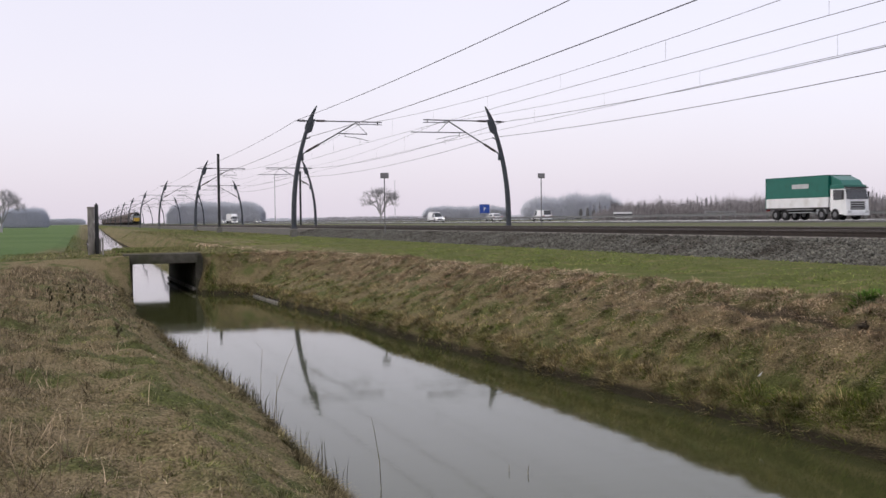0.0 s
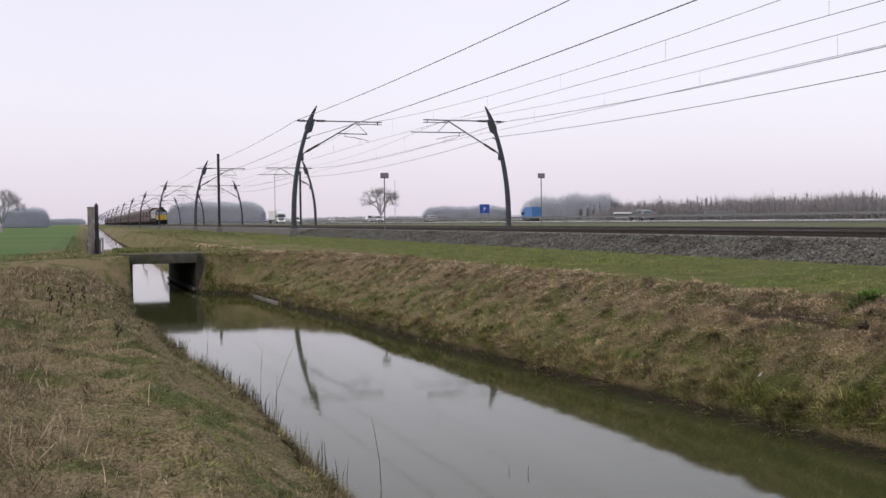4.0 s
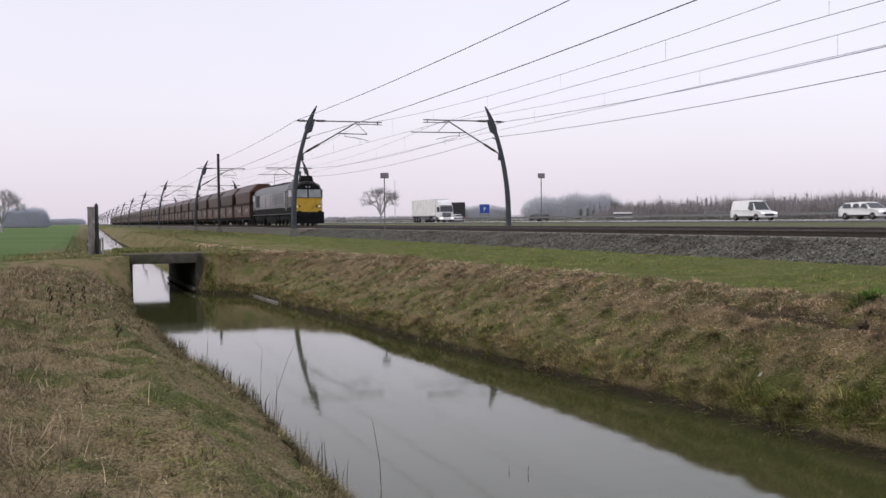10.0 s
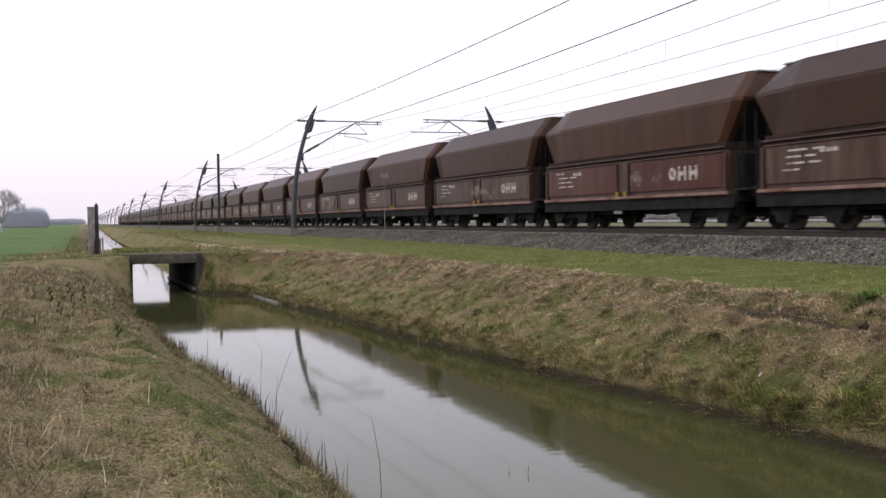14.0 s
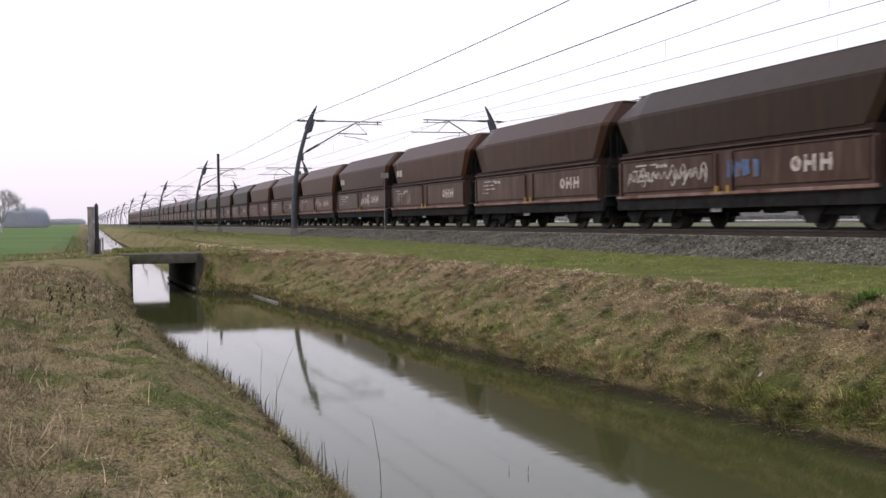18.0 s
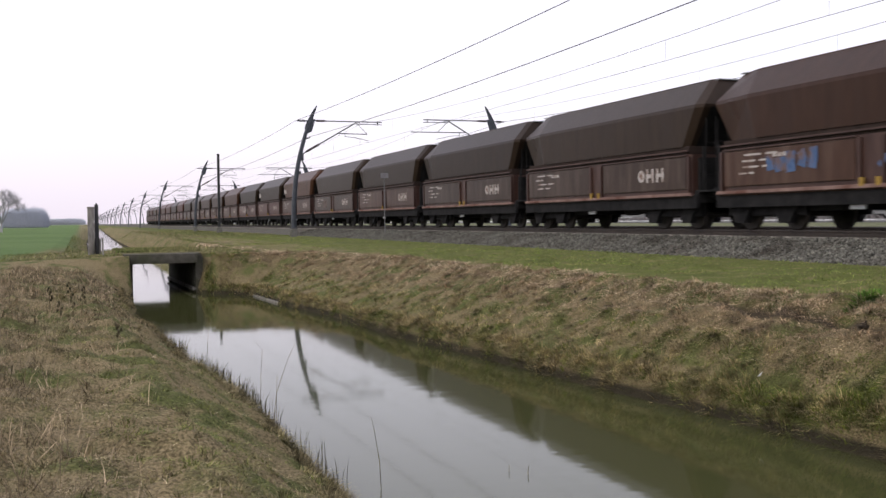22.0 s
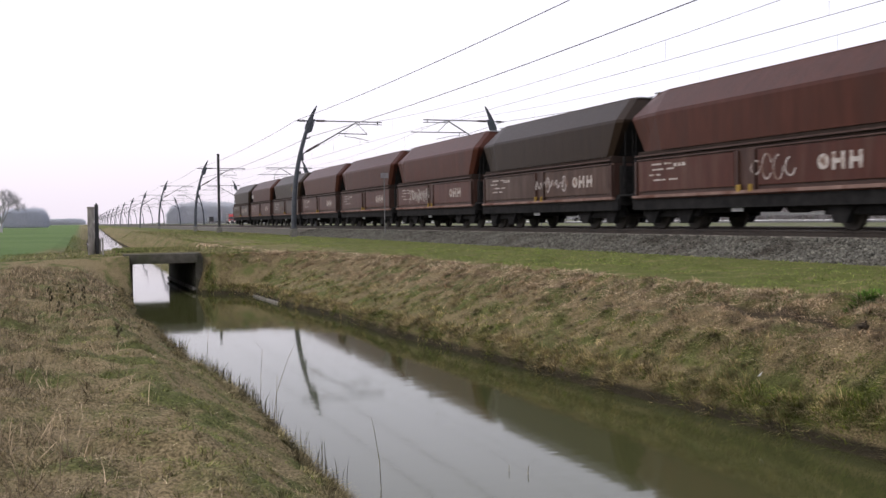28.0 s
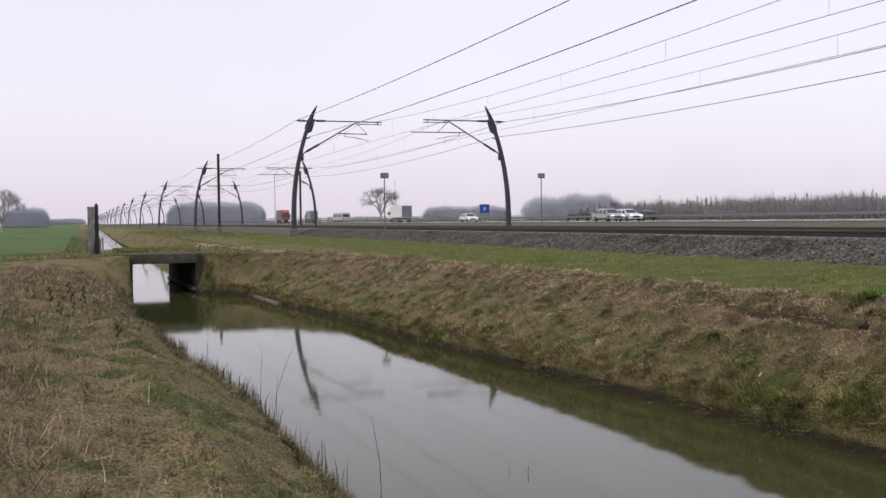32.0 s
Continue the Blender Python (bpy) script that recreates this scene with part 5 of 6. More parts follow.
def truck(name, label, cab_colour, length, body, lower=None, curtain=None, rear=None):
    """Lorry heading -Y: cab, box or curtain body, wheels."""
    t = thing(name, label, "truck", group="motorway traffic")
    p = PAINTS[cab_colour]
    a = -length / 2
    prof = [(a + 0.05, 0.5), (a, 1.2), (a + 0.06, 1.75), (a + 0.28, 2.75), (a + 0.5, 2.95), (a + 1.9, 3.0), (a + 1.95, 0.9), (a + 1.6, 0.5)]
    part("cab", Shape().loft([[(x, y, z) for y, z in prof] for x in (-1.2, 1.2)]), p, t)
    top_paint = PAINTS["green"] if lower else p
    part("roof_deflector", Shape().loft([[(x, a + 0.45, 2.94), (x, a + 0.9, 3.45), (x, a + 1.9, 3.85), (x, a + 1.9, 2.98)] for x in (-1.1, 1.1)]), top_paint, t)
    if lower:
        part("cab_roof", Shape().box((0, a + 1.15, 2.86), (2.44, 1.7, 0.34), 0.04), top_paint, t)
    part("windscreen", Shape().loft([[(-1.1, a + 0.05 + d, 1.8), (1.1, a + 0.05 + d, 1.8), (1.05, a + 0.23 + d, 2.62), (-1.05, a + 0.23 + d, 2.62)] for d in (-0.05, 0.03)]), M_GLASS, t)
    part("sun_visor", Shape().box((0, a + 0.1, 2.78), (2.3, 0.3, 0.12), 0.03), M_BLACKPL, t)
    part("grille", Shape().box((0, a - 0.0, 1.25), (1.5, 0.08, 0.7), 0.02), M_BLACKPL, t)
    for k in range(3):
        part("grille_bar", Shape().box((0, a - 0.05, 1.02 + 0.2 * k), (1.6, 0.04, 0.06), 0.01), M_PALE, t)
    part("bumper", Shape().box((0, a + 0.1, 0.62), (2.45, 0.4, 0.45), 0.06), p if cab_colour == "white" else M_BLACKPL, t, smooth=True)
    for sx in (-1, 1):
        part("side_window", Shape().box((sx * 1.205, a + 0.95, 2.18), (0.03, 1.25, 0.85), 0.01), M_GLASS, t)
        part("headlight", Shape().box((sx * 0.95, a - 0.1, 0.72), (0.4, 0.06, 0.18), 0.02), M_PALE if lower else M_LAMP, t)
        part("mirror", Shape().box((sx * 1.38, a + 0.25, 2.15), (0.22, 0.1, 0.6), 0.03), M_BLACKPL, t)
        part("chassis_rail", Shape().box((sx * 0.45, 0.6, 0.85), (0.1, length - 2.2, 0.24)), M_UNDER, t)
        part("side_guard", Shape().box((sx * 1.15, 0.8, 0.7), (0.04, length * 0.36, 0.1)).box((sx * 1.15, 0.8, 0.95), (0.04, length * 0.36, 0.1)), M_GALV, t)
        part("fuel_tank", Shape().box((sx * 1.0, a + 3.1, 0.75), (0.4, 1.2, 0.5), 0.08), M_GALV, t)
        ys = [a + 1.35, a + 4.0, length / 2 - 3.6, length / 2 - 2.3, length / 2 - 1.0] if length > 12 else [a + 1.35, a + 3.0, length / 2 - 2.6, length / 2 - 1.3]
        for yy in ys:
            wheel(t, sx * 1.08, yy, 0.5, 0.3)
        part("tail_light", Shape().box((sx * 1.0, length / 2 + 0.01, 0.95), (0.35, 0.06, 0.14)), M_TAIL, t)
    b0, b1 = a + 2.15, length / 2
    yc, ln = (b0 + b1) / 2, b1 - b0
    if lower:
        part("cargo_box", Shape().box((0, yc, 2.95), (2.5, ln, 1.9), 0.04), body, t)
        part("drop_side", Shape().box((0, yc, 1.55), (2.52, ln, 0.92), 0.03), lower, t, "pale lower drop side")
    else:
        part("cargo_box", Shape().box((0, yc, 2.5), (2.5, ln, 2.8), 0.05), body, t)
    part("roof_rail", Shape().box((0, yc, 3.92), (2.56, ln + 0.04, 0.07), 0.02), M_BLACKPL if curtain else body, t)
    if rear:
        for sx in (-1, 1):
            part("rear_door", Shape().box((sx * 0.62, b1 + 0.075, 2.5), (1.2, 0.04, 2.7), 0.01), rear, t, "grey rear door")
    part("lower_rail", Shape().box((0, yc, 1.08), (2.56, ln + 0.04, 0.12), 0.02), M_BLACKPL, t)
    part("rear_frame", Shape().box((0, b1 + 0.02, 2.5), (2.58, 0.08, 2.9), 0.02), M_BLACKPL if curtain else body, t)
    for sx in (-1, 1):
        if curtain:
            part("curtain_mark", Shape().box((sx * 1.262, yc - ln * 0.15, 3.2), (0.012, ln * 0.32, 0.42)), curtain, t)
            part("front_pillar", Shape().box((sx * 1.262, b0 + 0.5, 2.5), (0.012, 1.0, 2.75)), M_BLACKPL, t)
            part("rear_pillar", Shape().box((sx * 1.262, b1 - 0.4, 2.5), (0.012, 0.8, 2.75)), M_BLACKPL, t)
        for k in range(0 if lower else int(ln / 1.1)):
            part("box_seam", Shape().box((sx * 1.257, b0 + 0.6 + 1.1 * k, 2.5), (0.008, 0.015, 2.7)), M_PALE if not curtain else M_GALV, t)
    if lower:
        for sx in (-1, 1):
            part("plain_logo", Shape().box((sx * 1.262, yc - 0.6, 3.05), (0.012, 2.2, 0.4)), M_PALE, t)
    return t


def coach():
    """Single-deck coach heading -Y, with a dark window band."""
    t = thing("coach", "pale grey coach with dark side windows on the motorway", "coach", group="motorway traffic")
    p, n = PAINTS["silver"], 11.4
    a = -n / 2
    prof = [(a + 0.1, 0.4), (a, 1.1), (a + 0.35, 2.6), (a + 0.7, 2.85), (n / 2 - 0.25, 2.85), (n / 2, 2.6), (n / 2, 0.4)]
    part("body", Shape().loft([[(x, y * k, 0.4 + (z - 0.4) * k) for y, z in prof] for x, k in ((-1.22, 0.98), (-1.16, 1.0), (1.16, 1.0), (1.22, 0.98))]), p, t)
    part("roof_edge", Shape().box((0, 0.3, 2.86), (2.1, n - 1.6, 0.06), 0.02), M_BOXWHITE, t)
    part("windscreen", Shape().loft([[(-1.1, a + 0.02 + d, 1.25), (1.1, a + 0.02 + d, 1.25), (1.05, a + 0.3 + d, 2.4), (-1.05, a + 0.3 + d, 2.4)] for d in (-0.05, 0.03)]), M_GLASS, t)
    part("rear_window", Shape().box((0, n / 2 + 0.005, 2.05), (1.9, 0.04, 0.75), 0.01), M_GLASS, t)
    for sx in (-1, 1):
        for k in range(6):
            part("side_window", Shape().box((sx * 1.222, a + 1.5 + 1.65 * k, 1.98), (0.03, 1.52, 0.8), 0.01), M_GLASS, t)
        part("skirt", Shape().box((sx * 1.21, 0, 0.46), (0.05, n - 0.8, 0.22), 0.01), M_BLACKPL, t)
        part("tail_light", Shape().box((sx * 1.0, n / 2 + 0.01, 0.95), (0.2, 0.05, 0.4)), M_TAIL, t)
        for yy in (a + 2.2, n / 2 - 3.0):
            wheel(t, sx * 1.08, yy, 0.48, 0.3)
    return t


# place: lane x, Y at 0 s, speed along Y (negative: towards the camera)
TRAFFIC = [
    (truck("flatbed_truck", "dark green tarpaulin truck with a pale lower side and white cab", "white", 10.4, PAINTS["green"], M_BOXWHITE), 58.0, 67.2, -25.1),
    (car("white", "van"), 61.5, 171.2, -29.3),
    (car("silver", "estate"), 61.5, 365.9, -39.1),
    (car("white", "estate"), 61.5, 456.1, -39.1),
    (car("white", "van"), 58.0, 416.3, -34.1),
    (truck("box_truck", "white box truck driving on the motorway", "white", 14.6, M_BOXWHITE), 58.0, 406.4, -24.3),
    (car("white", "van"), 72.5, 149.5, 26.5),
    (car("white", "hatch"), 69.0, 161.9, 30.2),
    (car("silver", "hatch"), 69.0, 66.1, 32.4),
    (truck("delivery_van", "blue delivery box van driving on the motorway", "blue", 7.0, PAINTS["blue"]), 72.5, 32.1, 30.4),
    (car("grey", "hatch"), 69.0, 7.0, 26.4),
    (truck("semi_trailer", "grey curtain-sided articulated truck with dark ends", "grey", 16.4, M_TARP, None, PAINTS["blue"]), 72.5, -29.0, 22.5),
    (car("white", "estate"), 69.0, -145.7, 32.7),
    (car("dark", "hatch"), 69.0, -173.7, 31.7),
    (car("dark", "hatch"), 69.0, -241.0, 28.0),
    (car("white", "two_tone"), 72.5, -288.2, 31.6),
    (truck("tanker_truck", "red-cabbed truck with a dark load on the motorway", "red", 9.0, PAINTS["dark"]), 58.0, 1197.8, -28.1),
    (truck("tipper_truck", "dark tipper truck driving on the motorway", "dark", 8.5, PAINTS["grey"]), 72.5, -490.9, 25.5),
    (coach(), 72.5, -528.2, 25.4),
    (car("white", "hatch"), 69.0, -763.1, 33.0),
    (car("white", "hatch"), 61.5, 1316.5, -36.3),
    (truck("box_truck", "white box truck with a grey rear on the motorway", "white", 11.0, M_BOXWHITE, None, None, PAINTS["grey"]), 72.5, -543.5, 24.1),
    (car("white", "hatch"), 61.5, 1076.2, -30.4),
    (car("silver", "estate"), 58.0, 1061.9, -30.0),
    (car("dark", "estate"), 69.0, -849.0, 30.6),
    (car("dark", "hatch"), 69.0, -895.8, 31.5),
]
for ob, lane, y0, v in TRAFFIC:
    if ob.name.startswith("delivery_van"):
        ob.scale = (0.62, 0.62, 0.62)
    if ob.name.startswith("flatbed_truck"):
        ob.scale = (0.93, 0.93, 0.93)


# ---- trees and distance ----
# M_TWIG and M_LIMB are lightened to stand in for distance haze.
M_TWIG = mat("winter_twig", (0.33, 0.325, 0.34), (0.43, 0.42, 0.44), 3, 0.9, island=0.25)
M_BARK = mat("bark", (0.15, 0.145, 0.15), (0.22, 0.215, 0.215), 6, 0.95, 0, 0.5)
M_LIMB = mat("haze_grey_bark", (0.27, 0.265, 0.275), (0.36, 0.35, 0.36), 6, 0.95, 0, 0.5)
M_PINE = mat("dark_evergreen", (0.10, 0.10, 0.10), (0.16, 0.16, 0.16), 2, 0.95, island=0.3)
M_HEDGE = mat("brown_thicket", (0.17, 0.158, 0.164), (0.27, 0.255, 0.262), 2, 0.95, island=0.3)
M_SAPLING = mat("sapling_twig", (0.11, 0.105, 0.115), (0.18, 0.172, 0.18), 2, 0.95, island=0.3)
# Distant woods: haze is put into these pale blue-grey base colours.
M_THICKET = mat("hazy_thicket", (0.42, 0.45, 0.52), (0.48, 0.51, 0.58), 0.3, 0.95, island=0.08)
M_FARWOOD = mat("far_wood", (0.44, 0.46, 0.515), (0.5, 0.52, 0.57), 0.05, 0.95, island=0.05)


def spikes(pts, heading, length, width, rng, name, material):
    """Thin tapering twigs: a three-sided sliver at each point along its heading."""
    n = len(pts)
    d = heading / np.linalg.norm(heading, axis=1)[:, None]
    a = np.cross(d, np.array([0.3, 0.8, 0.52]))
    a /= np.linalg.norm(a, axis=1)[:, None]
    b = np.cross(d, a)
    w = width[:, None]
    v = np.stack([pts + a * w, pts - a * 0.5 * w + b * 0.87 * w, pts - a * 0.5 * w - b * 0.87 * w, pts + d * length[:, None]], 1)
    f = np.array([(0, 1, 3), (1, 2, 3), (2, 0, 3)])[None] + 4 * np.arange(n)[:, None, None]
    return raw_mesh(name, v.reshape(-1, 3), f.reshape(-1, 3), material)


def bare_tree(x, y, z, h, width, seed, label, fork=0.16, trunk=0.3):
    """A leafless tree: limbs that spread from a low fork to a rounded dome, with fine twigs and gaps."""
    rng = random.Random(seed)
    t = thing("bare_tree", label, "tree", (x, y, z), group="bare winter trees")
    limbs = Shape()
    r0 = trunk * h / 12
    f = Vector((0.1, 0, h * fork))
    limbs.tube([(0, 0, -0.2), (0.02, 0, h * fork * 0.5), tuple(f)], [r0 * 1.3, r0, r0 * 0.9], 7)
    mid = h * (fork + 1) / 2 + h * 0.04
    hz = h - mid
    tips = []

    def dome(az, el, k):
        """Point of the dome: az round it, el from the flat rim up, k from the middle out."""
        return Vector((math.cos(az) * math.cos(el) * width / 2 * k, math.sin(az) * math.cos(el) * width / 2 * k, mid - hz * 0.25 + (h - mid + hz * 0.25) * math.sin(el) * k))

    def arc(p, q, ra, rb, sag):
        m = p.lerp(q, 0.5) + Vector((rng.uniform(-1, 1), rng.uniform(-1, 1), sag)) * (q - p).length * 0.09
        limbs.tube([p, m, q], [ra, (ra + rb) / 2, rb], 5, caps=False)
        return m

    for i in range(9):
        az, el = i * 2.4 + rng.uniform(-0.4, 0.4), rng.uniform(0.15, 1.35)
        a = dome(az, el, rng.uniform(0.42, 0.58))
        m1 = arc(f, a, r0 * 0.55, r0 * 0.3, 0.8)
        for j in range(6):
            b = dome(az + rng.uniform(-0.6, 0.6), max(-0.1, min(1.5, el + rng.uniform(-0.5, 0.5))), rng.uniform(0.7, 0.9))
            m2 = arc(a if j else m1, b, r0 * 0.28, r0 * 0.13, 0.5)
            for k in range(6):
                c = b + Vector((rng.uniform(-1, 1), rng.uniform(-1, 1), rng.uniform(-0.5, 0.9))) * h * 0.12
                s = ((c.x / (width / 2)) ** 2 + (c.y / (width / 2)) ** 2 + (max(0, c.z - mid + hz * 0.25) / (h - mid + hz * 0.25)) ** 2) ** 0.5
                if s > 1.0:
                    c = Vector((c.x / s, c.y / s, c.z if c.z < mid else mid + (c.z - mid) / s))
                arc(b if k else m2, c, r0 * 0.11, r0 * 0.05, 0.2)
                tips.append((c, (c - f).normalized()))
                tips.append((b.lerp(c, 0.5), (c - b).normalized()))
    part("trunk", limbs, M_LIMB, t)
    r2 = np.random.default_rng(seed)
    base = np.array([tuple(q) for q, _ in tips])
    hd = np.array([tuple(d) for _, d in tips])
    k = 12
    pts = np.repeat(base, k, 0)
    hh = np.repeat(hd, k, 0) + r2.normal(0, 0.55, (len(base) * k, 3))
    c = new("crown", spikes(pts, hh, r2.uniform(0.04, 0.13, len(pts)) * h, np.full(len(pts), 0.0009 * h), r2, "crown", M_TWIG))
    c.parent = t
    return t


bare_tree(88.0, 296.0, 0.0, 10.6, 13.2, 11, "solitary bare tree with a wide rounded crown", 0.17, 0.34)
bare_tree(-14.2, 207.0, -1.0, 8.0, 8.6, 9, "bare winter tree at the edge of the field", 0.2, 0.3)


def slim_tree(x, y, z, h, w, seed):
    """A dark slim columnar tree: a stem and steep dense branches."""
    rng = np.random.default_rng(seed)
    t = thing("columnar_tree", "dark slim columnar tree beyond the motorway", "tree", (x, y, z), group="columnar trees")
    part("trunk", Shape().tube([(0, 0, -0.2), (0, 0, h * 0.9)], [0.1, 0.02], 6), M_BARK, t)
    n = 700
    k = rng.uniform(0.05, 0.85, n)
    a, d = rng.uniform(0, 6.28, n), np.sqrt(rng.random(n)) * w / 2 * np.sin(np.clip(k * 3.4, 0, 3.0))
    pts = np.stack([np.cos(a) * d, np.sin(a) * d, k * h], -1)
    hd = np.stack([np.cos(a) * 0.25, np.sin(a) * 0.25, np.ones(n)], -1) + rng.normal(0, 0.1, (n, 3))
    c = new("crown", spikes(pts, hd, np.full(n, 0.14 * h), np.full(n, 0.05), rng, "crown", M_PINE))
    c.parent = t


for i, (tx, th, tw) in enumerate(((160.2, 4.0, 1.1), (162.8, 4.3, 1.0), (165.2, 3.8, 1.2), (173.6, 6.0, 4.2), (180.0, 4.4, 2.4))):
    slim_tree(tx, 300.0, 0.0, th, tw, 50 + i)


def thicket(name, label, cx, cy, ax, ay, length, depth, h, n, seed, material=M_FARWOOD, w=0.35, category="woodland", base=-0.3, uneven=0.025):
    """A far wood or hedge: upright sprays of twigs over a long footprint, uneven in height."""
    rng = np.random.default_rng(seed)
    s, e = rng.uniform(-0.5, 0.5, n), rng.uniform(-0.5, 0.5, n)
    u = np.array([ax, ay]) / math.hypot(ax, ay)
    px = cx + u[0] * s * length - u[1] * e * depth
    py = cy + u[1] * s * length + u[0] * e * depth
    crown = 0.92 + uneven * np.sin(s * length * 0.16 + seed) + uneven * np.sin(s * length * 0.43 + 2 * seed) + rng.normal(0, 0.035, n)
    crown *= 0.45 + 0.55 * np.clip(1 - (2 * np.abs(s)) ** 9, 0, 1) ** 0.7
    lo = rng.uniform(0, 0.72, n)
    pts = np.stack([px, py, base + lo * h * crown], -1)
    hd = np.stack([rng.normal(0, 0.4, n), rng.normal(0, 0.4, n), np.ones(n)], -1)
    me = spikes(pts, hd, h * crown * rng.uniform(0.18, 0.32, n), np.full(n, w), rng, name, material)
    o = new(name, me)
    return tagged(o, label, category, kind="stuff")


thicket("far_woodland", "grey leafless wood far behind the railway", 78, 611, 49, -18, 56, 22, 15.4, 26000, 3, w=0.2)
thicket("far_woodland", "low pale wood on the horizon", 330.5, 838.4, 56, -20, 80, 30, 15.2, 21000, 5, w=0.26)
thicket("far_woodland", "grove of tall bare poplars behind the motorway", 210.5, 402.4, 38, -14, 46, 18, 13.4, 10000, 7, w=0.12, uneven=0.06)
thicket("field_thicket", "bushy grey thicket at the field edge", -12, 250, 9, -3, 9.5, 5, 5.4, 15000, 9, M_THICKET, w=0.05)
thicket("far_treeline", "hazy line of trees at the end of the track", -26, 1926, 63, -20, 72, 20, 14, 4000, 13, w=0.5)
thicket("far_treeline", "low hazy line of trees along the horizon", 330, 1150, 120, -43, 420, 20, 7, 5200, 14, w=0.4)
thicket("hedge_row", "thin row of shrubs beyond the motorway", 128, 432, 62, -22, 68, 3, 3.6, 2000, 15, M_HEDGE, 0.1)
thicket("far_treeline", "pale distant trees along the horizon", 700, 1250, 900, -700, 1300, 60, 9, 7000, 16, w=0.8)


def nursery_row():
    """Dense band of young leafless trees along the far motorway verge."""
    rng = np.random.default_rng(77)
    n = 62000
    y = rng.uniform(40, 158, n)
    x = 89 + rng.uniform(-2.5, 3.5, n)
    hgt = 2.8 + 0.9 * vnoise(y * 0.45, x * 0.3, 2) + 0.5 * vnoise(y * 1.3, x * 0.6, 5) + rng.normal(0, 0.35, n)
    hgt *= np.clip((164 - y) / 12, 0.35, 1) * np.interp(y, [40, 75, 110], [0.8, 0.86, 1.0])
    lo = rng.uniform(0, 0.62, n)
    pts = np.stack([x, y, -0.15 + lo * hgt], -1)
    hd = np.stack([rng.normal(0, 0.16, n), rng.normal(0, 0.16, n), np.ones(n)], -1)
    me = spikes(pts, hd, hgt * rng.uniform(0.3, 0.5, n), np.full(n, 0.034), rng, "young_trees", M_HEDGE)
    tagged(new("young_trees", me), "dense band of young leafless trees along the motorway", "young trees", kind="stuff")
    m = 150
    for k in range(m):
        yy = 42 + 118 * k / m + random.uniform(-0.4, 0.4)
        t = thing("sapling", "slim upright leafless sapling in the roadside belt", "tree", (88.5 + random.uniform(-2, 3), yy, -0.1), group="roadside saplings")
        h = random.uniform(2.5, 3.6) * (1.12 if random.random() < 0.12 else 1.0) * (0.8 + 0.2 * min(1.0, (yy - 42) / 65))
        part("trunk", Shape().tube([(0, 0, -0.1), (0.03, 0.02, h * 0.5), (0, 0, h)], [0.05, 0.035, 0.01], 5), M_BARK, t)
        q = 44
        pz = rng.uniform(0.25, 0.92, q) * h
        pp = np.stack([np.zeros(q), np.zeros(q), pz], -1)
        dd = np.stack([rng.normal(0, 0.45, q), rng.normal(0, 0.45, q), np.ones(q)], -1)
        c = new("crown", spikes(pp, dd, h * rng.uniform(0.14, 0.26, q), np.full(q, 0.022), rng, "crown", M_SAPLING))
        c.parent = t


random.seed(5)
nursery_row()


# ---- grasses ----
def grass_material(name, lo, hi, green, gmin, gmax, gscale=0.7, tint=0.5, mottle=(0.44, 1.4)):
    """Blades tinted one by one, with patches of another colour across the ground."""
    m = bpy.data.materials.new(name)
    m.use_nodes = True
    nt = m.node_tree
    p = nt.nodes["Principled BSDF"]
    p.inputs["Roughness"].default_value = 0.8
    p.inputs["Specular IOR Level"].default_value = 0.15
    geo = nt.nodes.new("ShaderNodeNewGeometry")
    mix = nt.nodes.new("ShaderNodeMix")
    mix.data_type = "RGBA"
    mix.inputs[6].default_value, mix.inputs[7].default_value = (*lo, 1), (*hi, 1)
    nt.links.new(geo.outputs["Random Per Island"], mix.inputs[0])
    n = nt.nodes.new("ShaderNodeTexNoise")
    n.inputs["Scale"].default_value, n.inputs["Detail"].default_value = gscale, 4
    nt.links.new(geo.outputs["Position"], n.inputs["Vector"])
    r = nt.nodes.new("ShaderNodeMapRange")
    r.inputs[1].default_value, r.inputs[2].default_value = gmin, gmax
    nt.links.new(n.outputs["Fac"], r.inputs[0])
    m2 = nt.nodes.new("ShaderNodeMix")
    m2.data_type = "RGBA"
    nt.links.new(r.outputs[0], m2.inputs[0])
    nt.links.new(mix.outputs[2], m2.inputs[6])
    m2.inputs[7].default_value = (*green, 1)
    hs = nt.nodes.new("ShaderNodeHueSaturation")
    r2 = nt.nodes.new("ShaderNodeMapRange")
    r2.inputs[3].default_value, r2.inputs[4].default_value = 1 - tint, 1 + tint
    w = nt.nodes.new("ShaderNodeTexWhiteNoise")
    w.noise_dimensions = "1D"
    nt.links.new(geo.outputs["Random Per Island"], w.inputs["W"])
    nt.links.new(w.outputs["Value"], r2.inputs[0])
    nt.links.new(r2.outputs[0], hs.inputs["Value"])
    nt.links.new(m2.outputs[2], hs.inputs["Color"])
    n3 = nt.nodes.new("ShaderNodeTexNoise")
    n3.inputs["Scale"].default_value, n3.inputs["Detail"].default_value = 4.5, 2
    nt.links.new(geo.outputs["Position"], n3.inputs["Vector"])
    r3 = nt.nodes.new("ShaderNodeMapRange")
    r3.inputs[1].default_value, r3.inputs[2].default_value, r3.inputs[3].default_value, r3.inputs[4].default_value = 0.38, 0.62, *mottle
    nt.links.new(n3.outputs["Fac"], r3.inputs[0])
    h2 = nt.nodes.new("ShaderNodeHueSaturation")
    nt.links.new(r3.outputs[0], h2.inputs["Value"])
    nt.links.new(hs.outputs[0], h2.inputs["Color"])
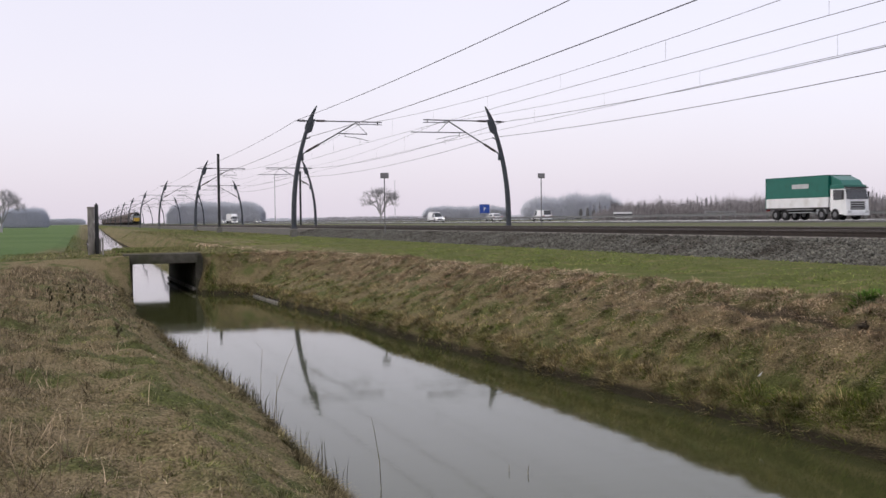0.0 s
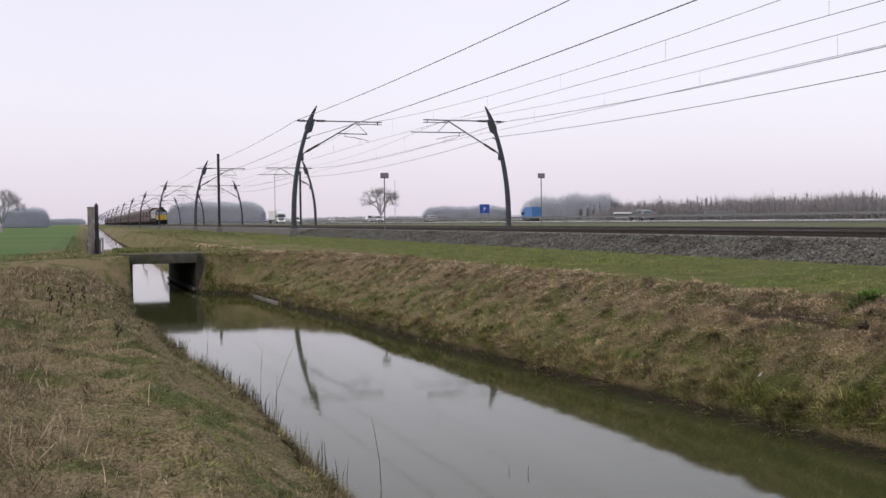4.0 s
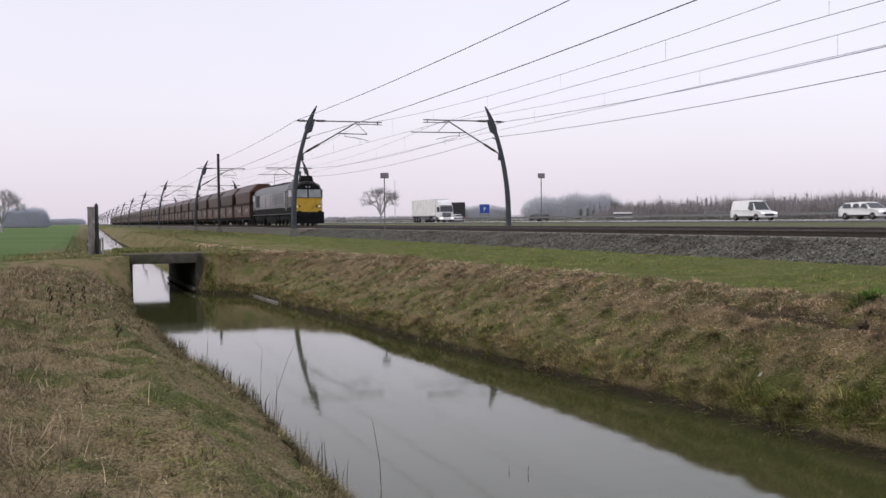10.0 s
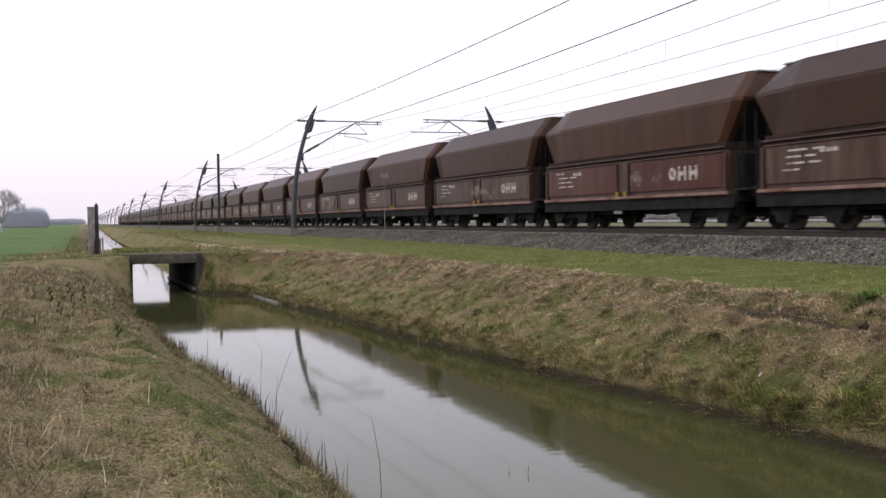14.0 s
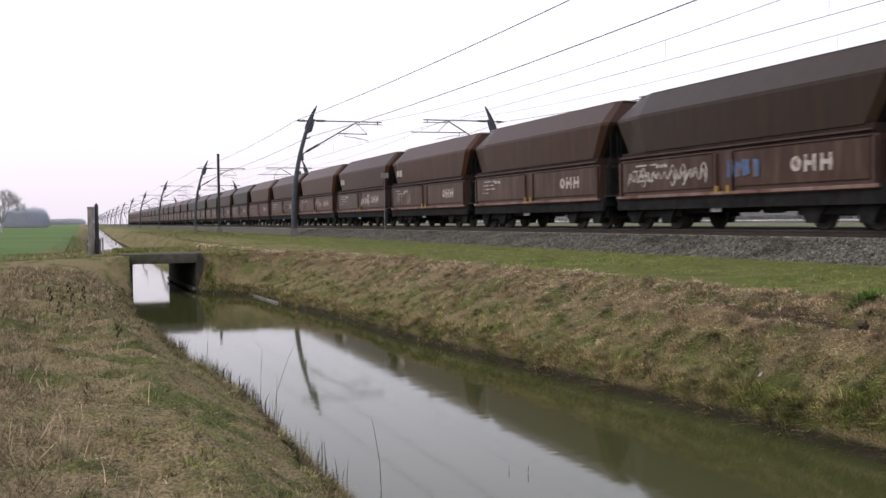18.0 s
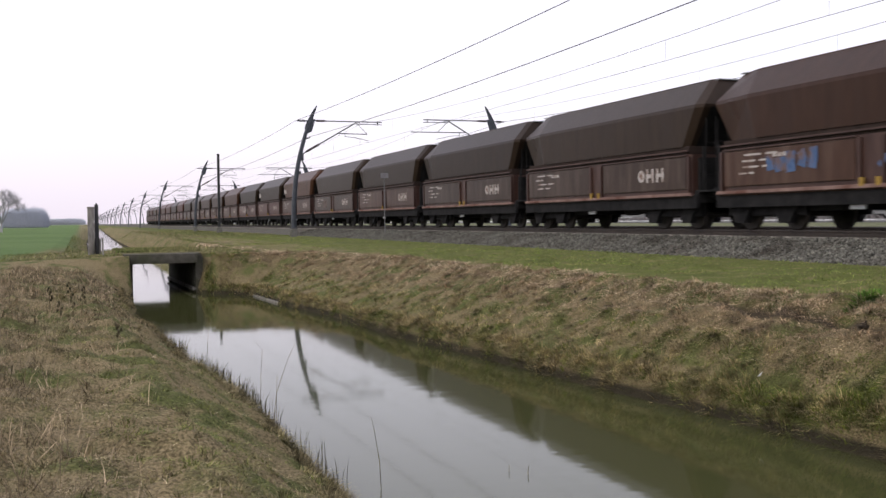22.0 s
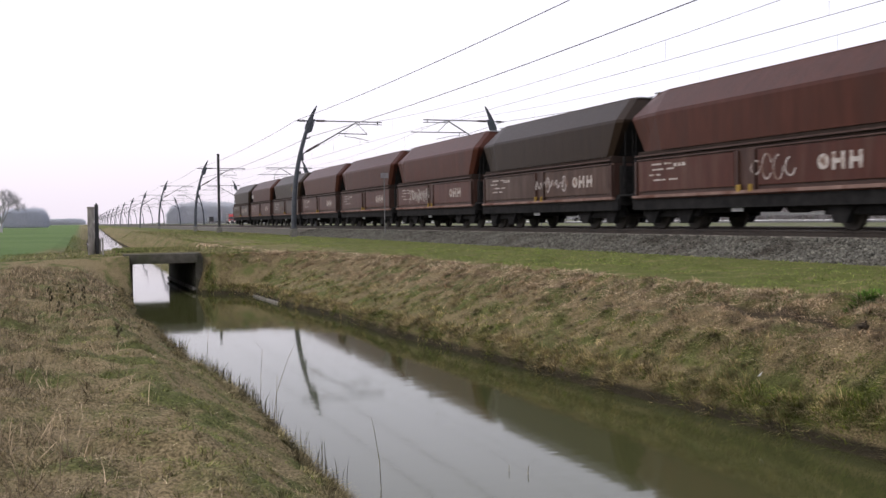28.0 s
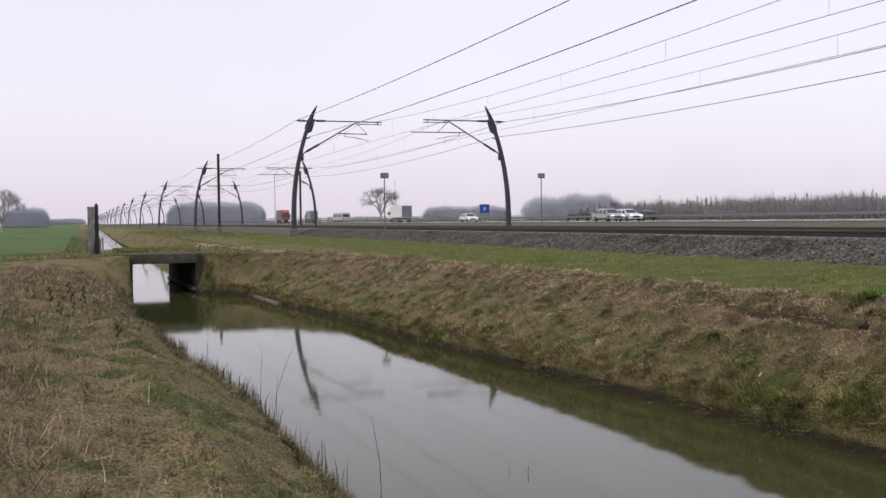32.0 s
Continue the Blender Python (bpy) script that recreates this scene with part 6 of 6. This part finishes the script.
    nt.links.new(h2.outputs[0], p.inputs["Base Color"])
    return m


def surface(x, y):
    return ground_heights(x, y)


def blades(name, label, x, y, height, width, fx, fy, material, seed, level=None):
    """One mesh of bent, tapering grass blades rooted at the points, leaning by fx, fy."""
    rng = np.random.default_rng(seed)
    n = len(x)
    z = (surface(x, y) if level is None else np.full(n, level)) - 0.02
    ang = rng.uniform(0, 2 * np.pi, n)
    side = np.stack([np.cos(ang), np.sin(ang), np.zeros(n)], -1)
    h = height
    root = np.stack([x, y, z], -1)
    bend = np.clip(1.0 - 0.30 * (fx ** 2 + fy ** 2), 0.12, 1)
    midp = root + np.stack([fx * h * 0.4, fy * h * 0.4, h * 0.6 * np.sqrt(bend)], -1)
    tip = root + np.stack([fx * h * 1.05, fy * h * 1.05, h * bend], -1)
    w = (width * rng.uniform(0.7, 1.4, n))[:, None]
    v = np.stack([root - side * w, root + side * w, midp - side * w * 0.75, midp + side * w * 0.75, tip], 1).reshape(-1, 3)
    o = 5 * np.arange(n)[:, None]
    tri = np.concatenate([o + np.array([[0, 1, 3]]), o + np.array([[0, 3, 2]]), o + np.array([[2, 3, 4]])], 0)
    ob = new(name, raw_mesh(name, v, tri, material))
    return tagged(ob, label, "grass", kind="stuff")


M_STRAW = grass_material("straw_grass", (0.112, 0.093, 0.047), (0.29, 0.243, 0.134), (0.13, 0.135, 0.045), 0.54, 0.7, 0.8)
M_THATCH = grass_material("matted_thatch", (0.075, 0.062, 0.032), (0.225, 0.188, 0.102), (0.10, 0.108, 0.034), 0.5, 0.66, 1.0)
M_BANKTHATCH = grass_material("bank_thatch", (0.145, 0.113, 0.064), (0.4, 0.32, 0.192), (0.10, 0.108, 0.034), 0.5, 0.66, 1.0)
M_RUSSET = grass_material("russet_weeds", (0.14, 0.108, 0.066), (0.35, 0.275, 0.18), (0.16, 0.145, 0.066), 0.52, 0.68, 0.9)
M_LUSH = grass_material("green_grass", (0.09, 0.105, 0.03), (0.2, 0.21, 0.066), (0.24, 0.205, 0.095), 0.50, 0.64, 1.1)
M_VERGE = grass_material("verge_grass", (0.12, 0.165, 0.036), (0.22, 0.268, 0.068), (0.27, 0.245, 0.115), 0.52, 0.7, 1.3, 0.4, (0.62, 1.35))
M_BANKSTRAW = grass_material("bank_straw", (0.15, 0.12, 0.054), (0.42, 0.34, 0.175), (0.15, 0.158, 0.05), 0.52, 0.68, 0.8)
M_BANKRUSSET = grass_material("bank_russet", (0.155, 0.113, 0.068), (0.4, 0.298, 0.19), (0.15, 0.125, 0.06), 0.52, 0.68, 0.9)
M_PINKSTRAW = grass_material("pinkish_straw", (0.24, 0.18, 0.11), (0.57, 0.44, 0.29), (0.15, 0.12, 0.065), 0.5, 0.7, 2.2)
M_STRAWBAND = grass_material("flattened_straw", (0.38, 0.295, 0.2), (0.74, 0.6, 0.43), (0.3, 0.25, 0.13), 0.56, 0.72, 1.4, 0.4, (0.7, 1.25))
M_BANKMOSS = grass_material("bank_moss", (0.055, 0.075, 0.012), (0.17, 0.2, 0.035), (0.2, 0.17, 0.08), 0.52, 0.68, 2.2)
M_ROUGH = grass_material("rough_olive_grass", (0.12, 0.122, 0.046), (0.26, 0.25, 0.11), (0.115, 0.14, 0.04), 0.45, 0.62, 0.35)
M_SEDGE = grass_material("dark_sedge", (0.04, 0.036, 0.018), (0.13, 0.11, 0.06), (0.07, 0.08, 0.03), 0.5, 0.7, 2.0)
M_PALESTRAW = grass_material("bleached_straw", (0.26, 0.21, 0.13), (0.50, 0.42, 0.28), (0.25, 0.2, 0.11), 0.55, 0.7, 1.2)


def scatter(seed, n, y0, y1, xa, xb, power=1.5):
    """Points between two edges (functions of y), denser towards the camera."""
    rng = np.random.default_rng(seed)
    y = y0 + (y1 - y0) * rng.random(n) ** power
    lo, hi = np.array([xa(q) for q in y]), np.array([xb(q) for q in y])
    return lo + (hi - lo) * rng.random(n), y, rng


def tufts(seed, count, per, y0, y1, xa, xb, power=1.5, radius=0.14, splay=0.9, droop=(0.0, 0.0), sway=0.75):
    """Roots and leans of blades gathered in tussocks that open outwards; also a value for each tussock."""
    cx, cy, rng = scatter(seed, count, y0, y1, xa, xb, power)
    r = radius * rng.uniform(0.5, 1.5, count)
    k = np.repeat(np.arange(count), per)
    n = count * per
    a, d = rng.uniform(0, 2 * np.pi, n), np.sqrt(rng.random(n))
    ox, oy = np.cos(a) * d, np.sin(a) * d
    tone = rng.random(count)[k]
    swing = rng.normal(0, sway, (count, 2))[k]
    return cx[k] + ox * r[k], cy[k] + oy * r[k], ox * splay + droop[0] + swing[:, 0] + rng.normal(0, 0.45, n), oy * splay + droop[1] + swing[:, 1] + rng.normal(0, 0.45, n), tone, rng


def patch(x, y, s, seed):
    return vnoise(x * s, y * s, seed)


def near_w(y, w, y0=5.0, k=0.035):
    return w * (1.0 + k * np.clip(y - y0, 0, 60))


def near_bank():
    left = lambda y: max(-8.0, -0.09 * y - 0.6)
    edge = lambda q: float(left_edge(q)) - 0.1
    # low matted turf over the whole bank, moss in the hollows and along the middle
    x, y, rng = scatter(1, 150000, 3.6, 36, left, edge, 1.7)
    n = len(x)
    d = left_edge(y) - x
    k = 0.6 * vnoise(x * 0.9, y * 0.6, 1) + 0.5 * vnoise(x * 2.6, y * 1.9, 2) + 0.35 * vnoise(x * 6.5, y * 5.0, 4)
    corner = np.clip(1.3 - ((x + 2.7) / 0.9) ** 2 - ((y - 28) / 5.0) ** 2, 0, 1)
    strip = corner + np.clip(1.25 - np.abs(d - 1.35) / 0.95, 0, 1)
    lush = k + (0.85 + 0.45 * np.clip((16 - y) / 6, 0, 1)) * strip > 0.1 + 0.5 * rng.random(n)
    fx, fy = rng.normal(0.2, 1.7, n), rng.normal(0, 1.7, n)
    h = np.where(lush, 0.028, 0.036) * rng.uniform(0.5, 1.5, n)
    a = lush
    blades("green_grass", "short green and mossy turf on the ditch bank", x[a], y[a], h[a], near_w(y[a], 0.0036), fx[a], fy[a], M_LUSH, 3)
    a = ~lush
    blades("dry_grass", "matted straw-coloured winter grass on the ditch bank", x[a], y[a], h[a], near_w(y[a], 0.0032), fx[a], fy[a], M_THATCH, 2)
    # flattened tussocks
    x, y, fx, fy, tone, rng = tufts(5, 1150, 50, 3.8, 35, left, edge, 1.5, 0.12, 1.5, (0.25, -0.15))
    h = (0.04 + 0.05 * tone) * rng.uniform(0.5, 1.3, len(x))
    dd = left_edge(y) - x
    g = tone < np.where((dd > 0.6) & (dd < 2.1) & (y < 16), 0.72, 0.25)
    blades("grass_tussocks", "loose straw-coloured grass tussocks on the bank", x[~g], y[~g], h[~g], near_w(y[~g], 0.003), fx[~g], fy[~g], M_STRAW, 6)
    blades("green_tussocks", "small green grass tussocks on the bank", x[g], y[g], h[g], near_w(y[g], 0.003), fx[g], fy[g], M_LUSH, 7)
    # sparse taller weeds away from the water
    x, y, fx, fy, tone, rng = tufts(8, 900, 24, 4.6, 34, left, lambda q: float(left_edge(q)) - 1.7, 1.4, 0.16, 0.4)
    n = len(x)
    d = left_edge(y) - x
    a = rng.random(n) < np.clip((d - 1.6) / 1.4, 0, 1) * 0.8 + 0.1
    h = (0.10 + 0.2 * tone) * rng.uniform(0.3, 1.2, n)
    blades("dead_weeds", "russet dead weed stalks on the ditch bank", x[a], y[a], h[a], near_w(y[a], 0.0022), (fx + rng.normal(0, 0.3, n))[a], (fy + rng.normal(0, 0.3, n))[a], M_RUSSET, 9)
    # pale dry weeds towards the culvert
    x, y, fx, fy, tone, rng = tufts(16, 420, 26, 17, 35.5, lambda q: -1.8, lambda q: float(left_edge(q)) - 0.3, 0.8, 0.2, 0.6)
    n = len(x)
    blades("bleached_weeds", "pale bleached weeds on the bank near the culvert", x, y, (0.08 + 0.16 * tone) * rng.uniform(0.3, 1.2, n), near_w(y, 0.0036), fx + rng.normal(0, 0.4, n), fy + rng.normal(0, 0.4, n), M_RUSSET, 17)
    # bleached stems lying about
    x, y, rng = scatter(10, 6500, 3.8, 30, left, edge)
    n = len(x)
    blades("straw_litter", "bleached stems lying across the grass", x, y, rng.uniform(0.03, 0.09, n), near_w(y, 0.0026), rng.normal(0, 2.2, n), rng.normal(0, 2.2, n), M_PALESTRAW, 11)
    # overhanging tufts on the water's edge
    x, y, fx, fy, tone, rng = tufts(12, 460, 70, 3.9, 36, lambda q: float(left_edge(q)) - 0.40, lambda q: float(left_edge(q)) - 0.03, 1.4, 0.11, 0.7, (0.5, -0.1), 0.3)
    blades("bank_tufts", "straw tufts overhanging the ditch water", x, y, (0.06 + 0.09 * tone) * rng.uniform(0.4, 1.3, len(x)), near_w(y, 0.003), fx, fy, M_STRAW, 13)
    # dark sedge standing in the shallows
    x, y, rng = scatter(14, 1500, 7.0, 27, lambda q: float(left_edge(q)) - 0.05, lambda q: float(left_edge(q)) + 0.22, 1.0)
    k = patch(x, y, 0.9, 12)
    a = (k > 0.1) & ((y > 13) | (rng.random(len(y)) < 0.25))
    n = int(a.sum())
    blades("sedge", "dark upright sedge blades at the waterline", x[a], y[a], rng.uniform(0.12, 0.36, n), np.full(n, 0.0045), rng.normal(0.05, 0.14, n), rng.normal(0, 0.14, n), M_SEDGE, 15, level=WATER)
    x, y, rng = scatter(18, 620, 12.4, 18.0, lambda q: float(left_edge(q)) - 0.22, lambda q: float(left_edge(q)) + 0.12, 1.0)
    a = patch(x, y, 1.4, 21) > -0.25
    n = int(a.sum())
    blades("sedge", "clump of tall dark sedge at the water's edge", x[a], y[a], rng.uniform(0.16, 0.46, n), np.full(n, 0.0055), rng.normal(0.06, 0.13, n), rng.normal(0, 0.13, n), M_SEDGE, 19, level=WATER)


near_bank()


def off_rut(x, y):
    return (np.abs(x - rut(y)) > 0.05) | (y > 13.4)


def far_bank():
    lo, hi = (lambda q: float(right_edge(q)) + 0.06), (lambda q: float(crest(q)) + 0.1)
    x, y, rng = scatter(21, 165000, 7.4, 38, lo, hi, 1.5)
    n = len(x)
    k = 0.5 * vnoise(x * 1.1, y * 0.8, 3) + 0.5 * vnoise(x * 3.1, y * 2.4, 6) + 0.4 * vnoise(x * 7.0, y * 6.0, 9)
    up = (x - right_edge(y)) / np.maximum(crest(y) + 0.1 - right_edge(y), 0.1)
    ok = off_rut(x, y)
    h = 0.042 * rng.uniform(0.5, 1.5, n)
    fx, fy = rng.normal(-0.5, 1.7, n), rng.normal(0, 1.7, n)
    green = ok & (k > -0.06 + 1.8 * (up - 0.4) - 0.07 * np.clip(11.5 - y, 0, 4) - 0.03 * np.clip(y - 16, 0, 8) + 0.3 * rng.random(n)) & (up < 0.85)
    # straw along the top; its growing share with distance is haze put into colour
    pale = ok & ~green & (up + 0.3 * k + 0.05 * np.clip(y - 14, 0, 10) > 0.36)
    rest = ok & ~green & ~pale
    blades("green_grass", "mossy green grass on the far ditch bank", x[green], y[green], h[green] * 0.8, near_w(y[green], 0.0046, 9, 0.03), fx[green], fy[green], M_BANKMOSS, 22)
    blades("bleached_hazed_grass", "bleached pinkish straw matted along the far bank top, more with distance as painted haze", x[pale], y[pale], h[pale], near_w(y[pale], 0.0040, 9, 0.03), fx[pale], fy[pale], M_PINKSTRAW, 23)
    blades("dry_grass", "drooping straw grass on the far ditch bank", x[rest], y[rest], h[rest], near_w(y[rest], 0.0042, 9, 0.03), fx[rest], fy[rest], M_BANKTHATCH, 24)
    # tussocks slumping down the slope
    x, y, fx, fy, tone, rng = tufts(25, 1700, 50, 7.4, 38, lo, hi, 1.4, 0.13, 1.4, (-0.9, 0.0))
    up = (x - right_edge(y)) / np.maximum(crest(y) + 0.1 - right_edge(y), 0.1)
    ok = off_rut(x, y)
    h = (0.055 + 0.07 * tone) * rng.uniform(0.5, 1.3, len(x))
    g = ok & (tone < np.where(y < 10.5, 0.75, 0.55)) & (up < 0.55)
    r = ok & ~g & (up < 0.5)
    w = ok & ~g & (up >= 0.5)
    blades("grass_tussocks", "russet withered tussocks along the upper far bank", x[w], y[w], h[w], near_w(y[w], 0.004, 9, 0.03), fx[w], fy[w], M_BANKRUSSET, 46)
    blades("grass_tussocks", "straw tussocks slumping down the far bank", x[r], y[r], h[r], near_w(y[r], 0.004, 9, 0.03), fx[r], fy[r], M_BANKSTRAW, 26)
    blades("green_tussocks", "green mossy tussocks on the far bank", x[g], y[g], h[g], near_w(y[g], 0.004, 9, 0.03), fx[g], fy[g], M_BANKMOSS, 27)
    x, y, rng = scatter(28, 11000, 7.2, 36, lambda q: 0.7 * float(right_edge(q)) + 0.3 * float(crest(q)), lambda q: float(crest(q)) + 0.2, 1.3)
    a = off_rut(x, y)
    x, y = x[a], y[a]
    n = len(x)
    blades("straw_litter", "bleached stems tangled on the far bank", x, y, rng.uniform(0.04, 0.13, n), near_w(y, 0.0032, 9, 0.03), rng.normal(-0.4, 2.0, n), rng.normal(0, 2.0, n), M_PALESTRAW, 29)
    # fringe over the undercut edge
    x, y, fx, fy, tone, rng = tufts(30, 520, 55, 7.4, 38, lambda q: float(right_edge(q)) + 0.07, lambda q: float(right_edge(q)) + 0.28, 1.4, 0.12, 0.7, (-0.9, -0.1), 0.25)
    h = (0.09 + 0.08 * tone) * rng.uniform(0.5, 1.3, len(x))
    g = tone < np.where(y < 10.5, 0.7, 0.35)
    blades("bank_tufts", "tufts hanging over the undercut far bank", x[~g], y[~g], h[~g], near_w(y[~g], 0.0042, 9, 0.03), fx[~g], fy[~g], M_BANKSTRAW, 31)
    blades("bank_tufts", "mossy tufts hanging over the undercut far bank", x[g], y[g], h[g], near_w(y[g], 0.0042, 9, 0.03), fx[g], fy[g], M_BANKMOSS, 45)


far_bank()


def verge():
    x, y, rng = scatter(32, 95000, 8.0, 75, lambda q: float(crest(q)) + 0.05, lambda q: 14.8, 1.6)
    a = off_rut(x, y)
    x, y = x[a], y[a]
    n = len(x)
    k = patch(x, y, 0.6, 4)
    h = 0.042 * (1 + 0.6 * k) * rng.uniform(0.4, 1.5, n)
    blades("verge_grass", "short mown grass beside the trackbed", x, y, h, near_w(y, 0.0052, 10, 0.03), rng.normal(0, 0.8, n), rng.normal(0, 0.8, n), M_VERGE, 33)
    x, y, rng = scatter(34, 64000, 8.0, 60, lambda q: float(crest(q)) - 0.6, lambda q: float(crest(q)) + 0.35, 1.5)
    k = patch(x, y, 0.9, 6) + 0.5 * patch(x, y, 3.0, 7)
    a = (k > -0.35 + np.clip(x - crest(y) + 0.1, 0, 1) * 1.6) & off_rut(x, y)
    n = int(a.sum())
    blades("dry_grass", "band of flattened straw between bank and verge", x[a], y[a], 0.07 * rng.uniform(0.5, 1.4, n), near_w(y[a], 0.0044, 10, 0.03), rng.normal(0, 1.8, n), rng.normal(0, 1.8, n), M_STRAWBAND, 35)
    x, y, rng = scatter(36, 36000, 38.3, 150, lambda q: -3.2 if q < 48 else -0.9, lambda q: 7.0 if q < 75 else 14.5, 1.5)
    ok = ~((x > left_edge(y) - 0.2) & (x < right_edge(y) + 0.2))
    n = int(ok.sum())
    blades("rough_grass", "rough mixed grass round the crossing", x[ok], y[ok], 0.12 * rng.uniform(0.5, 1.4, n), near_w(y[ok], 0.008, 30, 0.02), rng.normal(0, 0.9, n), rng.normal(0, 0.9, n), M_ROUGH, 37)
    x, y, rng = scatter(38, 7000, 39.4, 46.8, lambda q: 1.3, lambda q: 4.4, 1.2)
    n = len(x)
    blades("deck_grass", "grass growing over the culvert deck", x, y, 0.07 * rng.uniform(0.5, 1.5, n), np.full(n, 0.009), rng.normal(0, 0.6, n), rng.normal(0, 0.6, n), M_ROUGH, 39, level=-0.72)


verge()


def reed_stalks():
    """Single thin stalks standing in the water."""
    for x, y, h, lx, n in ((2.7, 9.15, 0.72, -0.1, 0.0), (2.25, 12.65, 1.06, 0.34, 0.0), (2.36, 12.85, 0.64, 0.02, 0.0), (2.5, 14.9, 0.86, 0.06, -0.8), (2.2, 19.0, 0.7, 0.04, 0.0), (4.12, 9.32, 0.07, 0.0, 0.0), (4.25, 9.14, 0.09, 0.01, 0.0)):
        pts = [(x, y, WATER - 0.2), (x + lx * 0.25, y, WATER + h * 0.4), (x + lx * 0.7, y, WATER + h * 0.8), (x + lx + n * 0.2, y, WATER + h)]
        o = part("reed_stalk", Shape().tube(pts, [0.004, 0.0035, 0.0025, 0.0015], 5), M_RUSSET)
        tagged(o, "thin dead reed stalk standing in the water", "reed", group="reed stalks in the ditch")



def dock_stalk(x, y, h, seed):
    """A dead weed stalk with dark clustered seed heads."""
    rng = random.Random(seed)
    z = ground_z(x, y)
    t = thing("dock_stalk", "dark dead dock stalk with clustered seed heads on the bank", "weed", (x, y, z), group="dead dock stalks")
    lean = rng.uniform(-0.08, 0.08)
    part("stem", Shape().tube([(0, 0, -0.05), (lean * 0.5, 0, h * 0.5), (lean, 0.02, h)], [0.006, 0.005, 0.003], 5), M_SEDGE, t)
    for k in range(7):
        a = 0.45 + 0.08 * k
        c = Vector((lean * a + rng.uniform(-0.045, 0.045), rng.uniform(-0.04, 0.04), h * a))
        rings = [[(c.x + r * math.cos(q * 1.05), c.y + r * math.sin(q * 1.05), c.z + dz) for q in range(6)] for r, dz in ((0.006, -0.025), (0.017, -0.008), (0.015, 0.012), (0.004, 0.03))]
        part("seed_head", Shape().loft(rings), M_SEDGE, t)


for sx, sy, sh, sd in ((-0.12, 17.2, 0.62, 1), (-0.02, 17.5, 0.5, 2), (-0.3, 16.8, 0.4, 3), (0.5, 14.2, 0.34, 4), (-0.55, 19.0, 0.45, 5)):
    dock_stalk(sx, sy, sh, sd)


def lush_weed(x, y):
    rng = np.random.default_rng(91)
    n = 500
    a, d = rng.uniform(0, 6.28, n), np.sqrt(rng.random(n))
    ox, oy = np.cos(a) * d, np.sin(a) * d
    blades("green_weed", "bright green leafy weed clump on the verge", x + ox * (0.2 + 0.14 * np.sin(3 * a)), y + oy * (0.2 + 0.1 * np.sin(2 * a + 1)), rng.uniform(0.05, 0.13, n), np.full(n, 0.012), ox * 1.4 + rng.normal(0, 0.4, n), oy * 1.4 + rng.normal(0, 0.4, n), M_LEAF, 92)


M_LEAF = grass_material("leafy_green", (0.05, 0.12, 0.015), (0.10, 0.2, 0.03), (0.14, 0.2, 0.04), 0.5, 0.7, 2.0)
lush_weed(9.8, 10.35)


def clod(x, y, s, seed, label, material):
    """A lump of earth or litter pressed into the grass."""
    rng = random.Random(seed)
    rings = []
    for i in range(5):
        a = i / 4
        r = s * math.cos(a * 1.45) * rng.uniform(0.85, 1.1)
        rings.append([(x + r * 1.5 * math.cos(k * 0.785) * rng.uniform(0.6, 1.35), y + r * math.sin(k * 0.785) * rng.uniform(0.6, 1.35), ground_z(x, y) - 0.04 + s * a * rng.uniform(0.4, 1.1)) for k in range(8)])
    tagged(part("earth_clod", Shape().loft(rings), material, smooth=True), label, "earth clod")


M_SOIL = mat("dark_soil", (0.02, 0.016, 0.012), (0.045, 0.036, 0.026), 8, 0.95, 0, 0.8, 20)
clod(8.9, 16.5, 0.085, 3, "dark clod of turned earth on the bank top", M_SOIL)
clod(9.35, 9.9, 0.09, 4, "dark clod of earth beside the rut", M_SOIL)
clod(8.3, 10.6, 0.05, 5, "pale scrap of litter caught on the bank", M_PALE)


reed_stalks()


# ---- movement ----
def motions():
    times = (0.0, 8.0, 16.0, 24.0, 32.0)
    for i, w in enumerate(WAGONS):
        y13 = HEAD_T13 + WL * (i + 0.5)
        walk(w, [(t, pose(18.0, y13 - SPEED * (t - 13.0), 0)) for t in times])
    walk(LOCO, [(t, pose(18.0, HEAD_T13 - 10.675 - SPEED * (t - 13.0), 0)) for t in times])
    for ob, lane, y0, v in TRAFFIC:
        turn = 0 if v < 0 else 180
        walk(ob, [(t, pose(lane, y0 + v * t, 0, 0, 0, turn)) for t in times])


motions()
